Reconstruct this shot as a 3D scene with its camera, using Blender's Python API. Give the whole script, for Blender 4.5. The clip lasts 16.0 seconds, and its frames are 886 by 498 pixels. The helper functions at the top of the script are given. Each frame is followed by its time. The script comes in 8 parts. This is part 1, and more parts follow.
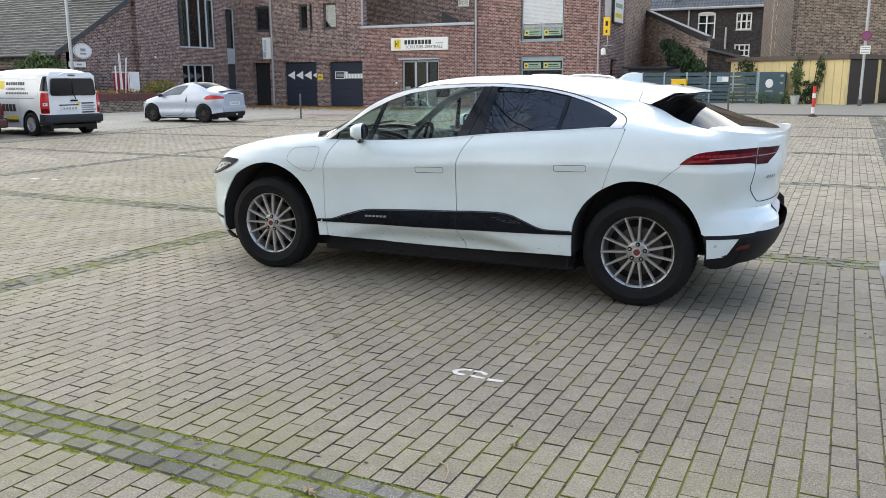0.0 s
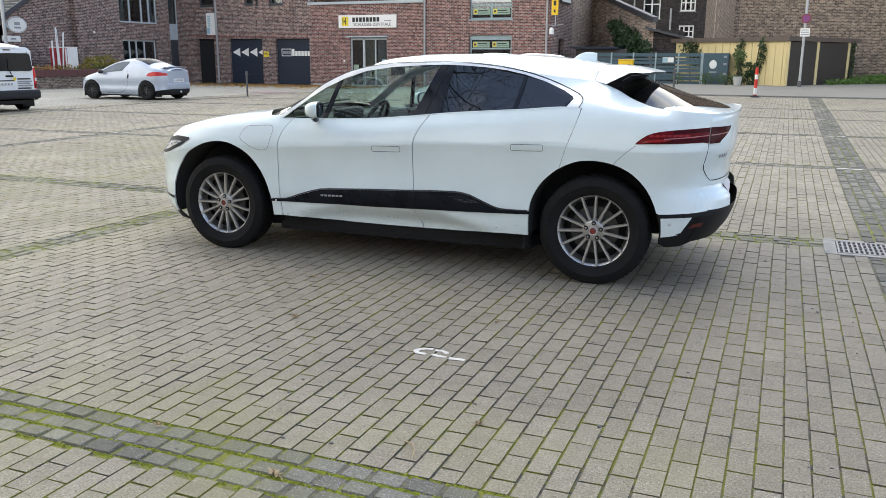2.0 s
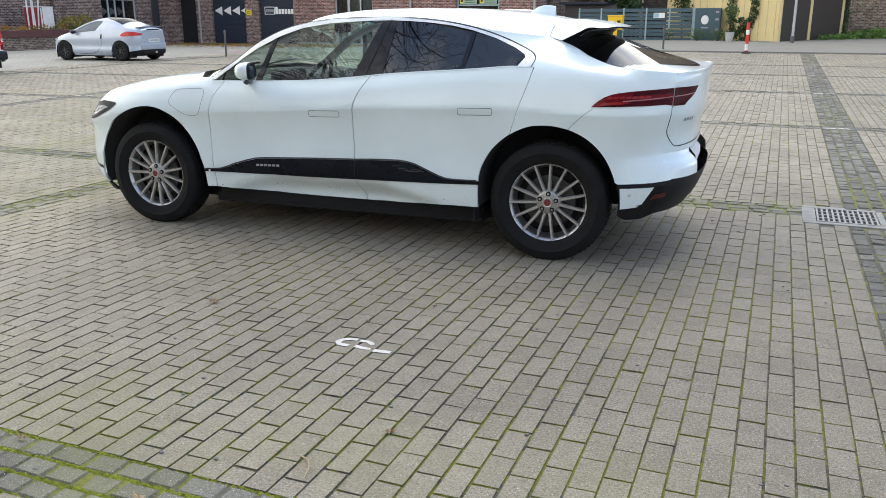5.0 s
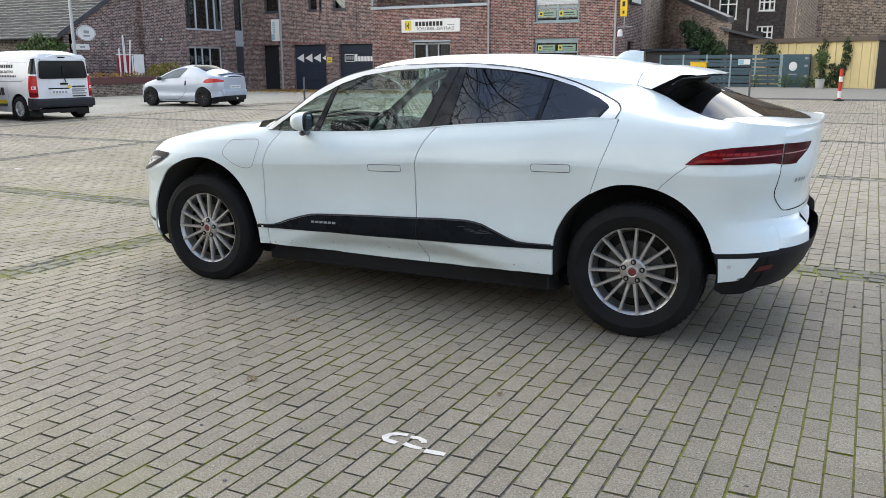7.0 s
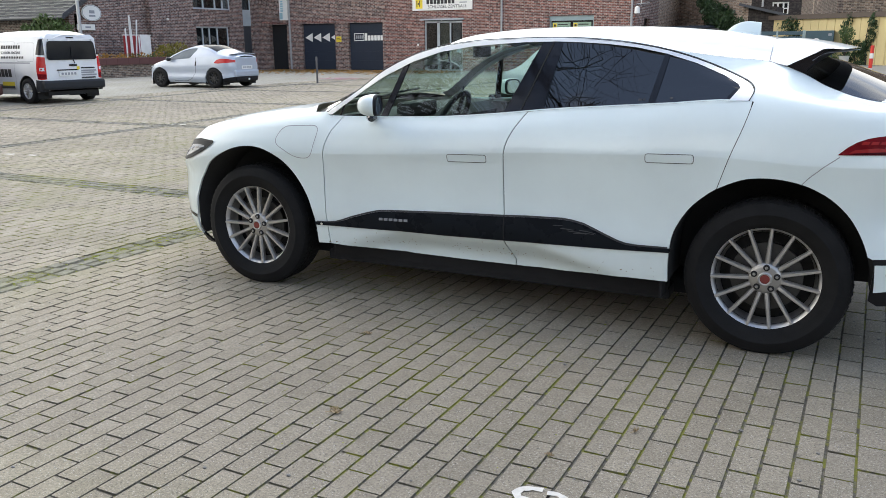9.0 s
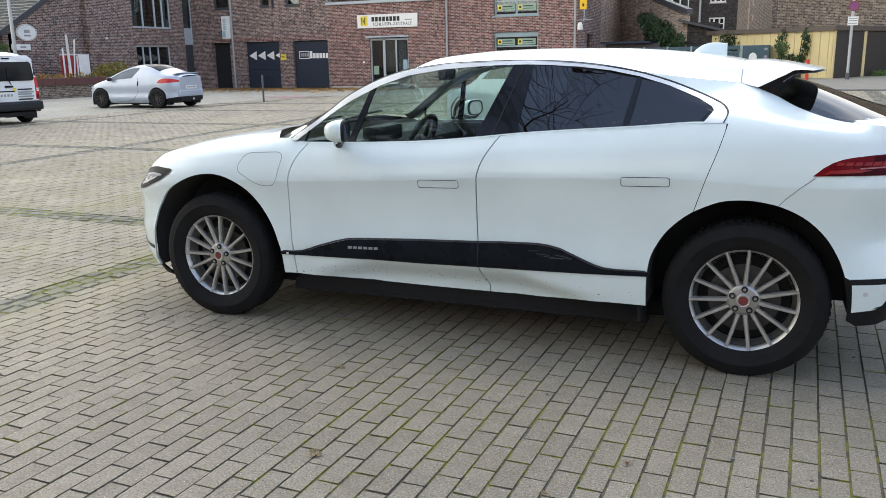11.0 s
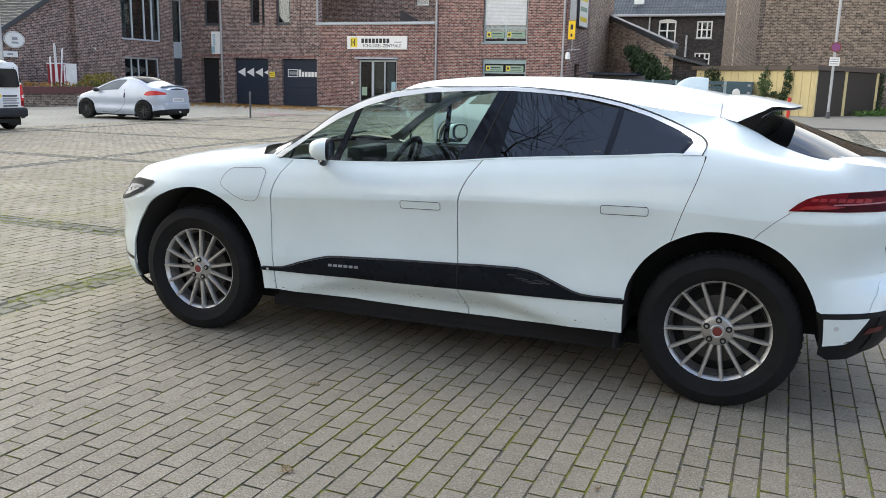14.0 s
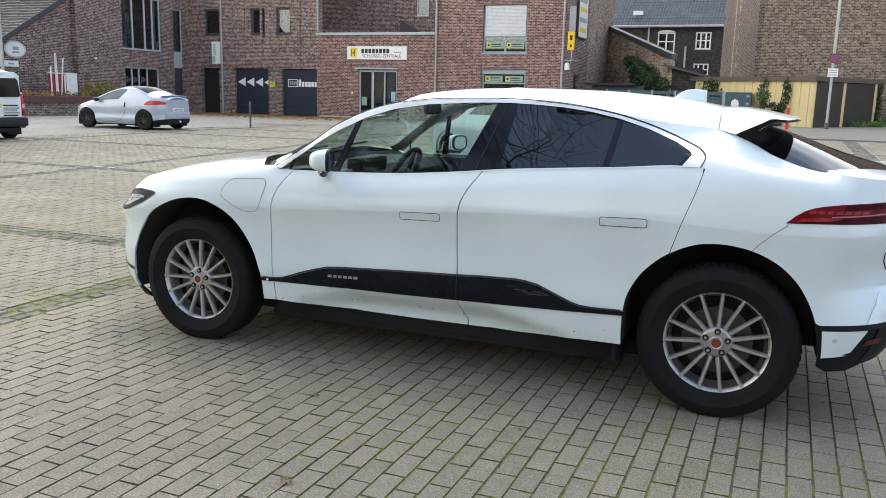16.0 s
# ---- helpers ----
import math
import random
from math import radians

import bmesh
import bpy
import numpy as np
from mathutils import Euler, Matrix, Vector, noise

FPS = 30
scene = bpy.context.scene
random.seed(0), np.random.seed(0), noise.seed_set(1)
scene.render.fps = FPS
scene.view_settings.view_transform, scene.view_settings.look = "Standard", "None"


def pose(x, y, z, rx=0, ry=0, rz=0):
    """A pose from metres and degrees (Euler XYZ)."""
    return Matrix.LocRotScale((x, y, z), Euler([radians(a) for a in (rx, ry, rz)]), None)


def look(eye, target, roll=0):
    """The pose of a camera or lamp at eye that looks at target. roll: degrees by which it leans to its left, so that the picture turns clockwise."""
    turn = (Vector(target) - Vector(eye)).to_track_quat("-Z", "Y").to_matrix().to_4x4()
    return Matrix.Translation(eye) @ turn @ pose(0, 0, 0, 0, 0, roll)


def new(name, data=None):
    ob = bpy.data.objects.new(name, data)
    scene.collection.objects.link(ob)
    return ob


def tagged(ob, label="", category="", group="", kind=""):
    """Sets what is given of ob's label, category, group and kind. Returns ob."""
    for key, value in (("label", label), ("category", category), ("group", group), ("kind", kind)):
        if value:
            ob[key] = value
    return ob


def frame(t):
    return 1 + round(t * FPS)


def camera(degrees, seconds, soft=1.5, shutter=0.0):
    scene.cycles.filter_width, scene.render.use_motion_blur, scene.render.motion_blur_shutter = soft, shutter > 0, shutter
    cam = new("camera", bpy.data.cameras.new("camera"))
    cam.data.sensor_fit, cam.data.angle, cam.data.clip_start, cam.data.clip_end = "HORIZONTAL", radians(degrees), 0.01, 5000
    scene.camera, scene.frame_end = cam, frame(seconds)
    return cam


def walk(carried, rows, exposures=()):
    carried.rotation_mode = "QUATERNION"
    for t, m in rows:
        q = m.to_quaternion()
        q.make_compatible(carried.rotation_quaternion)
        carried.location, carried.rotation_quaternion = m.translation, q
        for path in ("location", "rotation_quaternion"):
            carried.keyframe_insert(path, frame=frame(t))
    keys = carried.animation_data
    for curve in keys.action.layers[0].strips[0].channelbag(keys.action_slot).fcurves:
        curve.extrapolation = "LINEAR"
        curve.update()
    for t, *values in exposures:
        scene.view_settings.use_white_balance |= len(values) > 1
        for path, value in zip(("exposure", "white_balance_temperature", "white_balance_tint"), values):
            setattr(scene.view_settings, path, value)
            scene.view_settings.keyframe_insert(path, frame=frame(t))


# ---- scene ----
cam = camera(57.0, 16.0, soft=0.45)
PATH = [
    (0, (2.689, -5.355, 1.514), (1.828, -3.596, 1.11), -0.2),
    (0.5, (2.687, -5.36, 1.515), (1.839, -3.594, 1.11), -0.1),
    (1, (2.676, -5.367, 1.513), (1.849, -3.593, 1.101), -0.1),
    (1.5, (2.658, -5.373, 1.514), (1.864, -3.587, 1.09), 0.1),
    (2, (2.627, -5.374, 1.511), (1.885, -3.572, 1.058), 0.3),
    (2.5, (2.608, -5.359, 1.507), (1.902, -3.554, 1.014), 0.4),
    (3, (2.717, -5.31, 1.503), (1.997, -3.513, 1.0), 0.0),
    (3.2, (2.81, -5.259, 1.499), (2.074, -3.471, 0.989), -0.2),
    (5.3, (2.741, -4.751, 1.492), (2.021, -2.967, 0.944), -0.1),
    (5.5, (2.728, -4.703, 1.491), (1.974, -2.931, 0.95), -0.4),
    (6, (2.712, -4.472, 1.498), (1.882, -2.712, 1.037), -0.9),
    (6.5, (2.693, -4.343, 1.503), (1.81, -2.602, 1.072), -1.1),
    (7, (2.567, -4.27, 1.49), (1.671, -2.538, 1.048), -0.2),
    (7.5, (2.33, -4.201, 1.499), (1.431, -2.474, 1.042), -0.4),
    (8, (2.169, -4.096, 1.478), (1.26, -2.383, 0.99), -0.5),
    (8.2, (2.101, -4.034, 1.466), (1.165, -2.335, 0.978), -0.7),
    (10.3, (1.693, -3.887, 1.5), (0.886, -2.119, 1.026), -0.6),
    (10.5, (1.692, -3.884, 1.507), (0.888, -2.113, 1.041), -0.8),
    (11, (1.696, -3.874, 1.508), (0.907, -2.093, 1.054), -1.0),
    (11.5, (1.695, -3.871, 1.51), (0.921, -2.085, 1.051), -1.1),
    (12, (1.695, -3.865, 1.506), (0.935, -2.07, 1.059), -0.8),
    (12.5, (1.701, -3.865, 1.509), (0.959, -2.059, 1.078), -0.7),
    (13, (1.704, -3.867, 1.508), (0.984, -2.051, 1.076), -0.0),
    (13.5, (1.703, -3.881, 1.505), (0.961, -2.07, 1.094), 0.9),
    (14, (1.716, -3.896, 1.506), (0.963, -2.087, 1.107), 1.3),
    (14.5, (1.732, -3.901, 1.516), (0.985, -2.088, 1.124), 1.3),
    (15, (1.73, -3.908, 1.514), (0.987, -2.093, 1.123), 1.3),
    (15.5, (1.726, -3.906, 1.515), (0.98, -2.091, 1.126), 1.3),
    (16, (1.719, -3.905, 1.516), (0.965, -2.091, 1.14), 1.4),
]
walk(cam, [(t, look(eye, target, roll)) for t, eye, target, roll in PATH])


# ---- light ----
world = bpy.data.worlds.new("sky")
scene.world = world
world.use_nodes = True
wn, wl = world.node_tree.nodes, world.node_tree.links
wn.clear()
sky = wn.new("ShaderNodeTexSky")
sky.sky_type, sky.sun_disc = "NISHITA", False
sky.sun_elevation, sky.sun_rotation = radians(69), radians(6)
sky.air_density, sky.dust_density, sky.ozone_density = 1.0, 0.25, 1.0
tc = wn.new("ShaderNodeTexCoord")
cloud = wn.new("ShaderNodeTexNoise")
cloud.inputs["Scale"].default_value, cloud.inputs["Detail"].default_value = 2.2, 6.0
stretch = wn.new("ShaderNodeMapping")
stretch.inputs["Scale"].default_value = (1.0, 1.0, 2.4)
ramp = wn.new("ShaderNodeValToRGB")
ramp.color_ramp.elements[0].position, ramp.color_ramp.elements[1].position = 0.42, 0.80
ramp.color_ramp.elements[0].color = (0.06, 0.06, 0.06, 1)
cover = wn.new("ShaderNodeMix")
cover.data_type = "RGBA"
cover.inputs["B"].default_value = (10.65, 10.4, 9.65, 1)
back = wn.new("ShaderNodeBackground")
back.inputs["Strength"].default_value = 0.288
wout = wn.new("ShaderNodeOutputWorld")
wl.new(tc.outputs["Generated"], stretch.inputs["Vector"])
wl.new(stretch.outputs["Vector"], cloud.inputs["Vector"])
# broken cloud, closing up towards the horizon and the west
height = wn.new("ShaderNodeSeparateXYZ")
wl.new(tc.outputs["Generated"], height.inputs[0])
low_down = wn.new("ShaderNodeMath")
low_down.operation = "MULTIPLY_ADD"
low_down.inputs[1].default_value, low_down.inputs[2].default_value = -0.75, 0.44
wl.new(height.outputs["Z"], low_down.inputs[0])
veil = wn.new("ShaderNodeMath")
veil.operation = "ADD"
wl.new(cloud.outputs["Fac"], veil.inputs[0])
wl.new(low_down.outputs[0], veil.inputs[1])
westward = wn.new("ShaderNodeMath")
westward.operation = "MULTIPLY_ADD"
westward.inputs[1].default_value = -0.30
wl.new(height.outputs["X"], westward.inputs[0])
wl.new(veil.outputs[0], westward.inputs[2])
wl.new(westward.outputs[0], ramp.inputs["Fac"])
wl.new(ramp.outputs["Color"], cover.inputs["Factor"])
wl.new(sky.outputs["Color"], cover.inputs["A"])
wl.new(cover.outputs["Result"], back.inputs["Color"])
wl.new(back.outputs["Background"], wout.inputs["Surface"])
sun_data = bpy.data.lights.new("sun", "SUN")
sun_data.energy, sun_data.angle, sun_data.color = 1.3, radians(34), (1.0, 0.94, 0.85)
sun = new("sun", sun_data)
sun.matrix_world = look((1.0, 10.0, 26), (0, 0, 0))


# ---- materials ----
class Mat:
    """A node material: a principled shader, and small helpers to feed it."""

    def __init__(self, name, colour=(0.5, 0.5, 0.5), rough=0.6, metal=0.0, spec=0.5):
        self.m = bpy.data.materials.new(name)
        self.m.use_nodes = True
        self.n, self.l = self.m.node_tree.nodes, self.m.node_tree.links
        self.p = self.n["Principled BSDF"]
        self.out = self.n["Material Output"]
        self.p.inputs["Base Color"].default_value = (*colour, 1)
        self.p.inputs["Roughness"].default_value = rough
        self.p.inputs["Metallic"].default_value = metal
        self.p.inputs["Specular IOR Level"].default_value = spec
        self.pos = None

    def node(self, kind, **inputs):
        nd = self.n.new(kind)
        for k, v in inputs.items():
            nd.inputs[k.replace("_", " ")].default_value = v
        return nd

    def where(self):
        if self.pos is None:
            self.pos = self.node("ShaderNodeNewGeometry").outputs["Position"]
        return self.pos

    def local(self):
        return self.node("ShaderNodeTexCoord").outputs["Object"]

    def noise(self, scale, detail=4.0, vec=None, rough=0.55):
        nd = self.node("ShaderNodeTexNoise", Scale=scale, Detail=detail, Roughness=rough)
        self.l.new(vec or self.where(), nd.inputs["Vector"])
        return nd.outputs["Fac"]

    def ramp(self, fac, a, b, lo=(0, 0, 0), hi=(1, 1, 1)):
        nd = self.n.new("ShaderNodeValToRGB")
        e = nd.color_ramp.elements
        e[0].position, e[1].position, e[0].color, e[1].color = a, b, (*lo, 1), (*hi, 1)
        self.l.new(fac, nd.inputs["Fac"])
        return nd.outputs["Color"]

    def mix(self, fac, a, b, blend="MIX"):
        nd = self.n.new("ShaderNodeMix")
        nd.data_type, nd.blend_type = "RGBA", blend
        for v, s in ((fac, "Factor"), (a, "A"), (b, "B")):
            if isinstance(v, (int, float)):
                nd.inputs[s].default_value = v
            elif isinstance(v, tuple):
                nd.inputs[s].default_value = (*v, 1)
            else:
                self.l.new(v, nd.inputs[s])
        return nd.outputs["Result"]

    def math(self, op, a, b=0.0):
        nd = self.n.new("ShaderNodeMath")
        nd.operation = op
        for v, i in ((a, 0), (b, 1)):
            if isinstance(v, (int, float)):
                nd.inputs[i].default_value = v
            else:
                self.l.new(v, nd.inputs[i])
        return nd.outputs["Value"]

    def colour(self, socket):
        self.l.new(socket, self.p.inputs["Base Color"])
        return self

    def rough(self, socket):
        self.l.new(socket, self.p.inputs["Roughness"])
        return self

    def bump(self, height, strength=0.3, distance=0.01):
        nd = self.node("ShaderNodeBump", Strength=strength, Distance=distance)
        self.l.new(height, nd.inputs["Height"])
        self.l.new(nd.outputs["Normal"], self.p.inputs["Normal"])
        return self


def mat_plain(name, colour, rough=0.6, metal=0.0, spec=0.5, vary=0.12, scale=3.0, bump=0.05):
    """A surface of one colour with two scales of dirt and grain."""
    k = Mat(name, colour, rough, metal, spec)
    big, fine = k.noise(scale, 5), k.noise(scale * 30, 3)
    lo, hi = tuple(c * (1 - vary) for c in colour), tuple(min(1, c * (1 + vary)) for c in colour)
    c = k.ramp(big, 0.3, 0.7, lo, hi)
    c = k.mix(0.35, c, k.ramp(fine, 0.3, 0.7, lo, hi))
    k.colour(c)
    k.rough(k.math("ADD", k.math("MULTIPLY", big, 0.2), rough - 0.1))
    if bump:
        k.bump(fine, bump, 0.004)
    return k.m


def mat_brick(name, c1, c2, mortar, dark=0.4, width=0.24, row=0.0735):
    """Brickwork for walls that run along x or y."""
    k = Mat(name, c1, 0.85)
    sep = k.n.new("ShaderNodeSeparateXYZ")
    k.l.new(k.where(), sep.inputs[0])
    com = k.n.new("ShaderNodeCombineXYZ")
    k.l.new(k.math("ADD", sep.outputs["X"], sep.outputs["Y"]), com.inputs["X"])
    k.l.new(sep.outputs["Z"], com.inputs["Y"])
    b = k.node("ShaderNodeTexBrick", Scale=1.0, Mortar_Size=0.013, Mortar_Smooth=0.2, Bias=-0.1, Brick_Width=width, Row_Height=row)
    b.inputs["Color1"].default_value, b.inputs["Color2"].default_value, b.inputs["Mortar"].default_value = (*c1, 1), (*c2, 1), (*mortar, 1)
    k.l.new(com.outputs[0], b.inputs["Vector"])
    big = k.noise(0.35, 5)
    cell = k.node("ShaderNodeTexWhiteNoise")
    cell.noise_dimensions = "2D"
    snap = k.n.new("ShaderNodeVectorMath")
    snap.operation = "SNAP"
    snap.inputs[1].default_value = (width / 2, row, 1)
    k.l.new(com.outputs[0], snap.inputs[0])
    k.l.new(snap.outputs[0], cell.inputs["Vector"])
    c = k.mix(dark, b.outputs["Color"], k.ramp(cell.outputs["Value"], 0.02, 0.98, (0.16, 0.15, 0.17), (1.75, 1.66, 1.58)), "MULTIPLY")
    c = k.mix(0.45, c, k.ramp(big, 0.3, 0.75, (0.62, 0.6, 0.6), (1.0, 1.0, 1.0)), "MULTIPLY")
    k.colour(c)
    k.bump(b.outputs["Fac"], -0.4, 0.01)
    return k.m


def mat_glass(name, tint=(0.75, 0.8, 0.8), spec=1.0, rough=0.02, clear=0.93):
    """A thin pane: clear by its tint, with a mirror gloss."""
    k = Mat(name)
    t = k.n.new("ShaderNodeBsdfTransparent")
    t.inputs["Color"].default_value = (*tint, 1)
    g = k.n.new("ShaderNodeBsdfGlossy")
    g.inputs["Roughness"].default_value = rough
    f = k.node("ShaderNodeLayerWeight", Blend=0.5)
    f5 = k.math("POWER", f.outputs["Facing"], 4.0)
    mx = k.n.new("ShaderNodeMixShader")
    k.l.new(k.math("ADD", k.math("MULTIPLY", f5, 0.9), 0.045 * spec + 1 - clear), mx.inputs[0])
    k.l.new(t.outputs[0], mx.inputs[1])
    k.l.new(g.outputs[0], mx.inputs[2])
    k.l.new(mx.outputs[0], k.out.inputs["Surface"])
    return k.m


def moss_zone(k):
    """Where moss has spread: along the rows of setts, and in the damp corner of the square."""
    sep = k.n.new("ShaderNodeSeparateXYZ")
    k.l.new(k.where(), sep.inputs[0])
    best = None
    for axis, mid, wide, much in (("Y", -3.0, 1.1, 1.0), ("Y", 2.15, 0.5, 0.9), ("X", -2.95, 0.95, 0.95), ("X", 3.1, 2.4, 0.12), ("X", -6.0, 5.0, 0.75)):
        d = k.math("ABSOLUTE", k.math("SUBTRACT", sep.outputs[axis], mid))
        v = k.math("MULTIPLY", k.math("MAXIMUM", k.math("SUBTRACT", 1.0, k.math("DIVIDE", d, wide)), 0.0), much)
        best = v if best is None else k.math("MAXIMUM", best, v)
    n = k.ramp(k.noise(1.6, 5), 0.35, 0.68)
    return k.math("MULTIPLY", best, n)


def mat_paver(name, c_lo, c_hi, spread=0.5):
    """Worn concrete blocks with pale grit; each block has its own tone."""
    k = Mat(name, c_lo, 0.68, 0.0, 0.3)
    rnd = k.math("FRACT", k.math("ADD", k.node("ShaderNodeNewGeometry").outputs["Random Per Island"], k.node("ShaderNodeObjectInfo").outputs["Random"]))
    c = k.ramp(rnd, 0.5 - spread, 0.5 + spread, c_lo, c_hi)
    blotch = k.noise(1.1, 6)
    c = k.mix(0.55, c, k.ramp(blotch, 0.3, 0.72, (0.70, 0.69, 0.66), (1.1, 1.09, 1.06)), "MULTIPLY")
    grit = k.noise(190, 2)
    c = k.mix(0.6, c, k.ramp(k.noise(320, 3), 0.3, 0.7, (0.62, 0.61, 0.58), (1.32, 1.32, 1.32)), "MULTIPLY")
    c = k.mix(k.ramp(grit, 0.64, 0.70), c, (0.56, 0.55, 0.53))
    c = k.mix(k.ramp(k.noise(130, 2), 0.60, 0.70), c, (0.11, 0.105, 0.095))
    c = k.mix(0.45, c, k.ramp(k.noise(95, 3), 0.34, 0.66, (0.46, 0.45, 0.43), (1.50, 1.50, 1.50)), "MULTIPLY")
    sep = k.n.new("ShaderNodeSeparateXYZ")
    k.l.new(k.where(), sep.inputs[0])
    # not wear: the light's fall painted in, brighter westward and further off
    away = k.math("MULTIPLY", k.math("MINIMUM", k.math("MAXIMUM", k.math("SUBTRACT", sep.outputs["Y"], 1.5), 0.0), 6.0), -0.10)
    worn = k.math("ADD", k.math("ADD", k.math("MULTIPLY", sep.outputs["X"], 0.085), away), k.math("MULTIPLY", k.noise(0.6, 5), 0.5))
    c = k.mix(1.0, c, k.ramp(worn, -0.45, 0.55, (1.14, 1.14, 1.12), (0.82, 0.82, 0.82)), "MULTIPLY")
    c = k.mix(k.math("MULTIPLY", k.ramp(k.noise(0.32, 4), 0.46, 0.60), 0.45), c, k.mix(1.0, c, (0.72, 0.73, 0.74), "MULTIPLY"))
    c = k.mix(k.math("MULTIPLY", moss_zone(k), 0.6), c, (0.25, 0.245, 0.105))
    c = k.mix(0.5, c, k.ramp(k.noise(14, 4), 0.3, 0.7, (0.75, 0.74, 0.72), (1.08, 1.08, 1.08)), "MULTIPLY")
    k.colour(c)
    k.bump(k.noise(150, 4), 0.55, 0.004)
    return k.m


def mat_joint():
    """Sand and earth in the joints, with moss where it has taken hold."""
    k = Mat("joint_earth", (0.05, 0.045, 0.04), 0.95)
    big = k.noise(0.55, 5)
    mid = k.noise(5.0, 4)
    f = k.math("ADD", k.math("MULTIPLY", big, 0.65), k.math("MULTIPLY", mid, 0.45))
    f = k.math("ADD", f, k.math("MULTIPLY", moss_zone(k), 0.30))
    f = k.math("ADD", f, k.math("MULTIPLY", k.math("SUBTRACT", k.noise(22, 4), 0.55), 0.55))
    green = k.mix(k.noise(40, 3), (0.12, 0.13, 0.018), (0.27, 0.265, 0.055))
    earth = k.ramp(k.noise(60, 3), 0.3, 0.7, (0.070, 0.063, 0.049), (0.175, 0.158, 0.121))
    k.colour(k.mix(k.ramp(f, 0.515, 0.62), earth, green))
    k.bump(k.noise(120, 3), 0.8, 0.01)
    return k.m


def mat_moss():
    k = Mat("moss", (0.15, 0.17, 0.02), 0.95)
    k.colour(k.ramp(k.noise(60, 4), 0.3, 0.7, (0.12, 0.145, 0.012), (0.37, 0.40, 0.035)))
    k.bump(k.noise(180, 3), 1.0, 0.01)
    return k.m


def mat_far_paving():
    """Block paving too far off to tell its blocks apart."""
    k = Mat("far_paving", (0.24, 0.23, 0.21), 0.68, 0.0, 0.3)
    sep = k.n.new("ShaderNodeSeparateXYZ")
    k.l.new(k.where(), sep.inputs[0])
    com = k.n.new("ShaderNodeCombineXYZ")
    k.l.new(sep.outputs["Y"], com.inputs["X"])
    k.l.new(sep.outputs["X"], com.inputs["Y"])
    b = k.node("ShaderNodeTexBrick", Scale=1.0, Mortar_Size=0.006, Mortar_Smooth=0.3, Brick_Width=0.2, Row_Height=0.1)
    b.inputs["Color1"].default_value, b.inputs["Color2"].default_value, b.inputs["Mortar"].default_value = (0.345, 0.327, 0.286, 1), (0.41, 0.39, 0.344, 1), (0.16, 0.15, 0.11, 1)
    k.l.new(com.outputs[0], b.inputs["Vector"])
    c = k.mix(k.math("MULTIPLY", k.ramp(k.noise(0.5, 5), 0.4, 0.65), 0.25), b.outputs["Color"], (0.22, 0.22, 0.10))
    c = k.mix(0.6, c, k.ramp(k.noise(0.4, 6), 0.3, 0.72, (0.72, 0.71, 0.68), (1.06, 1.06, 1.04)), "MULTIPLY")
    # painted light level carried on from the blocks: darker near, brighter northward
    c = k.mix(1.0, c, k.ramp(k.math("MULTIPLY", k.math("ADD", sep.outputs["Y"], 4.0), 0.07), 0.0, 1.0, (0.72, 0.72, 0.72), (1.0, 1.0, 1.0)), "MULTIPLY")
    k.colour(c)
    return k.m


def mat_paint(name, colour, rough=0.28, flake=0.0, dirt=0.05):
    """Car paint under clear coat, with a thin veil of road dirt."""
    k = Mat(name, colour, rough, flake, 0.3)
    k.p.inputs["Coat Weight"].default_value, k.p.inputs["Coat Roughness"].default_value = 0.8, 0.08
    dirty = tuple(c * (1 - dirt * 2) for c in colour)
    vec = k.local()
    k.colour(k.mix(k.ramp(k.noise(1.7, 6, vec), 0.35, 0.75), colour, dirty))
    return k.m


def mat_tiles(name, lo, hi, row=0.3, col=0.22, moss=0.3):
    """Roof tiles seen from far: rows down the slope and rolls along it."""
    k = Mat(name, lo, 0.7)
    c = k.ramp(k.noise(6, 5), 0.3, 0.7, lo, hi)
    c = k.mix(k.math("MULTIPLY", k.ramp(k.noise(0.8, 6), 0.5, 0.65), 0.4), c, tuple(min(1, v * 1.5) for v in hi))
    sep = k.n.new("ShaderNodeSeparateXYZ")
    k.l.new(k.where(), sep.inputs[0])
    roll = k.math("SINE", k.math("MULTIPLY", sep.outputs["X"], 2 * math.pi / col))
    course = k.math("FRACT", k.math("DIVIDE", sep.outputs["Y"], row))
    # shading of the rolls and under each course, painted into the tile colour
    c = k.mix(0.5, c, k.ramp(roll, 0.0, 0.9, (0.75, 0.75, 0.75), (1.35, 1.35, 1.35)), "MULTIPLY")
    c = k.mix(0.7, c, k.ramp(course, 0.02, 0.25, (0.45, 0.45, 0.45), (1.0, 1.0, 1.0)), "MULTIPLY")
    k.colour(c)
    k.bump(k.noise(40, 3), 0.3, 0.01)
    return k.m


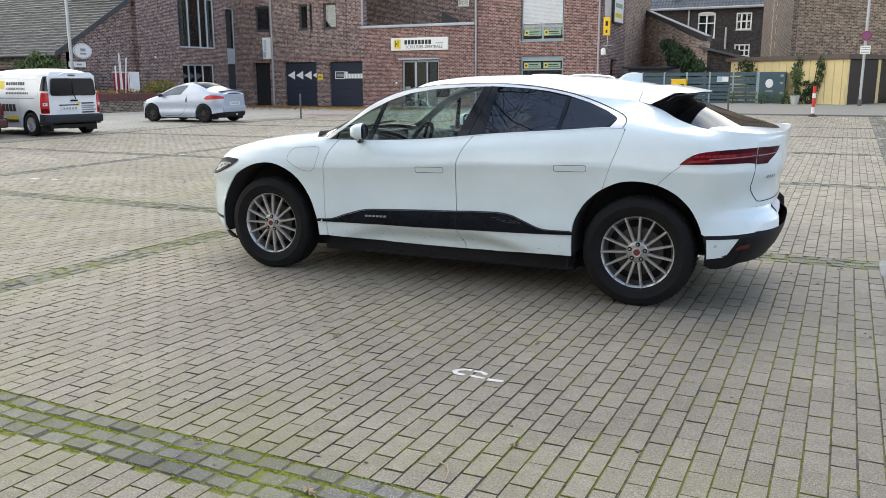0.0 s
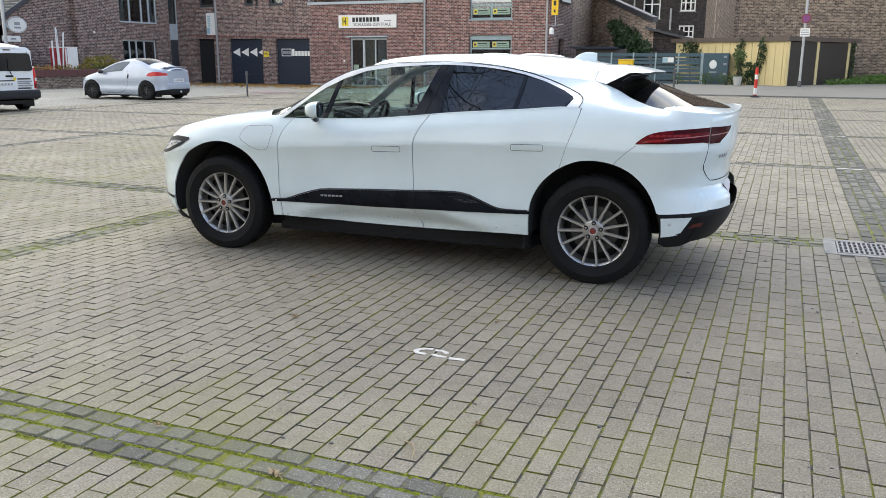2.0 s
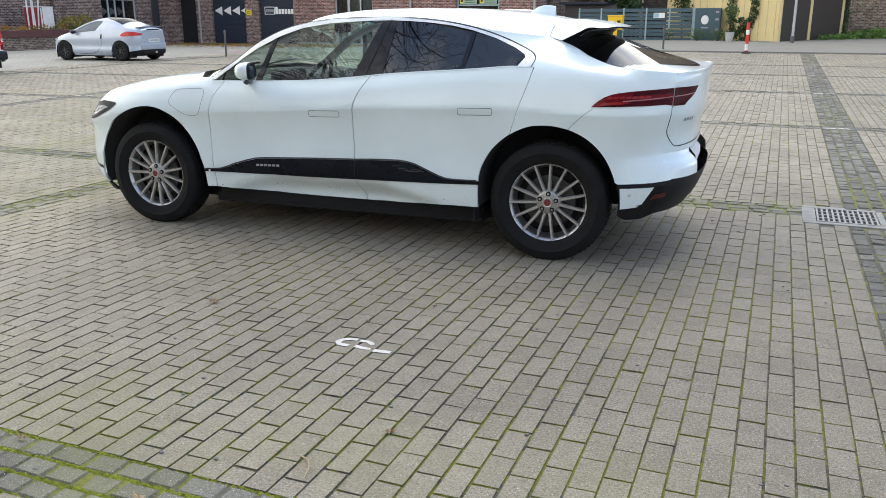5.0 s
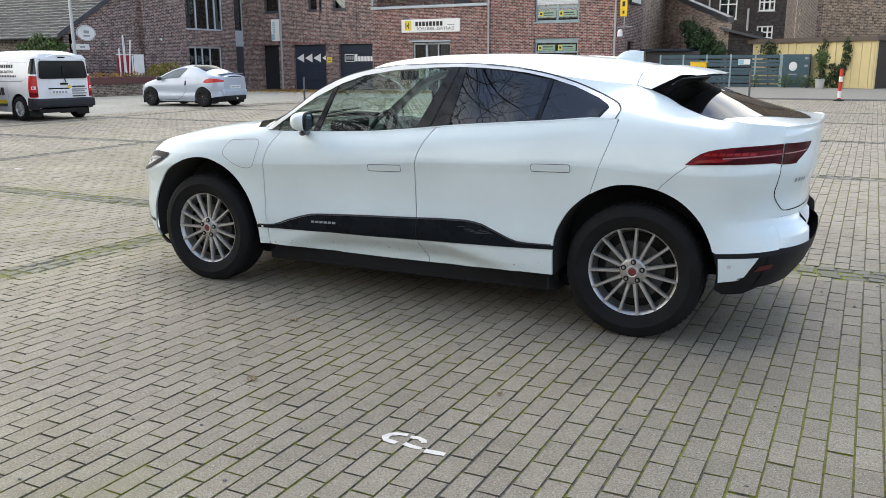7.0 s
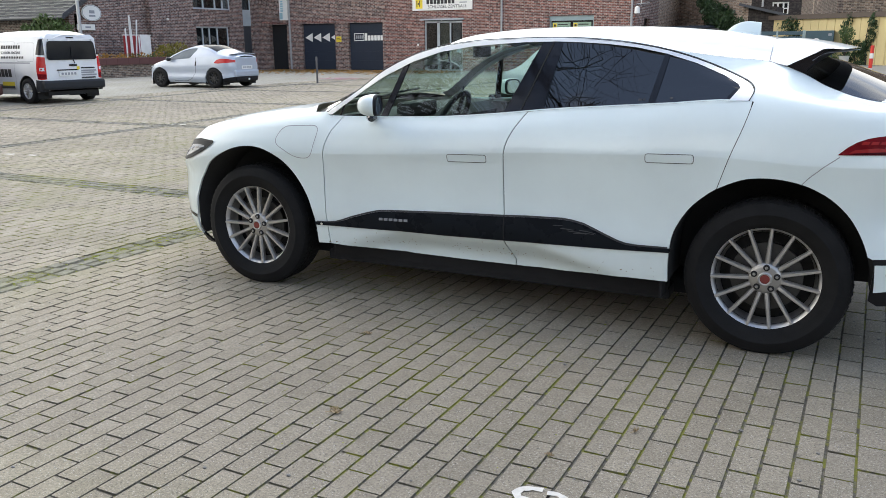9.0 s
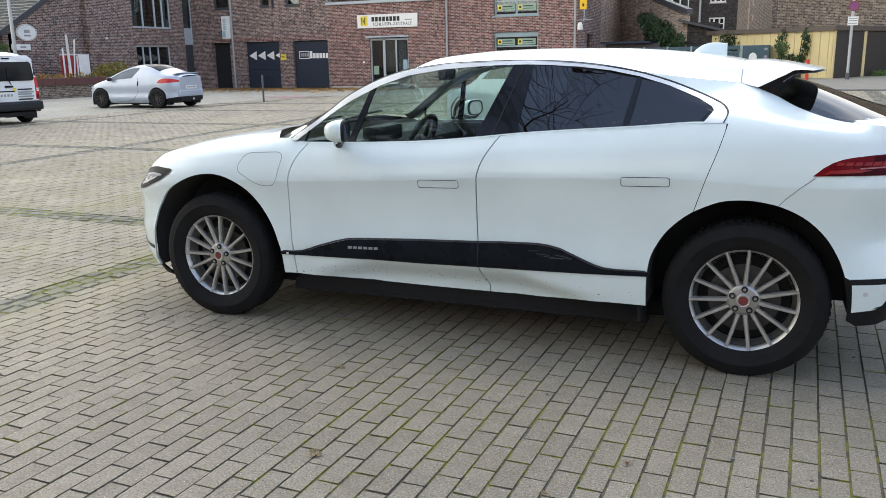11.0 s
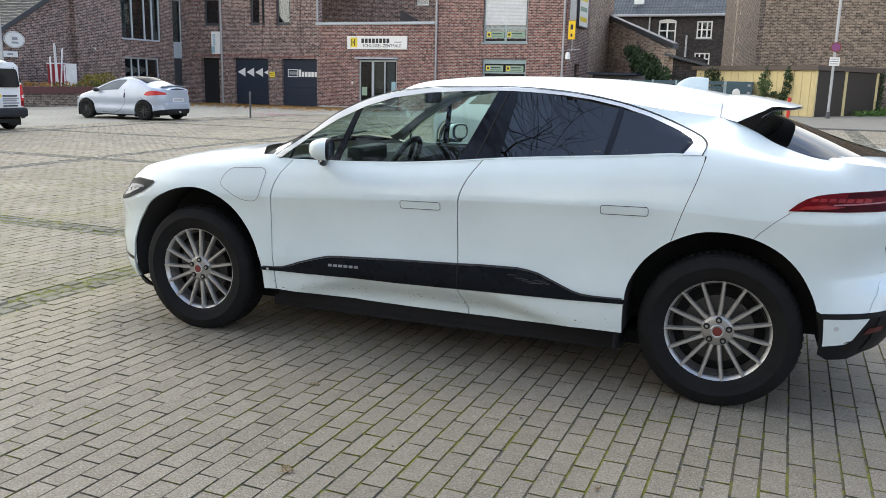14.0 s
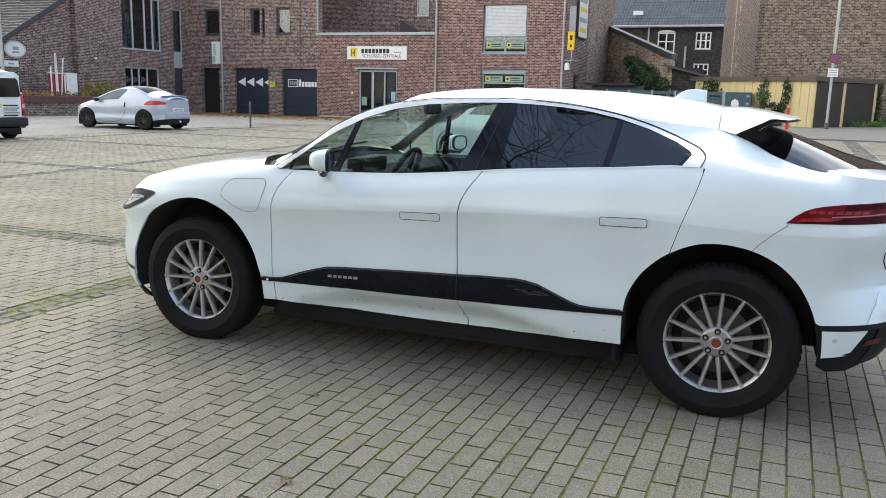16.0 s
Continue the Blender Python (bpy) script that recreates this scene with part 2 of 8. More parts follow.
M = {
    "white": mat_paint("white_paint", (0.805, 0.90, 0.90), 0.32),
    "silver": mat_paint("silver_paint", (0.44, 0.49, 0.57), 0.34, 0.2),
    "van_white": mat_paint("van_white_paint", (0.78, 0.79, 0.80), 0.35, 0.0, 0.06),
    "maroon": mat_paint("maroon_paint", (0.06, 0.015, 0.015), 0.3),
    "gloss_black": mat_plain("gloss_black", (0.006, 0.006, 0.008), 0.06, 0, 0.5, 0.2, 3, 0),
    "black": mat_plain("black_plastic", (0.010, 0.010, 0.012), 0.55, 0, 0.22, 0.25, 6, 0.05),
    "trim": mat_plain("dark_sill_trim", (0.008, 0.0105, 0.0145), 0.28, 0, 0.12, 0.25, 8, 0.02),
    "grey_plastic": mat_plain("grey_bumper_plastic", (0.045, 0.047, 0.052), 0.5, 0, 0.4, 0.2, 6, 0.04),
    "rubber": mat_plain("tyre_rubber", (0.015, 0.015, 0.0155), 0.75, 0, 0.14, 0.3, 8, 0.1),
    "liner": mat_plain("arch_liner", (0.034, 0.034, 0.034), 0.95, 0, 0.1, 0.2, 5, 0.1),
    "alloy": mat_plain("alloy", (0.55, 0.54, 0.525), 0.42, 0.8, 0.5, 0.08, 12, 0.0),
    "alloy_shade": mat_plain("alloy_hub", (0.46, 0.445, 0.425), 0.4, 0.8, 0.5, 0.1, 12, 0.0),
    "alloy_dark": mat_plain("alloy_shade", (0.05, 0.05, 0.05), 0.5, 0.6, 0.5, 0.2, 12, 0.0),
    "disc": mat_plain("brake_disc", (0.09, 0.088, 0.085), 0.5, 0.7, 0.5, 0.2, 20, 0.0),
    "chrome": mat_plain("satin_chrome", (0.88, 0.88, 0.86), 0.38, 0.55, 0.5, 0.03, 5, 0.0),
    "mirror": mat_plain("mirror_glass", (0.75, 0.77, 0.80), 0.02, 1.0, 0.5, 0.02, 5, 0.0),
    "mud": mat_plain("road_dirt", (0.30, 0.26, 0.20), 0.95, 0, 0.2, 0.3, 30, 0),
    "badge_red": mat_plain("badge_red", (0.20, 0.035, 0.03), 0.35),
    "lamp_bright": mat_plain("lamp_bright_red", (0.52, 0.022, 0.02), 0.2, 0, 0.4, 0.15, 14, 0),
    "lamp_cell": mat_plain("lamp_cell_red", (0.30, 0.012, 0.014), 0.2, 0, 0.3, 0.25, 14, 0),
    "lamp_red": mat_plain("lamp_red", (0.15, 0.005, 0.009), 0.15, 0, 0.12, 0.3, 14, 0),
    "lamp_dark": mat_plain("lamp_dark_red", (0.055, 0.005, 0.009), 0.2, 0, 0.06, 0.4, 14, 0),
    "lamp_strip": mat_plain("lamp_strip", (0.36, 0.12, 0.13), 0.3),
    "lamp_grey": mat_plain("headlamp", (0.014, 0.017, 0.021), 0.40, 0.0, 0.06, 0.5, 20, 0),
    "lamp_clear": mat_plain("lamp_clear", (0.19, 0.20, 0.215), 0.25, 0.3, 0.3, 0.5, 25, 0),
    "reflector": mat_plain("reflector", (0.085, 0.008, 0.009), 0.3),
    "glass": mat_glass("car_glass", (0.72, 0.85, 0.80), 1.7, 0.0, 1.0),
    "rear_glass": mat_glass("rear_glass", (0.020, 0.025, 0.032), 1.0, 0.02, 1.0),
    "tint": mat_glass("tinted_glass", (0.012, 0.016, 0.024), 2.4, 0.0, 1.0),
    "pane": mat_glass("window_pane", (0.5, 0.55, 0.56), 2.4, 0.01, 1.0),
    # opaque: the pale blue base stands in for mirrored sky
    "coupe_glass": mat_plain("coupe_glass", (0.085, 0.112, 0.140), 0.08, 0, 0.3, 0.3, 2, 0),
    "van_glass": mat_plain("van_rear_glass", (0.012, 0.014, 0.017), 0.08, 0, 0.10, 0.2, 3, 0),
    "bumper_grey": mat_plain("dark_bumper", (0.016, 0.018, 0.022), 0.5, 0, 0.3, 0.2, 6, 0.04),
    "cabin": mat_plain("cabin_dark", (0.02, 0.02, 0.022), 0.7),
    "seat": mat_plain("seat_leather", (0.035, 0.035, 0.038), 0.5),
    "cabin_pale": mat_plain("cabin_pale", (0.45, 0.44, 0.42), 0.8),
    "brick": mat_brick("red_brick", (0.145, 0.050, 0.041), (0.265, 0.096, 0.075), (0.36, 0.33, 0.31), 0.6),
    "brick_brown": mat_brick("brown_brick", (0.118, 0.064, 0.055), (0.235, 0.125, 0.102), (0.36, 0.335, 0.315), 0.65),
    "brick_dark": mat_brick("old_dark_brick", (0.115, 0.084, 0.075), (0.20, 0.145, 0.125), (0.36, 0.34, 0.31), 0.6),
    "brick_pale": mat_brick("weathered_brick", (0.19, 0.138, 0.108), (0.33, 0.245, 0.19), (0.40, 0.37, 0.32), 0.55),
    "brick_lean": mat_brick("pale_old_brick", (0.26, 0.185, 0.142), (0.43, 0.315, 0.245), (0.45, 0.41, 0.35), 0.55),
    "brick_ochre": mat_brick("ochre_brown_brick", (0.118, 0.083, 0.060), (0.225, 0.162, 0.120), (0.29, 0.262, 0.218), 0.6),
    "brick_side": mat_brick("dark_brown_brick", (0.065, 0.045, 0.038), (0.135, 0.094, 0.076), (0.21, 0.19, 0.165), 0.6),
    "brick_soot": mat_brick("sooty_brick", (0.026, 0.022, 0.022), (0.046, 0.038, 0.037), (0.052, 0.047, 0.045), 0.6),
    "soot": mat_plain("sooty_render", (0.085, 0.078, 0.080), 0.9, 0, 0.2, 0.2, 1.5, 0.1),
    "navy": mat_plain("navy_paint", (0.022, 0.030, 0.048), 0.5, 0, 0.25, 0.1, 1.5, 0.02),
    "frame_grey": mat_plain("grey_window_frame", (0.40, 0.44, 0.47), 0.5),
    "frame_white": mat_plain("white_window_frame", (0.75, 0.75, 0.74), 0.5),
    "frame_dark": mat_plain("dark_window_frame", (0.045, 0.048, 0.055), 0.5),
    "frame_teal": mat_plain("grey_green_frame", (0.28, 0.36, 0.38), 0.5),
    "dark": mat_plain("dark_recess", (0.012, 0.012, 0.014), 0.9),
    "room": mat_plain("dim_room", (0.085, 0.09, 0.095), 0.9),
    "curtain": mat_plain("curtain", (0.55, 0.56, 0.58), 0.9),
    "curtain_cream": mat_plain("cream_blind", (0.62, 0.56, 0.42), 0.9),
    "shutter": mat_plain("roller_shutter", (0.62, 0.63, 0.64), 0.5),
    "sign_white": mat_plain("sign_white", (0.78, 0.77, 0.74), 0.5, 0, 0.5, 0.06),
    "sign_ink": mat_plain("sign_ink", (0.02, 0.02, 0.02), 0.6),
    "sign_grey": mat_plain("sign_grey_ink", (0.30, 0.31, 0.33), 0.6),
    "yellow": mat_plain("sign_yellow", (0.75, 0.58, 0.03), 0.5),
    "signal_yellow": mat_plain("post_yellow", (0.80, 0.50, 0.01), 0.45),
    "sign_green": mat_plain("sign_green", (0.26, 0.37, 0.28), 0.6),
    "sign_blue": mat_plain("sign_blue", (0.30, 0.48, 0.55), 0.5),
    "zinc": mat_plain("zinc_pipe", (0.38, 0.38, 0.39), 0.5, 0.3),
    "steel": mat_plain("galvanised_steel", (0.42, 0.43, 0.44), 0.5, 0.5),
    "post_grey": mat_plain("grey_post", (0.09, 0.09, 0.095), 0.5),
    "post_red": mat_plain("post_red", (0.60, 0.035, 0.02), 0.5),
    "post_white": mat_plain("post_white", (0.75, 0.74, 0.72), 0.5),
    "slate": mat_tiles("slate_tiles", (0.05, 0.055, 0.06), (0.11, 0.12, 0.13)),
    "old_tiles": mat_plain("old_tiles", (0.055, 0.055, 0.052), 0.8, 0, 0.3, 0.5, 2.0, 0.2),
    "tile_edge": mat_plain("tile_edge", (0.30, 0.30, 0.275), 0.9, 0, 0.2, 0.5, 1.5, 0.2),
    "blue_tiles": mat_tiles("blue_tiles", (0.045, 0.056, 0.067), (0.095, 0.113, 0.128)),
    "fence_blue": mat_plain("blue_grey_fence", (0.055, 0.095, 0.115), 0.6, 0, 0.4, 0.12, 2),
    "cladding": mat_plain("yellow_cladding", (0.66, 0.54, 0.28), 0.55, 0, 0.4, 0.08, 1.2),
    "brown_door": mat_plain("brown_garage_door", (0.036, 0.028, 0.023), 0.55),
    "fascia": mat_plain("brown_fascia", (0.10, 0.075, 0.06), 0.6),
    "red_board": mat_plain("red_board", (0.28, 0.02, 0.025), 0.5),
    "planter_cap": mat_plain("reddish_coping", (0.11, 0.045, 0.04), 0.8),
    "terracotta": mat_plain("grey_pot", (0.42, 0.42, 0.40), 0.8),
    "kerb": mat_plain("kerb_stone", (0.20, 0.195, 0.185), 0.9, 0, 0.3, 0.15, 2, 0.2),
    "kerb_pale": mat_plain("worn_concrete", (0.30, 0.29, 0.26), 0.9, 0, 0.3, 0.3, 9, 0.3),
    "footway": mat_plain("footway", (0.245, 0.232, 0.195), 0.9, 0, 0.3, 0.12, 0.8, 0.15),
    "concrete": mat_plain("concrete", (0.42, 0.41, 0.38), 0.85, 0, 0.3, 0.15, 6, 0.2),
    "iron": mat_plain("cast_iron", (0.32, 0.315, 0.30), 0.5, 0.4, 0.5, 0.2, 12, 0.2),
    "paint_mark": mat_plain("worn_road_paint", (0.64, 0.61, 0.55), 0.8, 0, 0.3, 0.15, 30, 0.2),
    "chalk": mat_plain("pink_chalk", (0.42, 0.20, 0.24), 0.9),
    "bark": mat_plain("bark", (0.045, 0.035, 0.03), 0.9, 0, 0.3, 0.3, 6, 0.3),
    "leaf": mat_plain("green_leaves", (0.065, 0.105, 0.028), 0.55, 0, 0.4, 0.45, 4, 0),
    "leaf_fresh": mat_plain("fresh_green_leaves", (0.10, 0.19, 0.035), 0.55, 0, 0.4, 0.4, 4, 0),
    "leaf_dark": mat_plain("ivy_leaves", (0.030, 0.060, 0.020), 0.5, 0, 0.4, 0.5, 4, 0),
    "leaf_yellow": mat_plain("yellowing_leaves", (0.22, 0.19, 0.03), 0.6, 0, 0.4, 0.4, 4, 0),
    "leaf_dead": mat_plain("dead_leaf", (0.40, 0.31, 0.19), 0.8, 0, 0.3, 0.3, 20, 0),
    "leaf_orange": mat_plain("orange_leaf_litter", (0.34, 0.18, 0.04), 0.8, 0, 0.3, 0.4, 3, 0),
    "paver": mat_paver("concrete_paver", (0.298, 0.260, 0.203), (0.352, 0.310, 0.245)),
    "sett": mat_paver("basalt_sett", (0.116, 0.111, 0.096), (0.236, 0.227, 0.197)),
    "joint": mat_joint(),
    "moss": mat_moss(),
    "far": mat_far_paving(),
    "plate": mat_plain("plate_white", (0.72, 0.72, 0.70), 0.5),
}


# ---- building helpers ----
def finish(name, bm, material, smooth=False):
    me = bpy.data.meshes.new(name)
    if smooth:
        for f in bm.faces:
            f.smooth = True
    bm.to_mesh(me)
    bm.free()
    if isinstance(material, (list, tuple)):
        for m in material:
            me.materials.append(m)
    else:
        me.materials.append(material)
    return me


def part(name, bm, material, parent, label="", smooth=False):
    """Links a bmesh as one mesh object under a thing or a part."""
    ob = new(name, finish(name, bm, material, smooth))
    ob.parent = parent
    if label:
        ob["label"] = label
    return ob


def thing(name, m, label, category, group="", kind=""):
    ob = new(name)
    ob.empty_display_size = 0.1
    ob.matrix_world = m
    return tagged(ob, label, category, group, kind)


def solid(name, bm, material, label, category="", group="", kind="", m=None, smooth=False):
    """A top-level thing that is one mesh."""
    ob = new(name, finish(name, bm, material, smooth))
    if m is not None:
        ob.matrix_world = m
    return tagged(ob, label, category, group, kind)


def box(bm, x0, x1, y0, y1, z0, z1, bevel=0.0, index=0):
    x0, x1, y0, y1, z0, z1 = min(x0, x1), max(x0, x1), min(y0, y1), max(y0, y1), min(z0, z1), max(z0, z1)
    r = bmesh.ops.create_cube(bm, size=1, matrix=Matrix.LocRotScale(((x0 + x1) / 2, (y0 + y1) / 2, (z0 + z1) / 2), None, (x1 - x0, y1 - y0, z1 - z0)))
    fs = {f for v in r["verts"] for f in v.link_faces}
    for f in fs:
        f.material_index = index
    if bevel:
        es = {e for f in fs for e in f.edges}
        bmesh.ops.bevel(bm, geom=list(es), offset=bevel, segments=2, affect="EDGES", profile=0.6)
    return bm


def a_box(x0, x1, y0, y1, z0, z1, bevel=0.0):
    return box(bmesh.new(), x0, x1, y0, y1, z0, z1, bevel)


def tube(bm, pts, r, sides=8, ends=True):
    """A round bar along points; r is one radius or one a point."""
    pts = [Vector(p) for p in pts]
    rs = r if isinstance(r, (list, tuple)) else [r] * len(pts)
    rings = []
    side = None
    for i, p in enumerate(pts):
        d = (pts[min(i + 1, len(pts) - 1)] - pts[max(i - 1, 0)]).normalized()
        if side is None:
            side = d.orthogonal().normalized()
        side = (side - d * side.dot(d)).normalized()
        up = d.cross(side)
        rings.append([bm.verts.new(p + rs[i] * (math.cos(a) * side + math.sin(a) * up)) for a in (2 * math.pi * k / sides for k in range(sides))])
    for a, b in zip(rings, rings[1:]):
        for k in range(sides):
            bm.faces.new((a[k], a[(k + 1) % sides], b[(k + 1) % sides], b[k]))
    if ends:
        bm.faces.new(rings[0][::-1])
        bm.faces.new(rings[-1])
    return bm


def revolve(bm, profile, sides=48, index=0, axis="Y"):
    """Turns (r, h) points round an axis."""
    rings = []
    for r, h in profile:
        ring = []
        for k in range(sides):
            a = 2 * math.pi * k / sides
            c, s = r * math.cos(a), r * math.sin(a)
            ring.append(bm.verts.new((c, h, s) if axis == "Y" else (c, s, h)))
        rings.append(ring)
    for a, b in zip(rings, rings[1:]):
        for k in range(sides):
            f = bm.faces.new((a[k], a[(k + 1) % sides], b[(k + 1) % sides], b[k]))
            f.material_index = index
    return bm


def prism(bm, pts, depth, index=0):
    """A flat outline of 3D points pushed along a vector into a solid."""
    depth = Vector(depth)
    a = [bm.verts.new(p) for p in pts]
    b = [bm.verts.new(Vector(p) + depth) for p in pts]
    fs = [bm.faces.new(a), bm.faces.new(b[::-1])]
    for i in range(len(a)):
        j = (i + 1) % len(a)
        fs.append(bm.faces.new((a[j], a[i], b[i], b[j])))
    for f in fs:
        f.material_index = index
    bmesh.ops.recalc_face_normals(bm, faces=fs)
    return bm


def lettering(name, text, size, material, parent, m, label=""):
    """Readable words in the built-in font, as a thin mesh."""
    cu = bpy.data.curves.new(name, "FONT")
    cu.body, cu.size, cu.align_x, cu.align_y, cu.extrude = text, size, "CENTER", "CENTER", 0.002
    ob = bpy.data.objects.new(name, cu)
    scene.collection.objects.link(ob)
    me = bpy.data.meshes.new_from_object(ob.evaluated_get(bpy.context.evaluated_depsgraph_get()))
    bpy.data.objects.remove(ob)
    me.materials.clear()
    me.materials.append(material)
    ob = new(name, me)
    ob.parent = parent
    ob.matrix_local = m
    if label:
        ob["label"] = label
    return ob


def spline(points):
    """A smooth curve through (x, value) points that never overshoots."""
    xs, ys = np.array([p[0] for p in points], float), np.array([p[1] for p in points], float)
    h, d = np.diff(xs), np.diff(ys) / np.diff(xs)
    m = np.zeros(len(xs))
    m[0], m[-1] = d[0], d[-1]
    for i in range(1, len(xs) - 1):
        if d[i - 1] * d[i] > 0:
            w1, w2 = 2 * h[i] + h[i - 1], h[i] + 2 * h[i - 1]
            m[i] = (w1 + w2) / (w1 / d[i - 1] + w2 / d[i])

    def at(x):
        x = min(max(x, xs[0]), xs[-1])
        i = min(max(int(np.searchsorted(xs, x)) - 1, 0), len(h) - 1)
        t = (x - xs[i]) / h[i]
        return float(ys[i] * (1 + 2 * t) * (1 - t) ** 2 + m[i] * h[i] * t * (1 - t) ** 2 + ys[i + 1] * t * t * (3 - 2 * t) - m[i + 1] * h[i] * t * t * (1 - t))

    return at


def smooth01(v):
    v = min(max(v, 0.0), 1.0)
    return v * v * (3 - 2 * v)


def inside(p, poly):
    x, y = p
    odd = False
    for (x0, y0), (x1, y1) in zip(poly, poly[1:] + poly[:1]):
        if (y0 > y) != (y1 > y) and x < (x1 - x0) * (y - y0) / (y1 - y0) + x0:
            odd = not odd
    return odd


def resample(poly, step, closed=True):
    out = []
    n = len(poly)
    for i in range(n if closed else n - 1):
        a, b = poly[i], poly[(i + 1) % n]
        k = max(1, int(math.ceil(math.dist(a, b) / step)))
        out += [(a[0] + (b[0] - a[0]) * j / k, a[1] + (b[1] - a[1]) * j / k) for j in range(k)]
    if not closed:
        out.append(poly[-1])
    return out


def ground_z(x, y):
    """The lot rises gently away from the car, most on its east side."""
    east = smooth01((x + 16) / 14)
    crown = 0.11 * smooth01((y - 3) / 16) - 0.07 * smooth01((y - 21) / 14)
    return max(0.0, 0.0113 * (y - 2)) * east + crown * (1 - east)


from mathutils.geometry import delaunay_2d_cdt


class Shell:
    """A car body: side panels are cut from an outline in (x, z) and laid on the body's flank.
    knots(x) gives (z, inset) pairs; one with a third member is a sharp crease."""

    def __init__(self, width, knots, shift=lambda x, z: 0.0, crease=None):
        self.width, self.knots, self.shift, self.memo, self.crease = width, knots, shift, {}, crease

    def flank(self, x, z):
        key = round(x / 0.002)
        if key not in self.memo:
            ks = self.knots(x)
            cut = [i for i, k in enumerate(ks) if len(k) == 3]
            low, high = (ks[: cut[0] + 1], ks[cut[0] :]) if cut else (ks, ks)
            self.memo[key] = (self.width(x), spline(low), spline(high), ks[cut[0]][0] if cut else 99.0)
        w, low, high, edge = self.memo[key]
        return max(0.02, w - (low(z) if z < edge else high(z)))

    def at(self, x, z, off=0.0, side=-1):
        return Vector((x + self.shift(x, z), side * (self.flank(x, z) + off), z))

    def panel(self, outline, holes=(), step=0.03, off=0.0, side=-1, lip=0.02, fine=2.0):
        loops = [resample(outline, min(step, 0.016))] + [resample(h, step) for h in holes]
        pts, edges = [], []
        for lp in loops:
            n0 = len(pts)
            pts += lp
            edges += [(n0 + i, n0 + (i + 1) % len(lp)) for i in range(len(lp))]
        xs0, xs1 = min(p[0] for p in outline), max(p[0] for p in outline)
        zs0, zs1 = min(p[1] for p in outline), max(p[1] for p in outline)
        rim = np.array(pts)
        if self.crease:
            for k in range(int((xs1 - xs0) / 0.02) + 1):
                for dz in (-0.0025, 0.0025):
                    p = (xs0 + 0.02 * k, self.crease(xs0 + 0.02 * k) + dz)
                    if inside(p, loops[0]) and not any(inside(p, h) for h in loops[1:]) and np.min((rim[:, 0] - p[0]) ** 2 + (rim[:, 1] - p[1]) ** 2) > 0.006 ** 2:
                        pts.append(p)
            rim = np.array(pts)
        x = xs0
        while x < xs1:
            dx = step if abs(x) < fine else step * 0.45
            z = zs0
            while z < zs1:
                if inside((x, z), loops[0]) and not any(inside((x, z), h) for h in loops[1:]) and np.min((rim[:, 0] - x) ** 2 + (rim[:, 1] - z) ** 2) > (0.4 * dx) ** 2:
                    pts.append((x, z))
                z += step
            x += dx
        vs, es, fs, *_ = delaunay_2d_cdt([Vector(p) for p in pts], edges, [], 0, 1e-6)
        bm = bmesh.new()
        made = [bm.verts.new(self.at(v[0], v[1], off, side)) for v in vs]
        for f in fs:
            (ax, az), (bx, bz), (px, pz) = (vs[i] for i in f)
            longest = max(math.hypot(bx - ax, bz - az), math.hypot(px - bx, pz - bz), math.hypot(ax - px, az - pz))
            if abs((bx - ax) * (pz - az) - (px - ax) * (bz - az)) < 2e-4 * longest:
                continue
            cx, cz = sum(vs[i][0] for i in f) / 3, sum(vs[i][1] for i in f) / 3
            if inside((cx, cz), loops[0]) and not any(inside((cx, cz), h) for h in loops[1:]):
                bm.faces.new([made[i] for i in (f if side < 0 else f[::-1])])
        bmesh.ops.delete(bm, geom=[v for v in bm.verts if not v.link_faces], context="VERTS")
        if lip:
            rimmed = [e for e in bm.edges if e.is_boundary]
            r = bmesh.ops.extrude_edge_only(bm, edges=rimmed)
            for v in r["geom"]:
                if isinstance(v, bmesh.types.BMVert):
                    v.co.y -= side * lip
            for g in r["geom"]:
                if isinstance(g, bmesh.types.BMFace):
                    for e in g.edges:
                        e.smooth = False
        for f in bm.faces:
            f.smooth = True
        return bm

    def ribbon(self, pts, width, off=0.002, side=-1, step=0.03, closed=False):
        """A narrow strip along a line on the flank."""
        pts = resample(pts, step, closed)
        n = len(pts)
        bm = bmesh.new()
        rows = []
        for i, p in enumerate(pts):
            a, b = pts[(i - 1) % n if closed else max(i - 1, 0)], pts[(i + 1) % n if closed else min(i + 1, n - 1)]
            d = math.dist(a, b) or 1
            nx, nz = -(b[1] - a[1]) / d * width / 2, (b[0] - a[0]) / d * width / 2
            rows.append((bm.verts.new(self.at(p[0] + nx, p[1] + nz, off, side)), bm.verts.new(self.at(p[0] - nx, p[1] - nz, off, side))))
        for a, b in list(zip(rows, rows[1:])) + ([(rows[-1], rows[0])] if closed else []):
            bm.faces.new((a[0], a[1], b[1], b[0]) if side > 0 else (a[0], b[0], b[1], a[1]))
        return bm


def loft(rows, flip=False):
    bm = bmesh.new()
    vs = [[bm.verts.new(p) for p in r] for r in rows]
    for a, b in zip(vs, vs[1:]):
        for k in range(len(a) - 1):
            q = (a[k], a[k + 1], b[k + 1], b[k])
            bm.faces.new(q[::-1] if flip else q)
    for f in bm.faces:
        f.smooth = True
    return bm


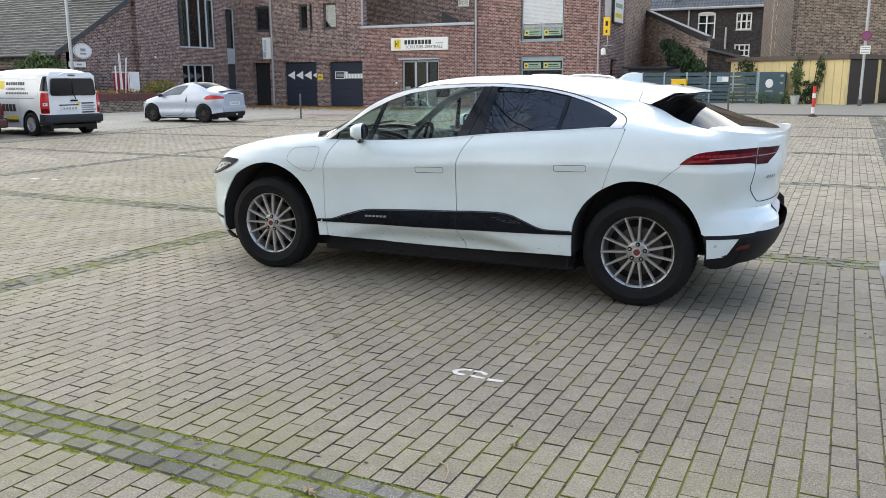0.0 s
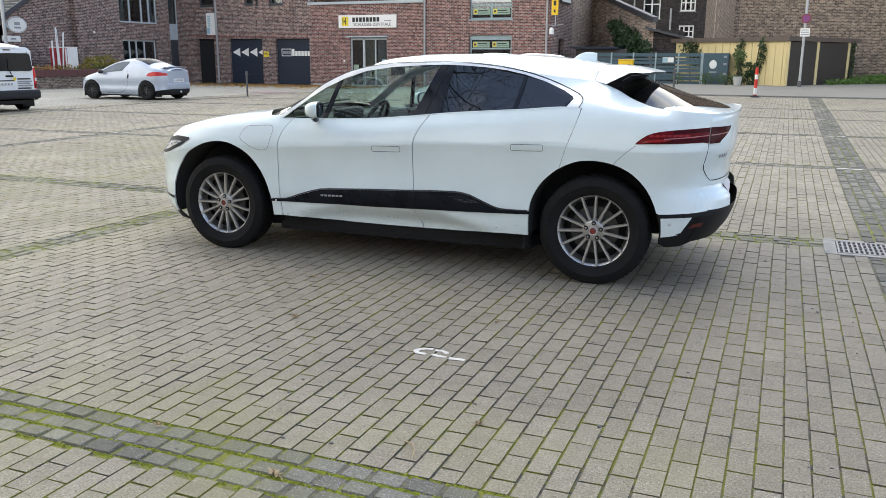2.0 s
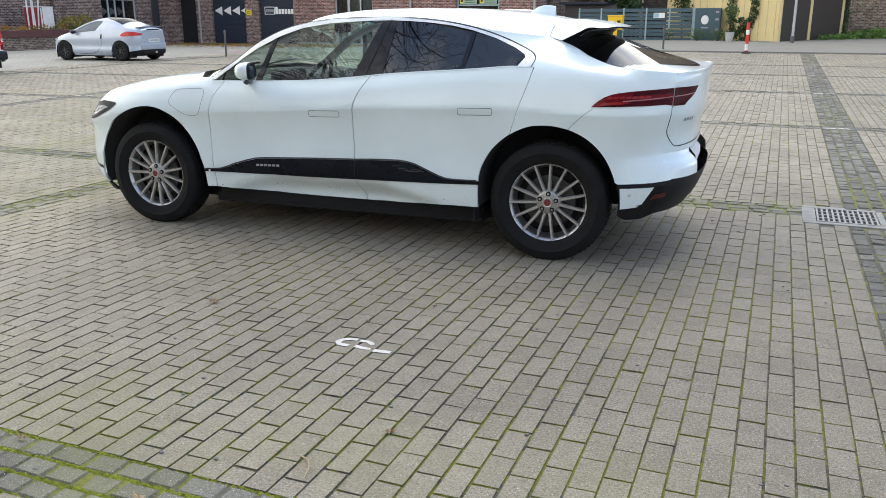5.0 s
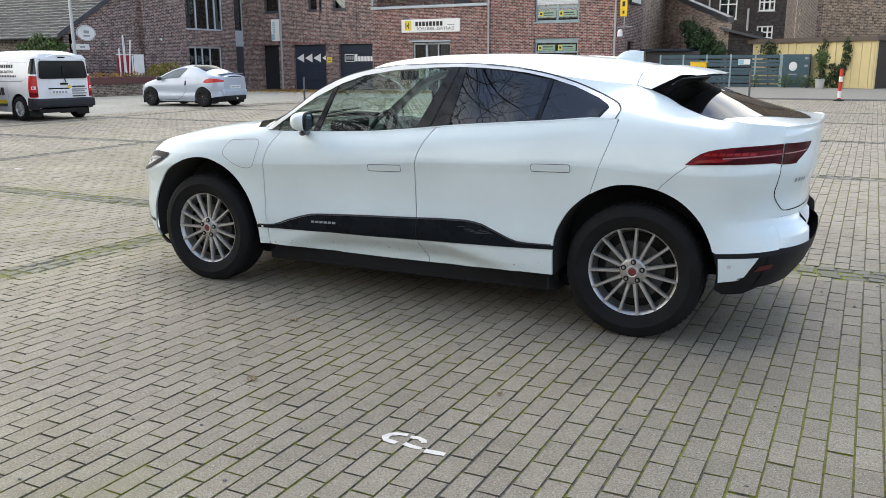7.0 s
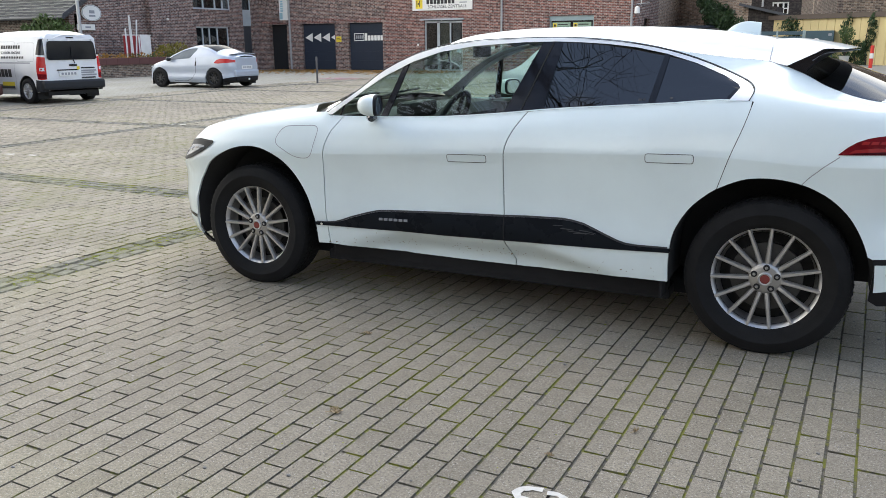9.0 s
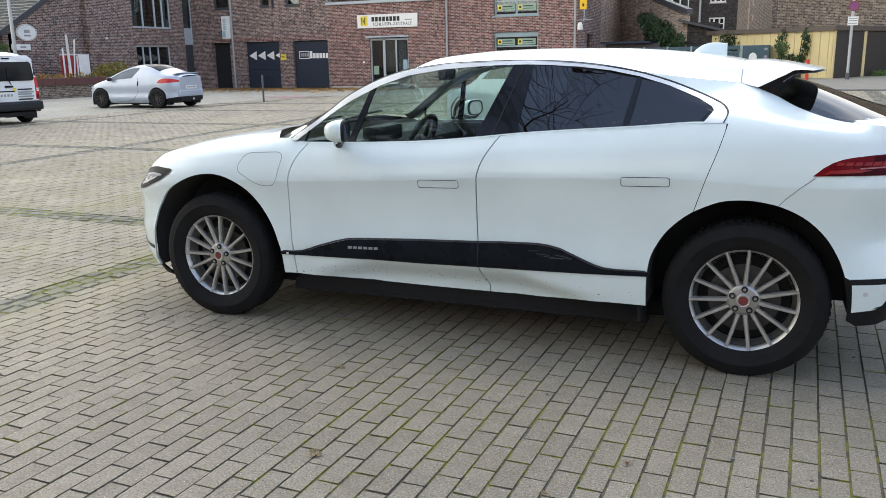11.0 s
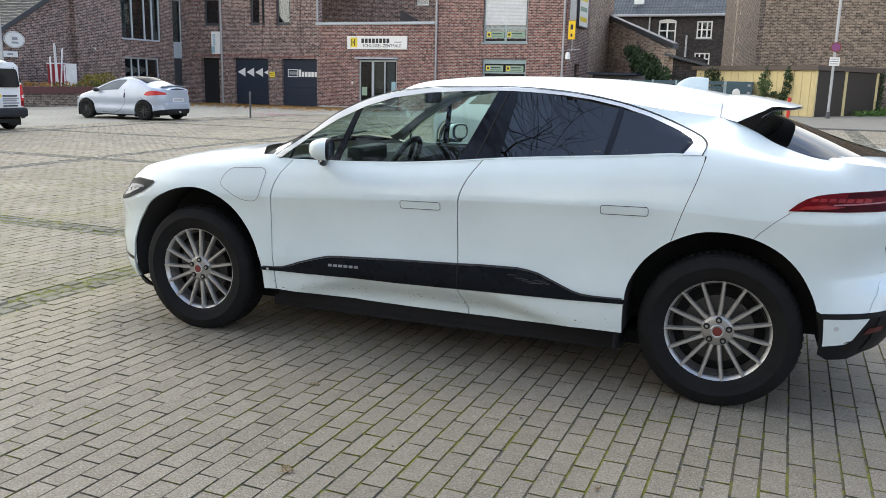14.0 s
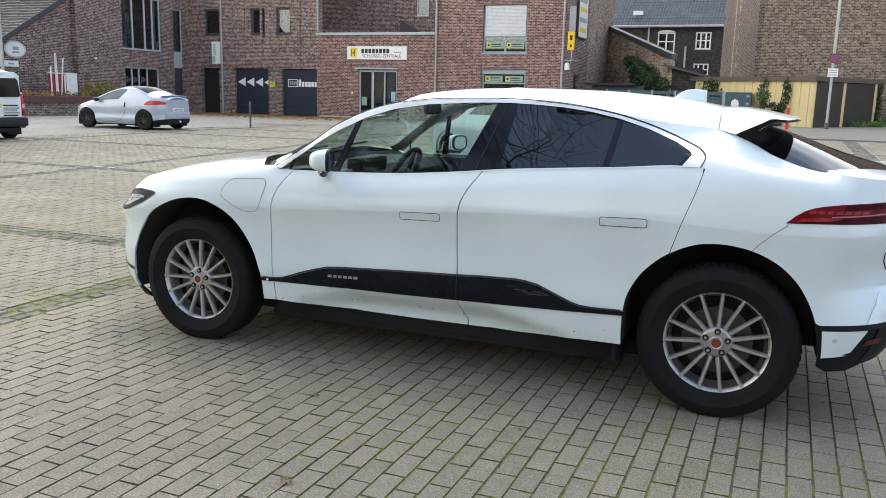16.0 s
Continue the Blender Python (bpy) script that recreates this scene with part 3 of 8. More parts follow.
def rounded(pts, r, n=5):
    """An outline with its corners rounded."""
    out = []
    m = len(pts)
    for i in range(m):
        p, a, b = Vector(pts[i]), Vector(pts[i - 1]), Vector(pts[(i + 1) % m])
        u, v = (a - p), (b - p)
        k = min(r, u.length * 0.45, v.length * 0.45)
        s, e = p + u.normalized() * k, p + v.normalized() * k
        for j in range(n + 1):
            t = j / n
            q = s * (1 - t) ** 2 + 2 * p * t * (1 - t) + e * t * t
            out.append((q.x, q.y))
    return out


# ---- ground ----
STRIP_Y = [(-3.17, 3), (1.97, 3), (7.08, 3), (11.85, 3), (16.1, 3), (19.6, 3)]
STRIP_X = [(-16.4, 3), (-9.95, 3), (-3.09, 3), (3.35, 4), (10.2, 3)]
SETT = 0.105
LOT = (-17.5, 9.0, -8.4, 26.0)
bands_y = [(y, y + n * SETT) for y, n in STRIP_Y]
bands_x = [(x, x + n * SETT) for x, n in STRIP_X]
DRAIN = (3.035, 3.62, 1.72, 2.34)


def sheet_lines(lo, hi, marks, step, reach):
    near = list(np.arange(lo, hi + 0.01, step))
    return sorted({-reach, -reach / 3, reach, reach / 3, *[round(float(v), 3) for v in near], *marks})


xs = sheet_lines(-70, 60, (LOT[0], LOT[1]), 2.0, 900.0)
ys = sheet_lines(-40, 70, (LOT[2], LOT[3]), 2.0, 900.0)
bm = bmesh.new()
grid = [[bm.verts.new((x, y, ground_z(x, min(y, 60)) - (0.0062 if LOT[0] <= x <= LOT[1] and LOT[2] <= y <= LOT[3] else 0.003))) for x in xs] for y in ys]
for j in range(len(ys) - 1):
    for i in range(len(xs) - 1):
        f = bm.faces.new((grid[j][i], grid[j][i + 1], grid[j + 1][i + 1], grid[j + 1][i]))
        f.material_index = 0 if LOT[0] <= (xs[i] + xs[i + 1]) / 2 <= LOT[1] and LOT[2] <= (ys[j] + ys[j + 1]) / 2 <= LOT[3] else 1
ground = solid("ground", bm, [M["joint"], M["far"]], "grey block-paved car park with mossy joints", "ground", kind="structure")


def block(cx, cy, lx, ly, rng, chamfer=0.0022, tilt=0.0015):
    """Eight corners and five faces of one paving block, with its top a little uneven."""
    z = ground_z(cx, cy)
    hx, hy = lx / 2, ly / 2
    tops = [(-hx + chamfer, -hy + chamfer), (hx - chamfer, -hy + chamfer), (hx - chamfer, hy - chamfer), (-hx + chamfer, hy - chamfer)]
    lows = [(-hx, -hy), (hx, -hy), (hx, hy), (-hx, hy)]
    dz = rng.uniform(-tilt, tilt)
    ax, ay = rng.uniform(-tilt, tilt) / hx * 0.6, rng.uniform(-tilt, tilt) / hy * 0.6
    sx = (ground_z(cx + 0.5, cy) - ground_z(cx - 0.5, cy))
    sy = (ground_z(cx, cy + 0.5) - ground_z(cx, cy - 0.5))
    vs = [(cx + x, cy + y, z + dz + (ax + sx) * x + (ay + sy) * y) for x, y in tops]
    vs += [(cx + x, cy + y, z - 0.012) for x, y in lows]
    return vs


BLOCK_FACES = [(0, 1, 2, 3), (4, 5, 1, 0), (5, 6, 2, 1), (6, 7, 3, 2), (7, 4, 0, 3)]


rng = random.Random(7)
pieces, NEAR = [], (-0.06, 2.24, -2.84, -0.2)
verts, faces = [], []
edges_y = sorted([LOT[2], LOT[3]] + [v for b in bands_y for v in b])
edges_x = sorted([LOT[0], LOT[1]] + [v for b in bands_x for v in b])
for x0, x1 in zip(edges_x[0::2], edges_x[1::2]):
    for y0, y1 in zip(edges_y[0::2], edges_y[1::2]):
        n = max(1, round((x1 - x0) / 0.1005))
        w = (x1 - x0) / n
        for i in range(n):
            cx = x0 + (i + 0.5) * w
            y = y0 - (0.1 if i % 2 else 0.0) + 0.0
            while y < y1 - 0.02:
                a, b = max(y, y0), min(y + 0.2, y1)
                y += 0.2
                cy = (a + b) / 2
                if b - a < 0.03 or (DRAIN[0] < cx < DRAIN[1] and DRAIN[2] < cy < DRAIN[3]):
                    continue
                jx, jy = rng.uniform(-0.001, 0.001), rng.uniform(-0.002, 0.002)
                lx, ly = w - rng.uniform(0.0025, 0.0055), b - a - rng.uniform(0.003, 0.006)
                if NEAR[0] < cx < NEAR[1] and NEAR[2] < cy < NEAR[3] and b - a > 0.19 and len(pieces) < 300:
                    pieces.append((cx + jx, cy + jy, lx, ly))
                    continue
                k = len(verts)
                verts += block(cx + jx, cy + jy, lx, ly, rng)
                faces += [tuple(k + q for q in f) for f in BLOCK_FACES]
me = bpy.data.meshes.new("paving_blocks")
me.from_pydata(verts, [], faces)
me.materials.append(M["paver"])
me.materials.append(M["joint"])
me.polygons.foreach_set("material_index", np.tile([0, 1, 1, 1, 1], len(faces) // 5))
blocks = new("paving_blocks", me)
blocks.parent = ground
tagged(blocks, "grey concrete paving blocks laid in stretcher bond", kind="stuff")

verts, faces = [], []


def sett_row(along_x, fixed, lo, hi):
    """One row of squared basalt setts, uneven in length and height."""
    p = lo
    while p < hi:
        ln = rng.uniform(0.11, 0.16)
        a, b = p, min(p + ln, hi)
        p = b
        if b - a < 0.05:
            continue
        cx, cy = ((a + b) / 2, fixed) if along_x else (fixed, (a + b) / 2)
        if DRAIN[0] < cx < DRAIN[1] and DRAIN[2] < cy < DRAIN[3]:
            continue
        l, w = b - a - rng.uniform(0.006, 0.013), SETT - rng.uniform(0.007, 0.014)
        k = len(verts)
        verts.extend(block(cx, cy, l if along_x else w, w if along_x else l, rng, 0.009, 0.005))
        faces.extend(tuple(k + q for q in f) for f in BLOCK_FACES)


for y, n in STRIP_Y:
    for i in range(n):
        sett_row(True, y + (i + 0.5) * SETT, LOT[0], LOT[1])
for x, n in STRIP_X:
    for i in range(n):
        for y0, y1 in zip(edges_y[0::2], edges_y[1::2]):
            sett_row(False, x + (i + 0.5) * SETT, y0, y1)
me = bpy.data.meshes.new("basalt_setts")
me.from_pydata(verts, [], faces)
me.materials.append(M["sett"])
setts = new("basalt_setts", me)
setts.parent = ground
tagged(setts, "dark basalt setts in mossy dividing rows", kind="stuff")

# moss cushions in the joints
verts, faces = [], []
for _ in range(13000):
    if rng.random() < 0.62:
        y0, y1 = bands_y[0] if rng.random() < 0.75 else bands_y[1]
        x, y = rng.uniform(-2.5, 3.0), y0 + round(rng.random() * 3) * SETT + rng.uniform(-0.008, 0.008)
        if y0 > 0:
            x = rng.uniform(-6.0, 4.0)
    elif rng.random() < 0.5:
        x, y = -3.12 + round(rng.random() * 3) * SETT + rng.uniform(-0.008, 0.008), rng.uniform(-3.0, 2.0)
    else:
        x = -0.0 + 0.1005 * rng.randint(-4, 32)
        y = rng.uniform(-3.0, 0.6)
        x = 3.32 - round((3.32 - x) / 0.1004) * 0.1004
        if noise.noise(Vector((x * 0.7, y * 0.9, 3.3))) < -0.05:
            continue
    r, h = rng.uniform(0.006, 0.014), rng.uniform(0.002, 0.006)
    if DRAIN[0] - 0.02 < x < DRAIN[1] + 0.02 and DRAIN[2] < y < DRAIN[3]:
        continue
    z = ground_z(x, y)
    k = len(verts)
    n = 6
    lx, ly = (1.8, 0.8) if rng.random() < 0.6 else (0.8, 1.8)
    verts += [(x + lx * r * math.cos(2 * math.pi * q / n), y + ly * r * math.sin(2 * math.pi * q / n), z - 0.010) for q in range(n)]
    verts.append((x, y, z - 0.004 + h))
    faces += [(k + q, k + (q + 1) % n, k + n) for q in range(n)]
me = bpy.data.meshes.new("moss")
me.from_pydata(verts, [], faces)
me.materials.append(M["moss"])
moss = new("moss", me)
moss.parent = ground
tagged(moss, "yellow-green moss in the paving joints", kind="stuff")

# kerb and raised footway in front of the fence
bm = bmesh.new()
x = -9.0
while x < 22:
    z = ground_z(x + 0.5, 26)
    box(bm, x, x + 0.992, 26.0, 26.13, z - 0.05, z + 0.055, 0.012)
    x += 1.0
solid("kerb", bm, M["kerb"], "low grey concrete kerb stones", "kerb", kind="structure")
bm = bmesh.new()
gx, gy = np.arange(-9, 23.1, 2.0), np.arange(26.13, 48.2, 2.0)
vs = [[bm.verts.new((x, y, ground_z(x, y) + 0.05)) for x in gx] for y in gy]
for j in range(len(gy) - 1):
    for i in range(len(gx) - 1):
        bm.faces.new((vs[j][i], vs[j][i + 1], vs[j + 1][i + 1], vs[j + 1][i]))
solid("pavement", bm, M["footway"], "plain grey footway", "pavement", kind="structure")

# drain with its concrete frame and cast iron grating
drain = thing("gully_grating", pose((DRAIN[0] + DRAIN[1]) / 2, (DRAIN[2] + DRAIN[3]) / 2, ground_z((DRAIN[0] + DRAIN[1]) / 2, (DRAIN[2] + DRAIN[3]) / 2) + 0.003), "cast iron drain grating in a pale concrete frame", "drain")
wx, wy = (DRAIN[1] - DRAIN[0]) / 2, (DRAIN[3] - DRAIN[2]) / 2
for n, (a, b, c, d) in enumerate(((-wx, wx, -wy, -wy + 0.07), (-wx, wx, wy - 0.07, wy), (-wx, -wx + 0.10, -wy + 0.07, wy - 0.07), (wx - 0.05, wx, -wy + 0.07, wy - 0.07))):
    part("frame", a_box(a + 0.001, b - 0.001, c + 0.001, d - 0.001, -0.05, 0.003, 0.006), M["kerb_pale"], drain, "worn concrete edge")
part("pit", a_box(-wx + 0.101, wx - 0.051, -wy + 0.071, wy - 0.071, -0.05, -0.0035), M["dark"], drain)
for i in range(12):
    x = -wx + 0.112 + i * (2 * wx - 0.175) / 11
    part("bar", a_box(x - 0.007, x + 0.007, -wy + 0.075, wy - 0.075, -0.0034, 0.0035), M["iron"], drain)
for i in range(5):
    y = -wy + 0.085 + i * (2 * wy - 0.17) / 4
    part("cross_bar", a_box(-wx + 0.102, wx - 0.052, y - 0.008, y + 0.008, -0.0034, 0.0045), M["iron"], drain)

# worn bay number and dash, painted on the blocks
bm = bmesh.new()


def stroke(bm, pts, w, z=0.0035):
    pts = resample(pts, 0.015, False)
    rows = []
    for i, p in enumerate(pts):
        a, b = pts[max(i - 1, 0)], pts[min(i + 1, len(pts) - 1)]
        d = math.dist(a, b) or 1
        ww = w * (0.8 + 0.35 * noise.noise(Vector((p[0] * 40, p[1] * 40, 0))))
        nx, ny = -(b[1] - a[1]) / d * ww / 2, (b[0] - a[0]) / d * ww / 2
        rows.append((bm.verts.new((p[0] + nx, p[1] + ny, z)), bm.verts.new((p[0] - nx, p[1] - ny, z))))
    for a, b in zip(rows, rows[1:]):
        bm.faces.new((a[0], a[1], b[1], b[0]))


stroke(bm, [(1.012, -1.582), (0.975, -1.588), (0.945, -1.605), (0.935, -1.635), (0.952, -1.660), (1.005, -1.664)], 0.034)
stroke(bm, [(1.03, -1.592), (1.065, -1.585), (1.095, -1.60), (1.105, -1.615)], 0.030)
stroke(bm, [(1.035, -1.655), (1.075, -1.664), (1.12, -1.664)], 0.028)
stroke(bm, [(1.138, -1.672), (1.225, -1.665)], 0.036)
solid("bay_marking", bm, M["paint_mark"], "worn white bay number painted on the blocks", "road marking")
for bx, by in ((3.38, 7.15), (3.55, 7.15), (3.40, 11.95), (3.6, 11.96), (3.4, 16.2), (3.5, 19.7), (-9.9, 7.4), (-9.6, 7.4), (-3.0, 7.1), (0.2, 18.4), (0.6, 18.4), (-8.9, 3.4), (-8.5, 3.45)):
    bm = bmesh.new()
    stroke(bm, [(bx, by), (bx + 0.15, by + 0.01)], 0.09, ground_z(bx, by) + 0.006)
    solid("bay_corner_mark", bm, M["paint_mark"], "faded white bay corner mark on the paving", "road marking", "bay corner marks")

# fallen leaves, a stick and pebbles
def dead_leaf(x, y, size, turn, mat="leaf_dead"):
    bm = bmesh.new()
    pts = []
    for k in range(20):
        a = 2 * math.pi * k / 20
        r = size * (0.55 + 0.45 * abs(math.cos(2.5 * a))) * (1.25 if k in (0, 1, 19) else 1)
        pts.append((r * math.cos(a), 0.62 * r * math.sin(a)))
    c = bm.verts.new((0, 0, 0.004))
    ring = [bm.verts.new((px, py, 0.006 + 0.016 * abs(noise.noise(Vector((px * 60 + x, py * 60, 1)))) + 0.010 * (i % 3 == 0))) for i, (px, py) in enumerate(pts)]
    for i in range(20):
        bm.faces.new((c, ring[i], ring[(i + 1) % 20]))
    tube(bm, [(0, 0, 0.005), (-size * 1.1, 0.1 * size, 0.008), (-size * 1.7, 0.35 * size, 0.006)], 0.0016, 5)
    solid("fallen_leaf", bm, M[mat], "dry curled brown leaf lying on the blocks", "leaf", "fallen leaves", m=pose(x, y, ground_z(x, y), 0, 0, turn))


for x, y, s, t in ((0.04, -1.40, 0.036, 35), (0.02, -1.38, 0.024, 200), (0.31, -2.89, 0.03, 20), (1.0, -3.05, 0.05, 160), (1.62, -3.1, 0.04, 80), (0.95, -1.35, 0.02, 0), (1.55, -2.35, 0.03, 60), (-0.35, -0.55, 0.03, 10), (1.18, -1.02, 0.022, 70)):
    dead_leaf(x, y, s * 0.72, t)
bm = tube(bmesh.new(), [(0, 0, 0.006), (0.05, 0.012, 0.012), (0.10, -0.005, 0.01), (0.15, -0.04, 0.006)], [0.003, 0.0035, 0.003, 0.002], 6)
solid("twig", bm, M["leaf_dead"], "thin pale twig on the paving", "twig", m=pose(1.33, -2.62, 0.0, 0, 0, -40))
bm = bmesh.new()
for _ in range(160):
    x, y = rng.uniform(-4, 3.2), rng.uniform(-3.3, 2.0)
    r = rng.uniform(0.003, 0.009)
    bmesh.ops.create_icosphere(bm, subdivisions=1, radius=r, matrix=Matrix.LocRotScale((x, y, ground_z(x, y) + r * 0.4), None, (1.3, 0.9, 0.6)))
solid("grit", bm, M["kerb"], "loose grit scattered on the paving", "grit", kind="stuff")


# ---- buildings ----
class Wall:
    """A straight wall with thickness; openings go through it. Its own x runs along the face, y goes in behind it, z is up."""

    def __init__(self, name, origin, turn, length, height, material, label, openings=(), thick=0.36, base=-0.3, parent=None, sloped=None):
        """openings: (x0, x1, z0, z1). sloped: the wall's top as a line of (x, z)."""
        self.m = pose(origin[0], origin[1], origin[2] if len(origin) > 2 else 0.0, 0, 0, turn)
        bm = bmesh.new()
        xs = sorted({0.0, length, *[v for o in openings for v in o[:2]]})
        top = sloped or [(0, height), (length, height)]
        tz = lambda x: float(np.interp(x, [p[0] for p in top], [p[1] for p in top]))
        if sloped:
            xs = sorted({*xs, *[p[0] for p in sloped]})
        for x0, x1 in zip(xs, xs[1:]):
            cuts = sorted((o[2], o[3]) for o in openings if o[0] <= x0 + 1e-6 and o[1] >= x1 - 1e-6)
            z = base
            for z0, z1 in [*cuts, (None, None)]:
                hi0, hi1 = (tz(x0), tz(x1)) if z0 is None else (z0, z0)
                if hi0 > z + 1e-4 or hi1 > z + 1e-4:
                    prism(bm, [(x0, 0, z), (x1, 0, z), (x1, 0, hi1), (x0, 0, hi0)], (0, thick, 0))
                z = z1
        bmesh.ops.remove_doubles(bm, verts=bm.verts, dist=1e-4)
        self.ob = new(name, finish(name, bm, material))
        if parent is not None:
            self.ob.parent = parent
            self.ob.matrix_local = self.m
        else:
            self.ob.matrix_world = self.m
            tagged(self.ob, label, "wall", kind="structure")
        if parent is not None:
            self.ob["label"] = label


def house(name, label):
    return thing(name, Matrix.Identity(4), label, "building")


def window(parent, m, w, h, frame, mullions=(0.5,), rails=(), sill=None, deep=0.12, fw=0.07, curtain=None, pane="pane", sill_mat="concrete", lit=None):
    """A window in an opening; its own x runs along the wall from its left corner, y goes in. Frame, panes, sill, dim room behind."""
    win = new("window")
    win.parent = parent
    win.matrix_local = m
    bm = bmesh.new()
    box(bm, 0, fw, deep, deep + 0.07, 0, h)
    box(bm, w - fw, w, deep, deep + 0.07, 0, h)
    box(bm, fw, w - fw, deep, deep + 0.07, 0, fw)
    box(bm, fw, w - fw, deep, deep + 0.07, h - fw, h)
    for u in mullions:
        box(bm, w * u - fw * 0.55, w * u + fw * 0.55, deep - 0.004, deep + 0.066, fw, h - fw)
    for v in rails:
        box(bm, fw, w - fw, deep + 0.004, deep + 0.062, h * v - fw * 0.4, h * v + fw * 0.4)
    part("window_frame", bm, M[frame], win)
    part("pane", a_box(fw, w - fw, deep + 0.034, deep + 0.040, fw, h - fw), M[pane], win)
    bm = bmesh.new()
    box(bm, 0.0, w, 1.4, 1.44, 0, h)
    box(bm, 0.0, w, deep + 0.2, 1.4, -0.04, 0.0)
    box(bm, -0.06, -0.004, deep + 0.26, 1.44, -0.04, h + 0.04)
    box(bm, w + 0.004, w + 0.06, deep + 0.26, 1.44, -0.04, h + 0.04)
    box(bm, 0.0, w, deep + 0.26, 1.4, h, h + 0.04)
    part("room", bm, M["room"], win)
    if curtain:
        bm = bmesh.new()
        for a, b, mat in curtain:
            n = max(4, int((b - a) * w / 0.05))
            rows = [[Vector((w * a + (b - a) * w * i / n, deep + 0.16 + 0.03 * (i % 2), z)) for i in range(n + 1)] for z in (0.05, h - 0.04)]
            part("curtain", loft(rows), M[mat], win)
        bm.free()
    if sill:
        part("sill", a_box(-0.05, w + 0.05, -0.05, deep, -0.06, 0.0, 0.008), M[sill_mat], win)
    return win


def soldier_course(parent, m, w, h=0.24):
    """A row of upright bricks over an opening."""
    n = int(w / 0.075)
    first = part("lintel_brick", a_box(0.004, w / n - 0.004, -0.012, 0.05, 0, h), M["brick"], parent, "upright lintel brick")
    first.matrix_local = m
    for i in range(1, n):
        ob = new("lintel_brick", first.data)
        ob.parent = parent
        ob.matrix_local = m @ pose(i * w / n, 0, 0)


def pipe(parent, x, y, z0, z1, r=0.055, name="downpipe"):
    bm = tube(bmesh.new(), [(x, y, z0), (x, y, z1)], r, 10)
    for z in np.arange(z0 + 0.8, z1, 1.8):
        tube(bm, [(x, y, z), (x, y, z + 0.06)], r * 1.25, 10)
    part(name, bm, M["zinc"], parent, "grey zinc downpipe")


Y0 = 35.6
# north range: two storeys over the garages
north = house("garage_house", "brown brick house with two navy garage doors")
doors = [(-30.3, -29.0), (-27.93, -25.62), (-24.72, -22.46)]
wins = [(-29.95, -28.9), (-26.75, -25.8), (-25.04, -24.12)]
ox = -31.4
ops = [(a - ox, b - ox, -0.3, 2.62) for a, b in doors] + [(a - ox, b - ox, 4.48, 5.92) for a, b in wins]
Wall("wall", (ox, Y0), 0, 9.1, 7.3, M["brick_brown"], "brown mottled brick front", ops, parent=north)
for a, b in wins:
    cur = [(0.42, 0.9, "curtain")] if a < -26 and a > -28 else ([(0.2, 0.95, "curtain_cream")] if a > -26 else None)
    window(north, pose(a, Y0, 4.48), b - a, 1.44, "frame_dark", (), (), None, 0.10, 0.11, cur)
    part("sill", a_box(a - 0.04, b + 0.04, Y0 - 0.04, Y0 + 0.1, 4.42, 4.478), M["frame_dark"], north)
for a, b in ((-27.3, -27.15), (-26.1, -25.95), (-23.6, -23.45)):
    part("pilaster", a_box(a, b, Y0 - 0.05, Y0, 2.95, 6.9), M["brick_brown"], north)
soldier_course(north, pose(-30.8, Y0, 2.64), 8.35)
for i, (a, b) in enumerate(doors):
    if i == 0:
        part("entrance", a_box(a, b, Y0 + 0.30, Y0 + 0.36, 0.0, 2.62), M["dark"], north, "dark recessed entrance door")
        continue
    door = new("garage_door")
    door.parent = north
    for k in range(5):
        part("panel", a_box(a + 0.02, b - 0.02, Y0 + 0.16, Y0 + 0.2, 0.09 + k * 0.5, 0.09 + (k + 1) * 0.5 - 0.012, 0.006), M["navy"], door)
    part("surround", a_box(a, b, Y0 + 0.205, Y0 + 0.24, 0.0, 2.62), M["navy"], door)
    if i == 1:
        for k in range(4):
            x = a + 0.12 + k * 0.60
            x1 = min(x + 0.52, b - 0.02)
            bm = prism(bmesh.new(), [(x, Y0 + 0.155, 1.86), (x1, Y0 + 0.155, 1.86 + 0.25 * (x1 - x) / 0.52), (x1, Y0 + 0.155, 1.86 - 0.25 * (x1 - x) / 0.52)], (0, 0.004, 0))
            part("arrow", bm, M["sign_white"], door, "white arrow sign")
    else:
        bm = bmesh.new()
        for z0, z1, x0, x1 in ((1.64, 1.68, 0.30, 0.96), (2.02, 2.06, 0.30, 0.96), (1.68, 2.02, 0.30, 0.34), (1.68, 2.02, 0.92, 0.96)):
            box(bm, a + x0, a + x1, Y0 + 0.15, Y0 + 0.158, z0, z1)
        part("sign_box", bm, M["sign_white"], door, "white outlined sign box")
        for k in range(4):
            part("sign_bar", a_box(a + 0.40 + k * 0.13, a + 0.50 + k * 0.13, Y0 + 0.15, Y0 + 0.158, 1.76, 1.94), M["sign_grey"], door)
        for k in range(6):
            part("sign_bar", a_box(a + 1.0 + k * 0.205, a + 1.16 + k * 0.205, Y0 + 0.15, Y0 + 0.158, 1.66, 2.05 if k == 0 else 1.93), M["sign_white"], door)
plaque = thing("yellow_plaque", pose(-25.36, Y0, 1.6), "small yellow notice plaque on the brick pier", "sign")
part("board", a_box(-0.17, 0.17, -0.02, -0.001, 0, 0.30), M["yellow"], plaque)
part("text_bar", a_box(-0.13, 0.13, -0.023, -0.02, 0.10, 0.13), M["sign_ink"], plaque)
part("text_bar", a_box(-0.13, 0.08, -0.023, -0.02, 0.18, 0.21), M["sign_ink"], plaque)
pipe(north, -28.72, Y0 - 0.08, 0.0, 7.3)
pipe(north, -22.34, Y0 - 0.08, 4.6, 7.3)
blade = thing("hanging_sign", pose(-29.1, Y0, 2.85), "upright blue and white hanging shop sign", "sign")
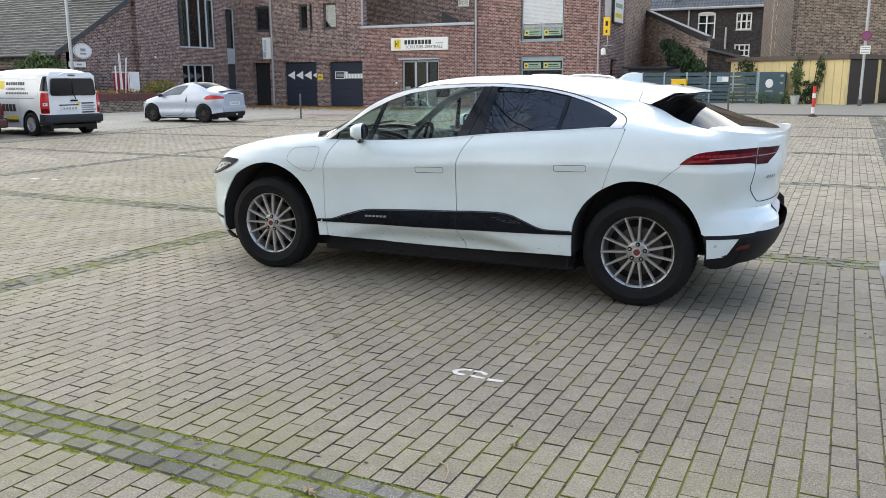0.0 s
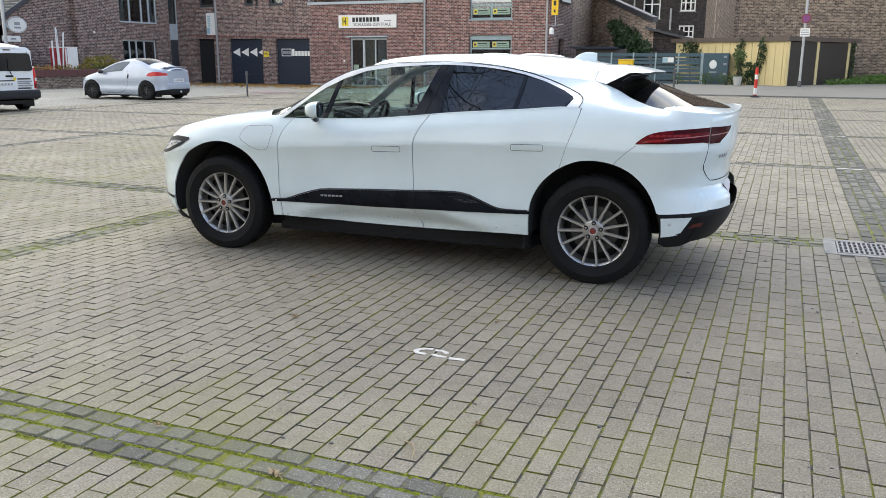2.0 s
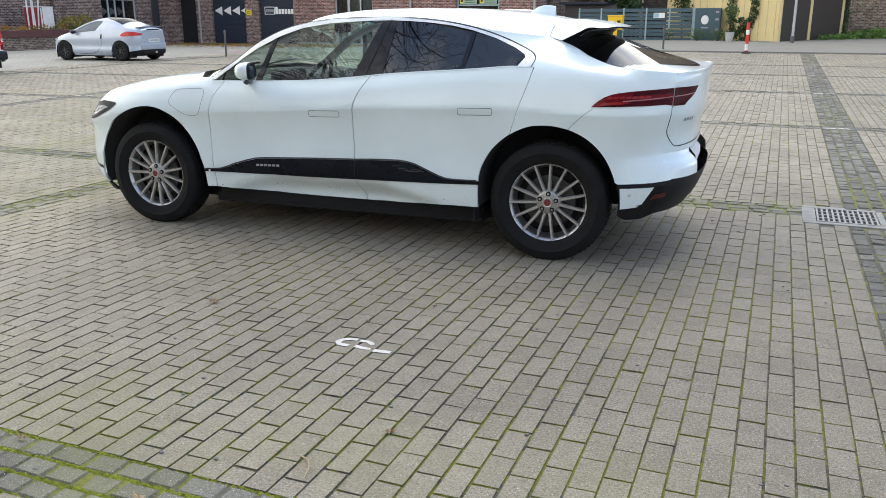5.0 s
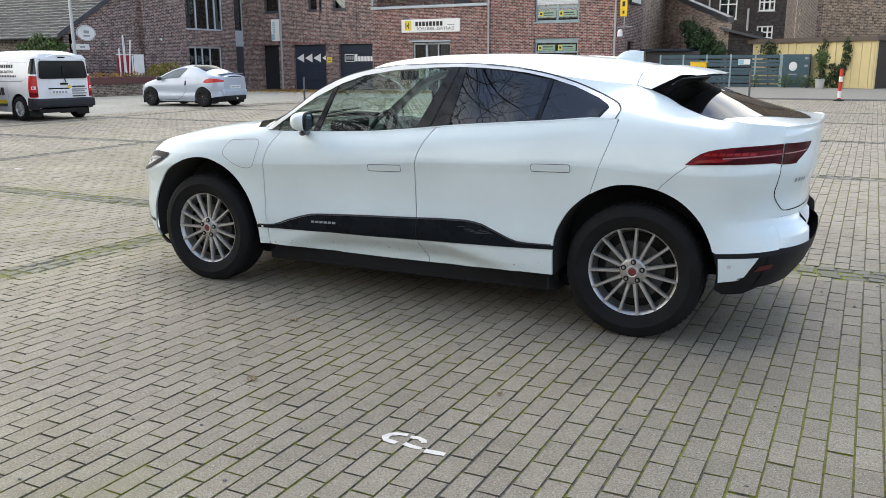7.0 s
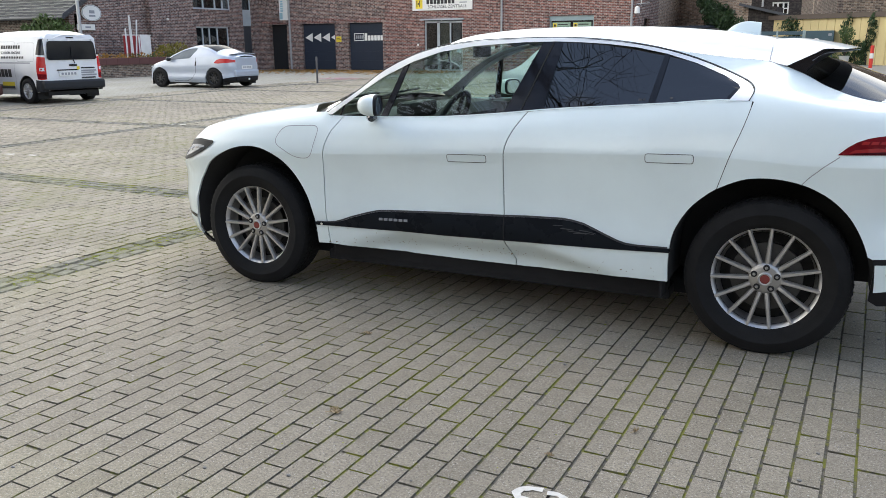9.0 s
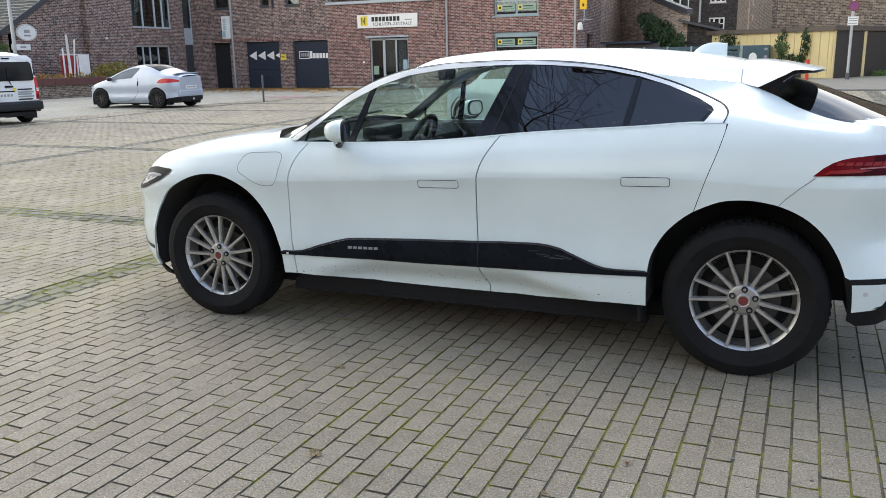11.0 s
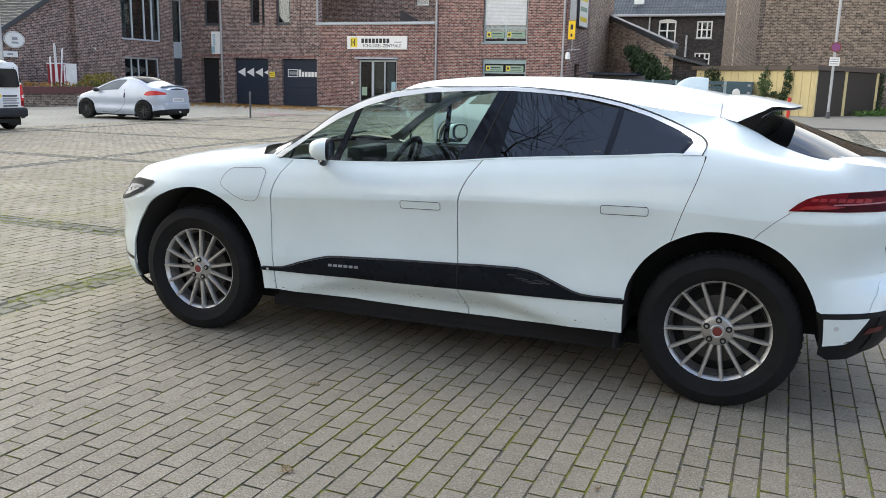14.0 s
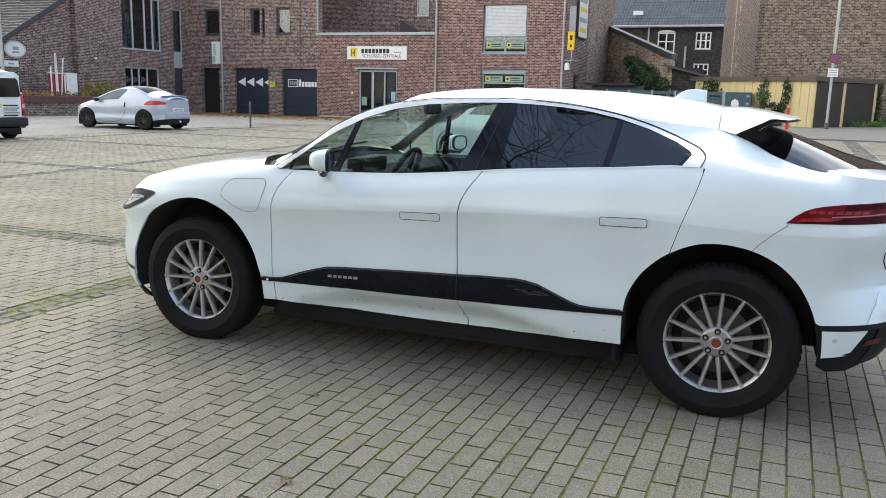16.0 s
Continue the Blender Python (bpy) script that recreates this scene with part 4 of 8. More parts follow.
part("board", a_box(-0.30, 0.28, -0.12, -0.02, 0, 1.24, 0.01), M["sign_white"], blade)
part("band", a_box(-0.28, -0.06, -0.124, -0.12, 0.06, 0.42), M["sign_blue"], blade)
for k in range(5):
    part("text_bar", a_box(-0.20, -0.02, -0.124, -0.12, 0.48 + k * 0.13, 0.57 + k * 0.13), M["sign_blue"], blade)
bm = bmesh.new()
prism(bm, [(-31.8, Y0 - 0.5, 7.25), (-22.0, Y0 - 0.5, 7.25), (-22.0, Y0 + 4.5, 10.0), (-31.8, Y0 + 4.5, 10.0)], (0, 0, 0.12))
part("roof", bm, M["slate"], north)

# single-storey shop between the two houses
shop = house("shop_front", "low red brick shop with a white fascia sign")
Wall("wall", (-22.3, Y0), 0, 6.9, 4.42, M["brick"], "red brick shop wall", [(22.3 - 19.86, 22.3 - 17.58, 0.0, 2.72)], parent=shop)
part("parapet_cap", a_box(-22.45, -15.42, Y0 - 0.10, Y0 + 0.45, 4.42, 4.56, 0.01), M["frame_grey"], shop, "grey metal parapet cap")
part("flat_roof", a_box(-22.3, -15.45, Y0 + 0.36, Y0 + 5.0, 4.2, 4.3), M["soot"], shop)
part("plinth", a_box(-22.3, -19.9, Y0 - 0.03, Y0, 0.0, 0.14), M["concrete"], shop)
entry = new("shop_entrance")
entry.parent = shop
for x0, x1, z0, z1 in ((-19.86, -19.78, 0, 2.62), (-19.12, -18.98, 0, 2.62), (-18.38, -18.30, 0, 2.62), (-17.66, -17.58, 0, 2.62), (-19.78, -17.66, 2.52, 2.62), (-19.78, -17.66, 0.0, 0.12)):
    part("door_frame", a_box(x0, x1, Y0 + 0.10, Y0 + 0.18, z0, z1), M["frame_grey"], entry)
part("canopy", a_box(-20.05, -17.5, Y0 - 0.12, Y0 + 0.2, 2.66, 2.74), M["frame_grey"], entry, "slim grey door canopy")
for x0, x1 in ((-19.78, -19.12), (-18.98, -18.38), (-18.30, -17.66)):
    part("pane", a_box(x0, x1, Y0 + 0.13, Y0 + 0.136, 0.12, 2.52), M["pane"], entry)
part("blind", a_box(-19.0, -18.4, Y0 + 0.24, Y0 + 0.26, 0.9, 2.5), M["curtain_cream"], entry, "beige door blind")
part("blind", a_box(-18.26, -17.80, Y0 + 0.24, Y0 + 0.26, 0.7, 2.5), M["curtain"], entry, "pale door blind")
part("poster", a_box(-19.72, -19.4, Y0 + 0.115, Y0 + 0.12, 0.75, 1.2), M["sign_green"], entry)
part("poster", a_box(-17.95, -17.7, Y0 + 0.115, Y0 + 0.12, 1.0, 1.5), M["sign_blue"], entry)
part("shop_floor", a_box(-19.86, -17.58, Y0 + 0.36, Y0 + 2.0, -0.02, 0.02), M["room"], entry)
for x0, x1 in ((-19.92, -19.87), (-17.57, -17.52)):
    part("shop_side", a_box(x0, x1, Y0 + 0.37, Y0 + 2.0, 0.0, 2.7), M["room"], entry)
part("shop_ceiling", a_box(-19.92, -17.52, Y0 + 0.37, Y0 + 2.05, 2.7, 2.75), M["room"], entry)
part("shop_back", a_box(-19.86, -17.58, Y0 + 2.0, Y0 + 2.05, 0.0, 2.7), M["room"], entry)
bell = thing("doorbell", pose(-20.23, Y0, 1.36), "small white doorbell by the shop door", "doorbell")
part("plate", a_box(-0.05, 0.05, -0.03, -0.001, 0, 0.1), M["sign_white"], bell)
sign = thing("fascia_sign", pose(-20.5, Y0, 3.16), "white shop fascia sign with a yellow emblem", "sign")
part("board", a_box(0, 3.52, -0.10, -0.002, 0, 0.68, 0.006), M["sign_white"], sign)
part("emblem", a_box(0.20, 0.62, -0.104, -0.10, 0.10, 0.60), M["yellow"], sign, "yellow square emblem")
part("emblem_bar", a_box(0.26, 0.31, -0.108, -0.104, 0.18, 0.52), M["sign_ink"], sign)
part("emblem_bar", a_box(0.43, 0.48, -0.108, -0.104, 0.18, 0.52), M["sign_ink"], sign)
part("emblem_bar", a_box(0.34, 0.40, -0.108, -0.104, 0.30, 0.40), M["sign_ink"], sign)
for k in range(8):
    part("name_bar", a_box(0.86 + k * 0.212, 0.86 + k * 0.212 + 0.165, -0.104, -0.10, 0.32, 0.55), M["sign_ink"], sign)
part("small_bar", a_box(2.80, 3.22, -0.104, -0.10, 0.34, 0.39), M["sign_grey"], sign)
lettering("wording", "SCHLÜSSEL-ZENTRALE", 0.225, M["sign_ink"], sign, pose(2.07, -0.103, 0.175, 90, 0, 0), "black sign lettering")
# upper storey set back behind the shop
upper = house("set_back_house", "dark brick upper storey behind the shop roof")
Wall("wall", (-28.3, Y0 + 5), 0, 12.9, 8.2, M["brick_brown"], "dark grey-brown brick wall", [(28.3 - 18.8, 28.3 - 18.04, 5.86, 7.1)], base=4.0, parent=upper)
window(upper, pose(-18.8, Y0 + 5, 5.86), 0.76, 1.24, "frame_white", (), (), True, 0.08, 0.06, [(0.05, 0.95, "curtain")])
bm = prism(bmesh.new(), [(-19.76, Y0 + 4.8, 4.3), (-18.7, Y0 + 4.8, 4.3), (-18.72, Y0 + 4.8, 5.05), (-19.74, Y0 + 4.8, 5.58)], (0, 0.2, 0))
part("stair_head", bm, M["soot"], upper, "dark sloping stair roof")
part("roof", a_box(-28.5, -15.3, Y0 + 4.7, Y0 + 9, 8.2, 8.4), M["slate"], upper)

# east house of red brick
east = house("red_brick_house", "red brick house with shuttered and signed windows")
Wall("wall", (-15.45, Y0), 0, 6.9, 7.6, M["brick"], "red brick front wall", [(2.62, 4.92, 3.52, 5.85), (2.62, 4.92, 1.2, 2.74)], parent=east)
Wall("side_wall", (-8.55, Y0 + 0.36), 90, 4.3, 7.6, M["brick_brown"], "brown brick side wall", [(1.45, 2.6, 0.0, 2.58)], parent=east)
Wall("rear_side_wall", (-8.60, Y0 + 4.66), 90, 6.3, 7.4, M["brick_lean"], "older weathered side wall", [(1.85, 2.1, 4.1, 4.9)], parent=east)
part("side_door", a_box(-8.80, -8.75, Y0 + 1.81, Y0 + 2.96, 0.0, 2.58), M["brown_door"], east, "dark brown side door")
part("blind_window", a_box(-8.95, -8.9, Y0 + 6.4, Y0 + 6.9, 4.0, 5.0), M["dark"], east)
w = window(east, pose(-12.83, Y0, 3.52), 2.3, 2.33, "frame_teal", (0.5,), (0.30,), True, 0.14, 0.09, None, "pane", "frame_teal")
for k in range(22):
    part("shutter_slat", a_box(0.09, 2.21, 0.085, 0.105, 0.84 + k * 0.066, 0.84 + k * 0.066 + 0.060, 0.004), M["shutter"], w, "pale grey shutter slat")
w2 = window(east, pose(-12.83, Y0, 1.2), 2.3, 1.54, "frame_teal", (), (0.56,), True, 0.14, 0.09, None, "pane", "frame_teal")
part("head_panel", a_box(0.0, 2.3, 0.10, 0.135, 1.30, 1.54), M["frame_teal"], w2)
for base_w, zz in ((w, 0.24), (w2, 0.92)):
    for x in (0.16, 1.22):
        st = new("window_sticker")
        st.parent = base_w
        part("field", a_box(x, x + 0.92, 0.125, 0.138, zz, zz + 0.30), M["sign_green"], st, "pale green window sign")
        part("emblem", a_box(x + 0.03, x + 0.22, 0.120, 0.125, zz + 0.05, zz + 0.26), M["yellow"], st)
        part("emblem_bar", a_box(x + 0.07, x + 0.18, 0.117, 0.12, zz + 0.10, zz + 0.21), M["sign_ink"], st)
        part("name_bar", a_box(x + 0.27, x + 0.78, 0.120, 0.125, zz + 0.17, zz + 0.22), M["sign_ink"], st)
        part("name_bar", a_box(x + 0.27, x + 0.84, 0.120, 0.125, zz + 0.07, zz + 0.095), M["sign_ink"], st)
soldier_course(east, pose(-12.9, Y0, 2.76), 2.44)
pipe(east, -15.33, Y0 - 0.09, 0.0, 7.6)
pipe(east, -8.68, Y0 - 0.09, 0.0, 7.6)
part("roof", a_box(-15.6, -8.4, Y0 - 0.3, Y0 + 9.6, 7.6, 7.8), M["slate"], east)
post_sign = thing("yellow_bracket_sign", pose(-8.28, Y0 - 0.35, 3.66), "narrow yellow and grey bracket sign on the corner", "sign")
part("board", a_box(-0.10, 0.22, -0.06, 0.06, 0, 0.86, 0.01), M["signal_yellow"], post_sign)
part("emblem_bar", a_box(0.0, 0.13, -0.065, -0.06, 0.45, 0.68), M["sign_ink"], post_sign)
part("emblem_bar", a_box(0.02, 0.11, -0.065, -0.06, 0.12, 0.26), M["sign_ink"], post_sign)
part("head", a_box(-0.06, 0.24, -0.05, 0.05, 0.88, 2.0, 0.02), M["sign_grey"], post_sign)
part("bracket", tube(bmesh.new(), [(0.1, 0, 0), (0.1, 0, -0.5), (0.0, 0.2, -0.52)], 0.02, 6), M["steel"], post_sign)
lamp = thing("wall_lamp", pose(-8.42, Y0 - 0.12, 2.75), "small white wall lantern on a bracket", "lamp")
part("shade", revolve(bmesh.new(), [(0.0, 0.34), (0.07, 0.32), (0.12, 0.22), (0.13, 0.0), (0.0, 0.0)], 14, 0, "Z"), M["sign_white"], lamp)
part("arm", tube(bmesh.new(), [(0, 0.1, 0.4), (0, 0, 0.42), (0, 0, 0.3)], 0.015, 6), M["post_grey"], lamp)
part("arm", tube(bmesh.new(), [(-0.2, 0.1, 0.42), (0.55, 0.1, 0.46)], 0.02, 6), M["zinc"], lamp)
ad = thing("advert_board", pose(-8.50, Y0 + 1.75, 4.38, 0, 0, 90), "pale yellow advertising board on the side wall", "sign")
part("board", a_box(0, 1.9, -0.08, -0.002, 0, 2.3), M["frame_dark"], ad)
part("sheet", a_box(0.06, 1.84, -0.086, -0.08, 0.08, 2.2), M["sign_white"], ad, "pale yellow and white sheet")
for k, (z, mt) in enumerate(((0.3, "yellow"), (0.8, "sign_green"), (1.3, "yellow"), (1.75, "sign_green"))):
    part("text_bar", a_box(0.2, 1.6, -0.089, -0.086, z, z + 0.22), M[mt], ad)

# west range: gable with old tiles and the block with the big windows
west = house("brick_wing", "brown brick wing with tall grey-framed windows")
Wall("wall", (-31.0, 27.2), 90, 8.4, 7.3, M["brick_brown"], "mottled brick wall", [(3.05, 6.0, 3.38, 6.2), (3.15, 5.75, 0.9, 2.48), (6.95, 7.75, 0.0, 5.8)], parent=west)
window(west, pose(-31.0, 30.25, 3.38, 0, 0, 90), 2.95, 2.82, "frame_grey", (0.29, 0.60, 0.80), (), True, 0.10, 0.09, [(0.05, 0.20, "curtain"), (0.84, 0.95, "curtain")], sill_mat="brick_brown")
window(west, pose(-31.0, 30.35, 0.9, 0, 0, 90), 2.6, 1.58, "frame_grey", (0.22, 0.42, 0.66), (), True, 0.10, 0.08, [(0.05, 0.10, "curtain")], sill_mat="brick_brown")
window(west, pose(-31.0, 34.15, 3.4, 0, 0, 90), 0.8, 2.4, "frame_grey", (), (), None, 0.10, 0.06, [(0.1, 0.9, "curtain")])
part("spandrel", a_box(-31.14, -31.10, 34.15, 34.95, 2.55, 3.4), M["frame_grey"], west, "grey metal spandrel panel")
part("stair_door", a_box(-31.2, -31.14, 34.15, 34.95, 0.0, 2.55), M["frame_dark"], west, "dark glazed stair door")
part("roof", a_box(-36.5, -30.7, 27.0, 36.0, 7.3, 7.5), M["slate"], west)
part("wall_knob", a_box(-31.0, -30.93, 28.28, 28.36, 2.76, 2.86, 0.01), M["sign_white"], west)
gable = house("gabled_hall", "old brick hall with a mossy tiled roof")
Wall("gable_wall", (-31.3, 22.6), 90, 4.6, 6.0, M["brick_brown"], "brown brick gable wall", (), sloped=[(0, 3.0), (4.6, 5.75)], parent=gable)
Wall("eaves_wall", (-46.0, 22.9), 0, 14.7, 2.95, M["brick_dark"], "dark brick wall under the eaves", [(3, 5.5, 0.8, 2.2), (9, 11.5, 0.8, 2.2)], parent=gable)
part("wall_back", a_box(-46, -31.4, 27.0, 27.2, 0, 5.4), M["brick_dark"], gable)
# tiled roof: overlapping courses of tiles, uneven at their lower edges
rng = random.Random(3)
bm = bmesh.new()
slope = math.atan2(2.75, 4.6)
for c in range(26):
    s0 = -0.55 + c * 0.30
    y, z = 22.6 + s0 * math.cos(slope), 3.05 + s0 * math.sin(slope)
    x = -46.0
    while x < -31.05:
        wdt = 0.32
        dz = rng.uniform(-0.012, 0.02)
        y1, z1 = y + 0.33 * math.cos(slope), z + 0.33 * math.sin(slope)
        vs = [(x, y, z + 0.05 + dz), (x + wdt - 0.01, y, z + 0.05 + dz), (x + wdt - 0.01, y1, z1 + dz * 0.3), (x, y1, z1 + dz * 0.3)]
        a = [bm.verts.new(v) for v in vs]
        b = [bm.verts.new((v[0], v[1], v[2] - 0.045)) for v in vs[:2]]
        bm.faces.new(a)
        bm.faces.new((b[0], b[1], a[1], a[0])).material_index = 1
        x += wdt
tiles = part("roof_tiles", bm, [M["old_tiles"], M["tile_edge"]], gable, "dark weathered roof tiles with pale lichen")
tiles["kind"] = "stuff"
bm = prism(bmesh.new(), [(-46.2, 22.1, 2.68), (-46.2, 22.1, 2.76), (-46.2, 30.5, 7.76), (-46.2, 30.5, 7.68)], (15.2, 0, 0))
part("roof_deck", bm, M["soot"], gable)
bm = tube(bmesh.new(), [(-46.2, 22.0, 2.75), (-30.9, 22.0, 2.75)], 0.07, 8)
part("gutter", bm, M["frame_dark"], gable)
bm = prism(bmesh.new(), [(-30.98, 22.05, 2.72), (-30.98, 22.05, 2.92), (-30.98, 27.1, 5.94), (-30.98, 27.1, 5.74)], (-0.06, 0, 0))
part("verge_board", bm, M["frame_dark"], gable)
oval = thing("oval_sign", pose(-31.22, 23.84, 3.0, 0, 0, 90), "white oval sign on the gable wall", "sign")
bm = revolve(bmesh.new(), [(0.0, 0.0), (0.52, 0.0), (0.565, 0.01), (0.565, 0.05)], 28)
for v in bm.verts:
    v.co.z *= 0.66
part("board", bm, M["sign_white"], oval)
bm = revolve(bmesh.new(), [(0.50, -0.004), (0.53, -0.004)], 28)
for v in bm.verts:
    v.co.z *= 0.66
part("rim_line", bm, M["sign_grey"], oval)
part("text_bar", a_box(-0.14, 0.16, -0.012, -0.004, -0.02, 0.12), M["sign_grey"], oval)
part("text_bar", a_box(-0.17, 0.19, -0.012, -0.004, -0.17, -0.09), M["sign_grey"], oval)
small = thing("name_board", pose(-31.25, 22.95, 2.22, 0, 0, 90), "small white sign board on the gable wall", "sign")
part("board", a_box(0, 1.0, -0.04, -0.002, 0, 0.26), M["sign_white"], small)
part("text_bar", a_box(0.45, 0.75, -0.045, -0.04, 0.09, 0.17), M["sign_grey"], small)

# raised bed with its wall, the red board and white stakes
bed = thing("raised_bed", Matrix.Identity(4), "long brick planting bed with reddish coping", "planter")
part("front", a_box(-28.5, -28.2, 15.0, 31.0, -0.1, 0.66), M["brick_ochre"], bed)
for k in range(26):
    part("coping_block", a_box(-28.56, -28.14, 15.0 + k * 0.615, 15.0 + k * 0.615 + 0.607, 0.66, 0.96, 0.008), M["planter_cap"], bed, "reddish concrete coping block")
part("end", a_box(-30.9, -28.5, 30.7, 31.0, -0.1, 0.66), M["brick_pale"], bed)
part("soil", a_box(-30.9, -28.5, 15.0, 30.7, 0.3, 0.86), M["joint"], bed)
board = thing("red_board", pose(-29.6, 24.1, 0.84, 0, 0, 90), "dark red and white board with white stakes in the bed", "board")
part("red_panel", a_box(0, 0.98, -0.05, 0, 0.0, 1.12), M["red_board"], board)
part("white_panel", a_box(0.98, 1.62, -0.05, 0, 0.1, 1.14), M["post_white"], board)
part("cap", a_box(-0.02, 1.64, -0.06, 0.01, 1.12, 1.16), M["post_white"], board)
for x, lean, h in ((0.1, 0.0, 1.45), (0.36, 0.02, 2.05), (0.46, -0.05, 1.95), (0.60, 0.22, 1.85), (0.85, 0.02, 1.1)):
    part("stake", prism(bmesh.new(), [(x - 0.035, -0.10, -0.1), (x + 0.035, -0.10, -0.1), (x + 0.035 + lean, -0.10, h), (x - 0.035 + lean, -0.10, h - 0.04)], (0, 0.03, 0)), M["post_white"], board, "white painted stake")

# lean-to with ivy, dark house with blue tiles, blind brick gable
lean = house("lean_to", "old brick outbuilding with a sloping roof edge")
Wall("wall", (-9.0, 46.3), -59, 9.6, 5.0, M["brick_lean"], "old brown brick wall", (), sloped=[(0, 5.6), (9.6, 3.35)], parent=lean)
bm = prism(bmesh.new(), [(-9.1, 46.2, 5.55), (-9.1, 46.2, 5.80), (-3.85, 37.75, 3.62), (-3.85, 37.75, 3.37)], (0.25, 0.15, 0))
part("roof_edge", bm, M["frame_dark"], lean, "dark sloping roof edge")
part("shed_side", a_box(-3.9, -2.6, 38.2, 41.0, 0.2, 3.0), M["brick_soot"], lean)
bm = prism(bmesh.new(), [(-4.2, 37.6, 3.05), (-2.2, 37.9, 2.55), (-2.2, 41.5, 2.55), (-4.2, 41.5, 3.05)], (0, 0, 0.12))
part("side_roof", bm, M["frame_dark"], lean)
far = house("dark_house", "sooty rendered house with white windows and a blue tiled roof")
fw_ops = [(-7.95, -6.68, 4.58, 6.3), (-5.22, -4.13, 5.1, 6.33), (-5.24, -4.15, 3.2, 4.08)]
Wall("wall", (-14, 60), 0, 11.0, 6.75, M["brick_soot"], "sooty dark wall", [(a + 14, b + 14, c, d) for a, b, c, d in fw_ops], parent=far)
for i, (a, b, c, d) in enumerate(fw_ops):
    window(far, pose(a, 60, c), b - a, d - c, "frame_white", (0.5,) if i == 0 else (0.33, 0.67), (0.62,) if i == 0 else (0.5,), True, 0.06, 0.10, [(0.05, 0.95, "curtain")] if i == 0 else None)
bm = bmesh.new()
for c in range(12):
    y, z = 59.6 + c * 0.36, 6.75 + c * 0.27
    n = 46
    for k in range(n):
        x = -14 + k * 11.2 / n
        wdt = 11.2 / n
        a = [bm.verts.new(v) for v in ((x, y, z + 0.03), (x + wdt / 2, y, z + 0.10), (x + wdt, y, z + 0.03), (x + wdt, y + 0.40, z + 0.32), (x + wdt / 2, y + 0.40, z + 0.36), (x, y + 0.40, z + 0.32))]
        bm.faces.new((a[0], a[1], a[4], a[5]))
        bm.faces.new((a[1], a[2], a[3], a[4]))
        b = [bm.verts.new((v.co.x, v.co.y, z - 0.02)) for v in a[:3]]
        bm.faces.new((b[0], b[1], a[1], a[0]))
        bm.faces.new((b[1], b[2], a[2], a[1]))
arc = [(-7.95 + 0.635 * (1 - math.cos(math.pi * k / 12)), 59.965, 6.30 + 0.17 * math.sin(math.pi * k / 12)) for k in range(13)]
part("window_arch", prism(bmesh.new(), arc, (0, 0.03, 0)), M["frame_white"], far, "white arched window head")
roof = part("roof_tiles", bm, M["blue_tiles"], far, "blue-grey glazed pantiles")
roof["kind"] = "stuff"
part("gutter", tube(bmesh.new(), [(-14, 59.55, 6.72), (-2.95, 59.55, 6.72)], 0.09, 8), M["zinc"], far)
pipe(far, -8.6, 59.85, 3.0, 6.7, 0.06)
pipe(far, -5.85, 59.7, 0.0, 5.3, 0.07)
part("roof_hatch", a_box(-9.9, -9.2, 60.2, 60.5, 7.6, 7.9), M["frame_white"], far)
big = house("blind_gable", "tall windowless brick building of weathered brick")
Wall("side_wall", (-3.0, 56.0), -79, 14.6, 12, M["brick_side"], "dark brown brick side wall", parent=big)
lay = Vector((math.cos(math.radians(-79)), math.sin(math.radians(-79)), 0))
for at, wide, z0, z1, name in [(7.4, 0.30, 3.4 + k * 0.8, 3.7 + k * 0.8, "patch") for k in range(5)] + [(7.35, 0.5, 6.6, 9.0, "patch"), (5.6, 0.55, 2.9, 9.0, "mortar_streak")]:
    foot = Vector((-3.0, 56.0, 0)) + lay * at + Vector((-0.014, -0.003, 0))
    bm = prism(bmesh.new(), [foot + Vector((0, 0, z0)), foot + lay * wide + Vector((0, 0, z0)), foot + lay * wide * 0.9 + Vector((0, 0, z1)), foot + lay * wide * 0.15 + Vector((0, 0, z1))], (0.05, 0.01, 0))
    part(name, bm, M["brick_pale"], big, "pale mortar patch")
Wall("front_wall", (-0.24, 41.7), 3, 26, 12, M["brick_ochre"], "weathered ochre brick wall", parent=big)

# yellow shed with brown doors, set corner-on
shed = thing("garage_shed", pose(2.53, 34.9, 0.40), "yellow clad garage with brown doors and a flat roof", "garage")
U, V = Vector((-0.845, 0.535, 0)), Vector((0.535, 0.845, 0))
n = 34
for k in range(n):
    s0, s1 = k * 0.2, (k + 1) * 0.2 - 0.008
    off = 0.03 if k % 2 else 0.0
    bm = prism(bmesh.new(), [U * s0 + Vector((0, 0, -0.1)), U * s1 + Vector((0, 0, -0.1)), U * s1 + Vector((0, 0, 2.0)), U * s0 + Vector((0, 0, 2.0))], V * 0.04)
    if off:
        bmesh.ops.translate(bm, verts=bm.verts, vec=-V * off * 0.6)
    part("cladding_board", bm, M["cladding"], shed)
bm = prism(bmesh.new(), [V * 0.05 + Vector((0, 0, -0.1)), U * 6.8 + V * 0.05 + Vector((0, 0, -0.1)), U * 6.8 + V * 5.6 + Vector((0, 0, -0.1)), V * 5.6 + Vector((0, 0, -0.1))], (0, 0, 2.05))
part("body", bm, M["fascia"], shed)
o = -U * 0.14 - V * 0.14
bm = prism(bmesh.new(), [o + Vector((0, 0, 1.98)), o + U * 7.2 + Vector((0, 0, 1.98)), o + U * 7.2 + V * 6.0 + Vector((0, 0, 1.98)), o + V * 6.0 + Vector((0, 0, 1.98))], (0, 0, 0.2))
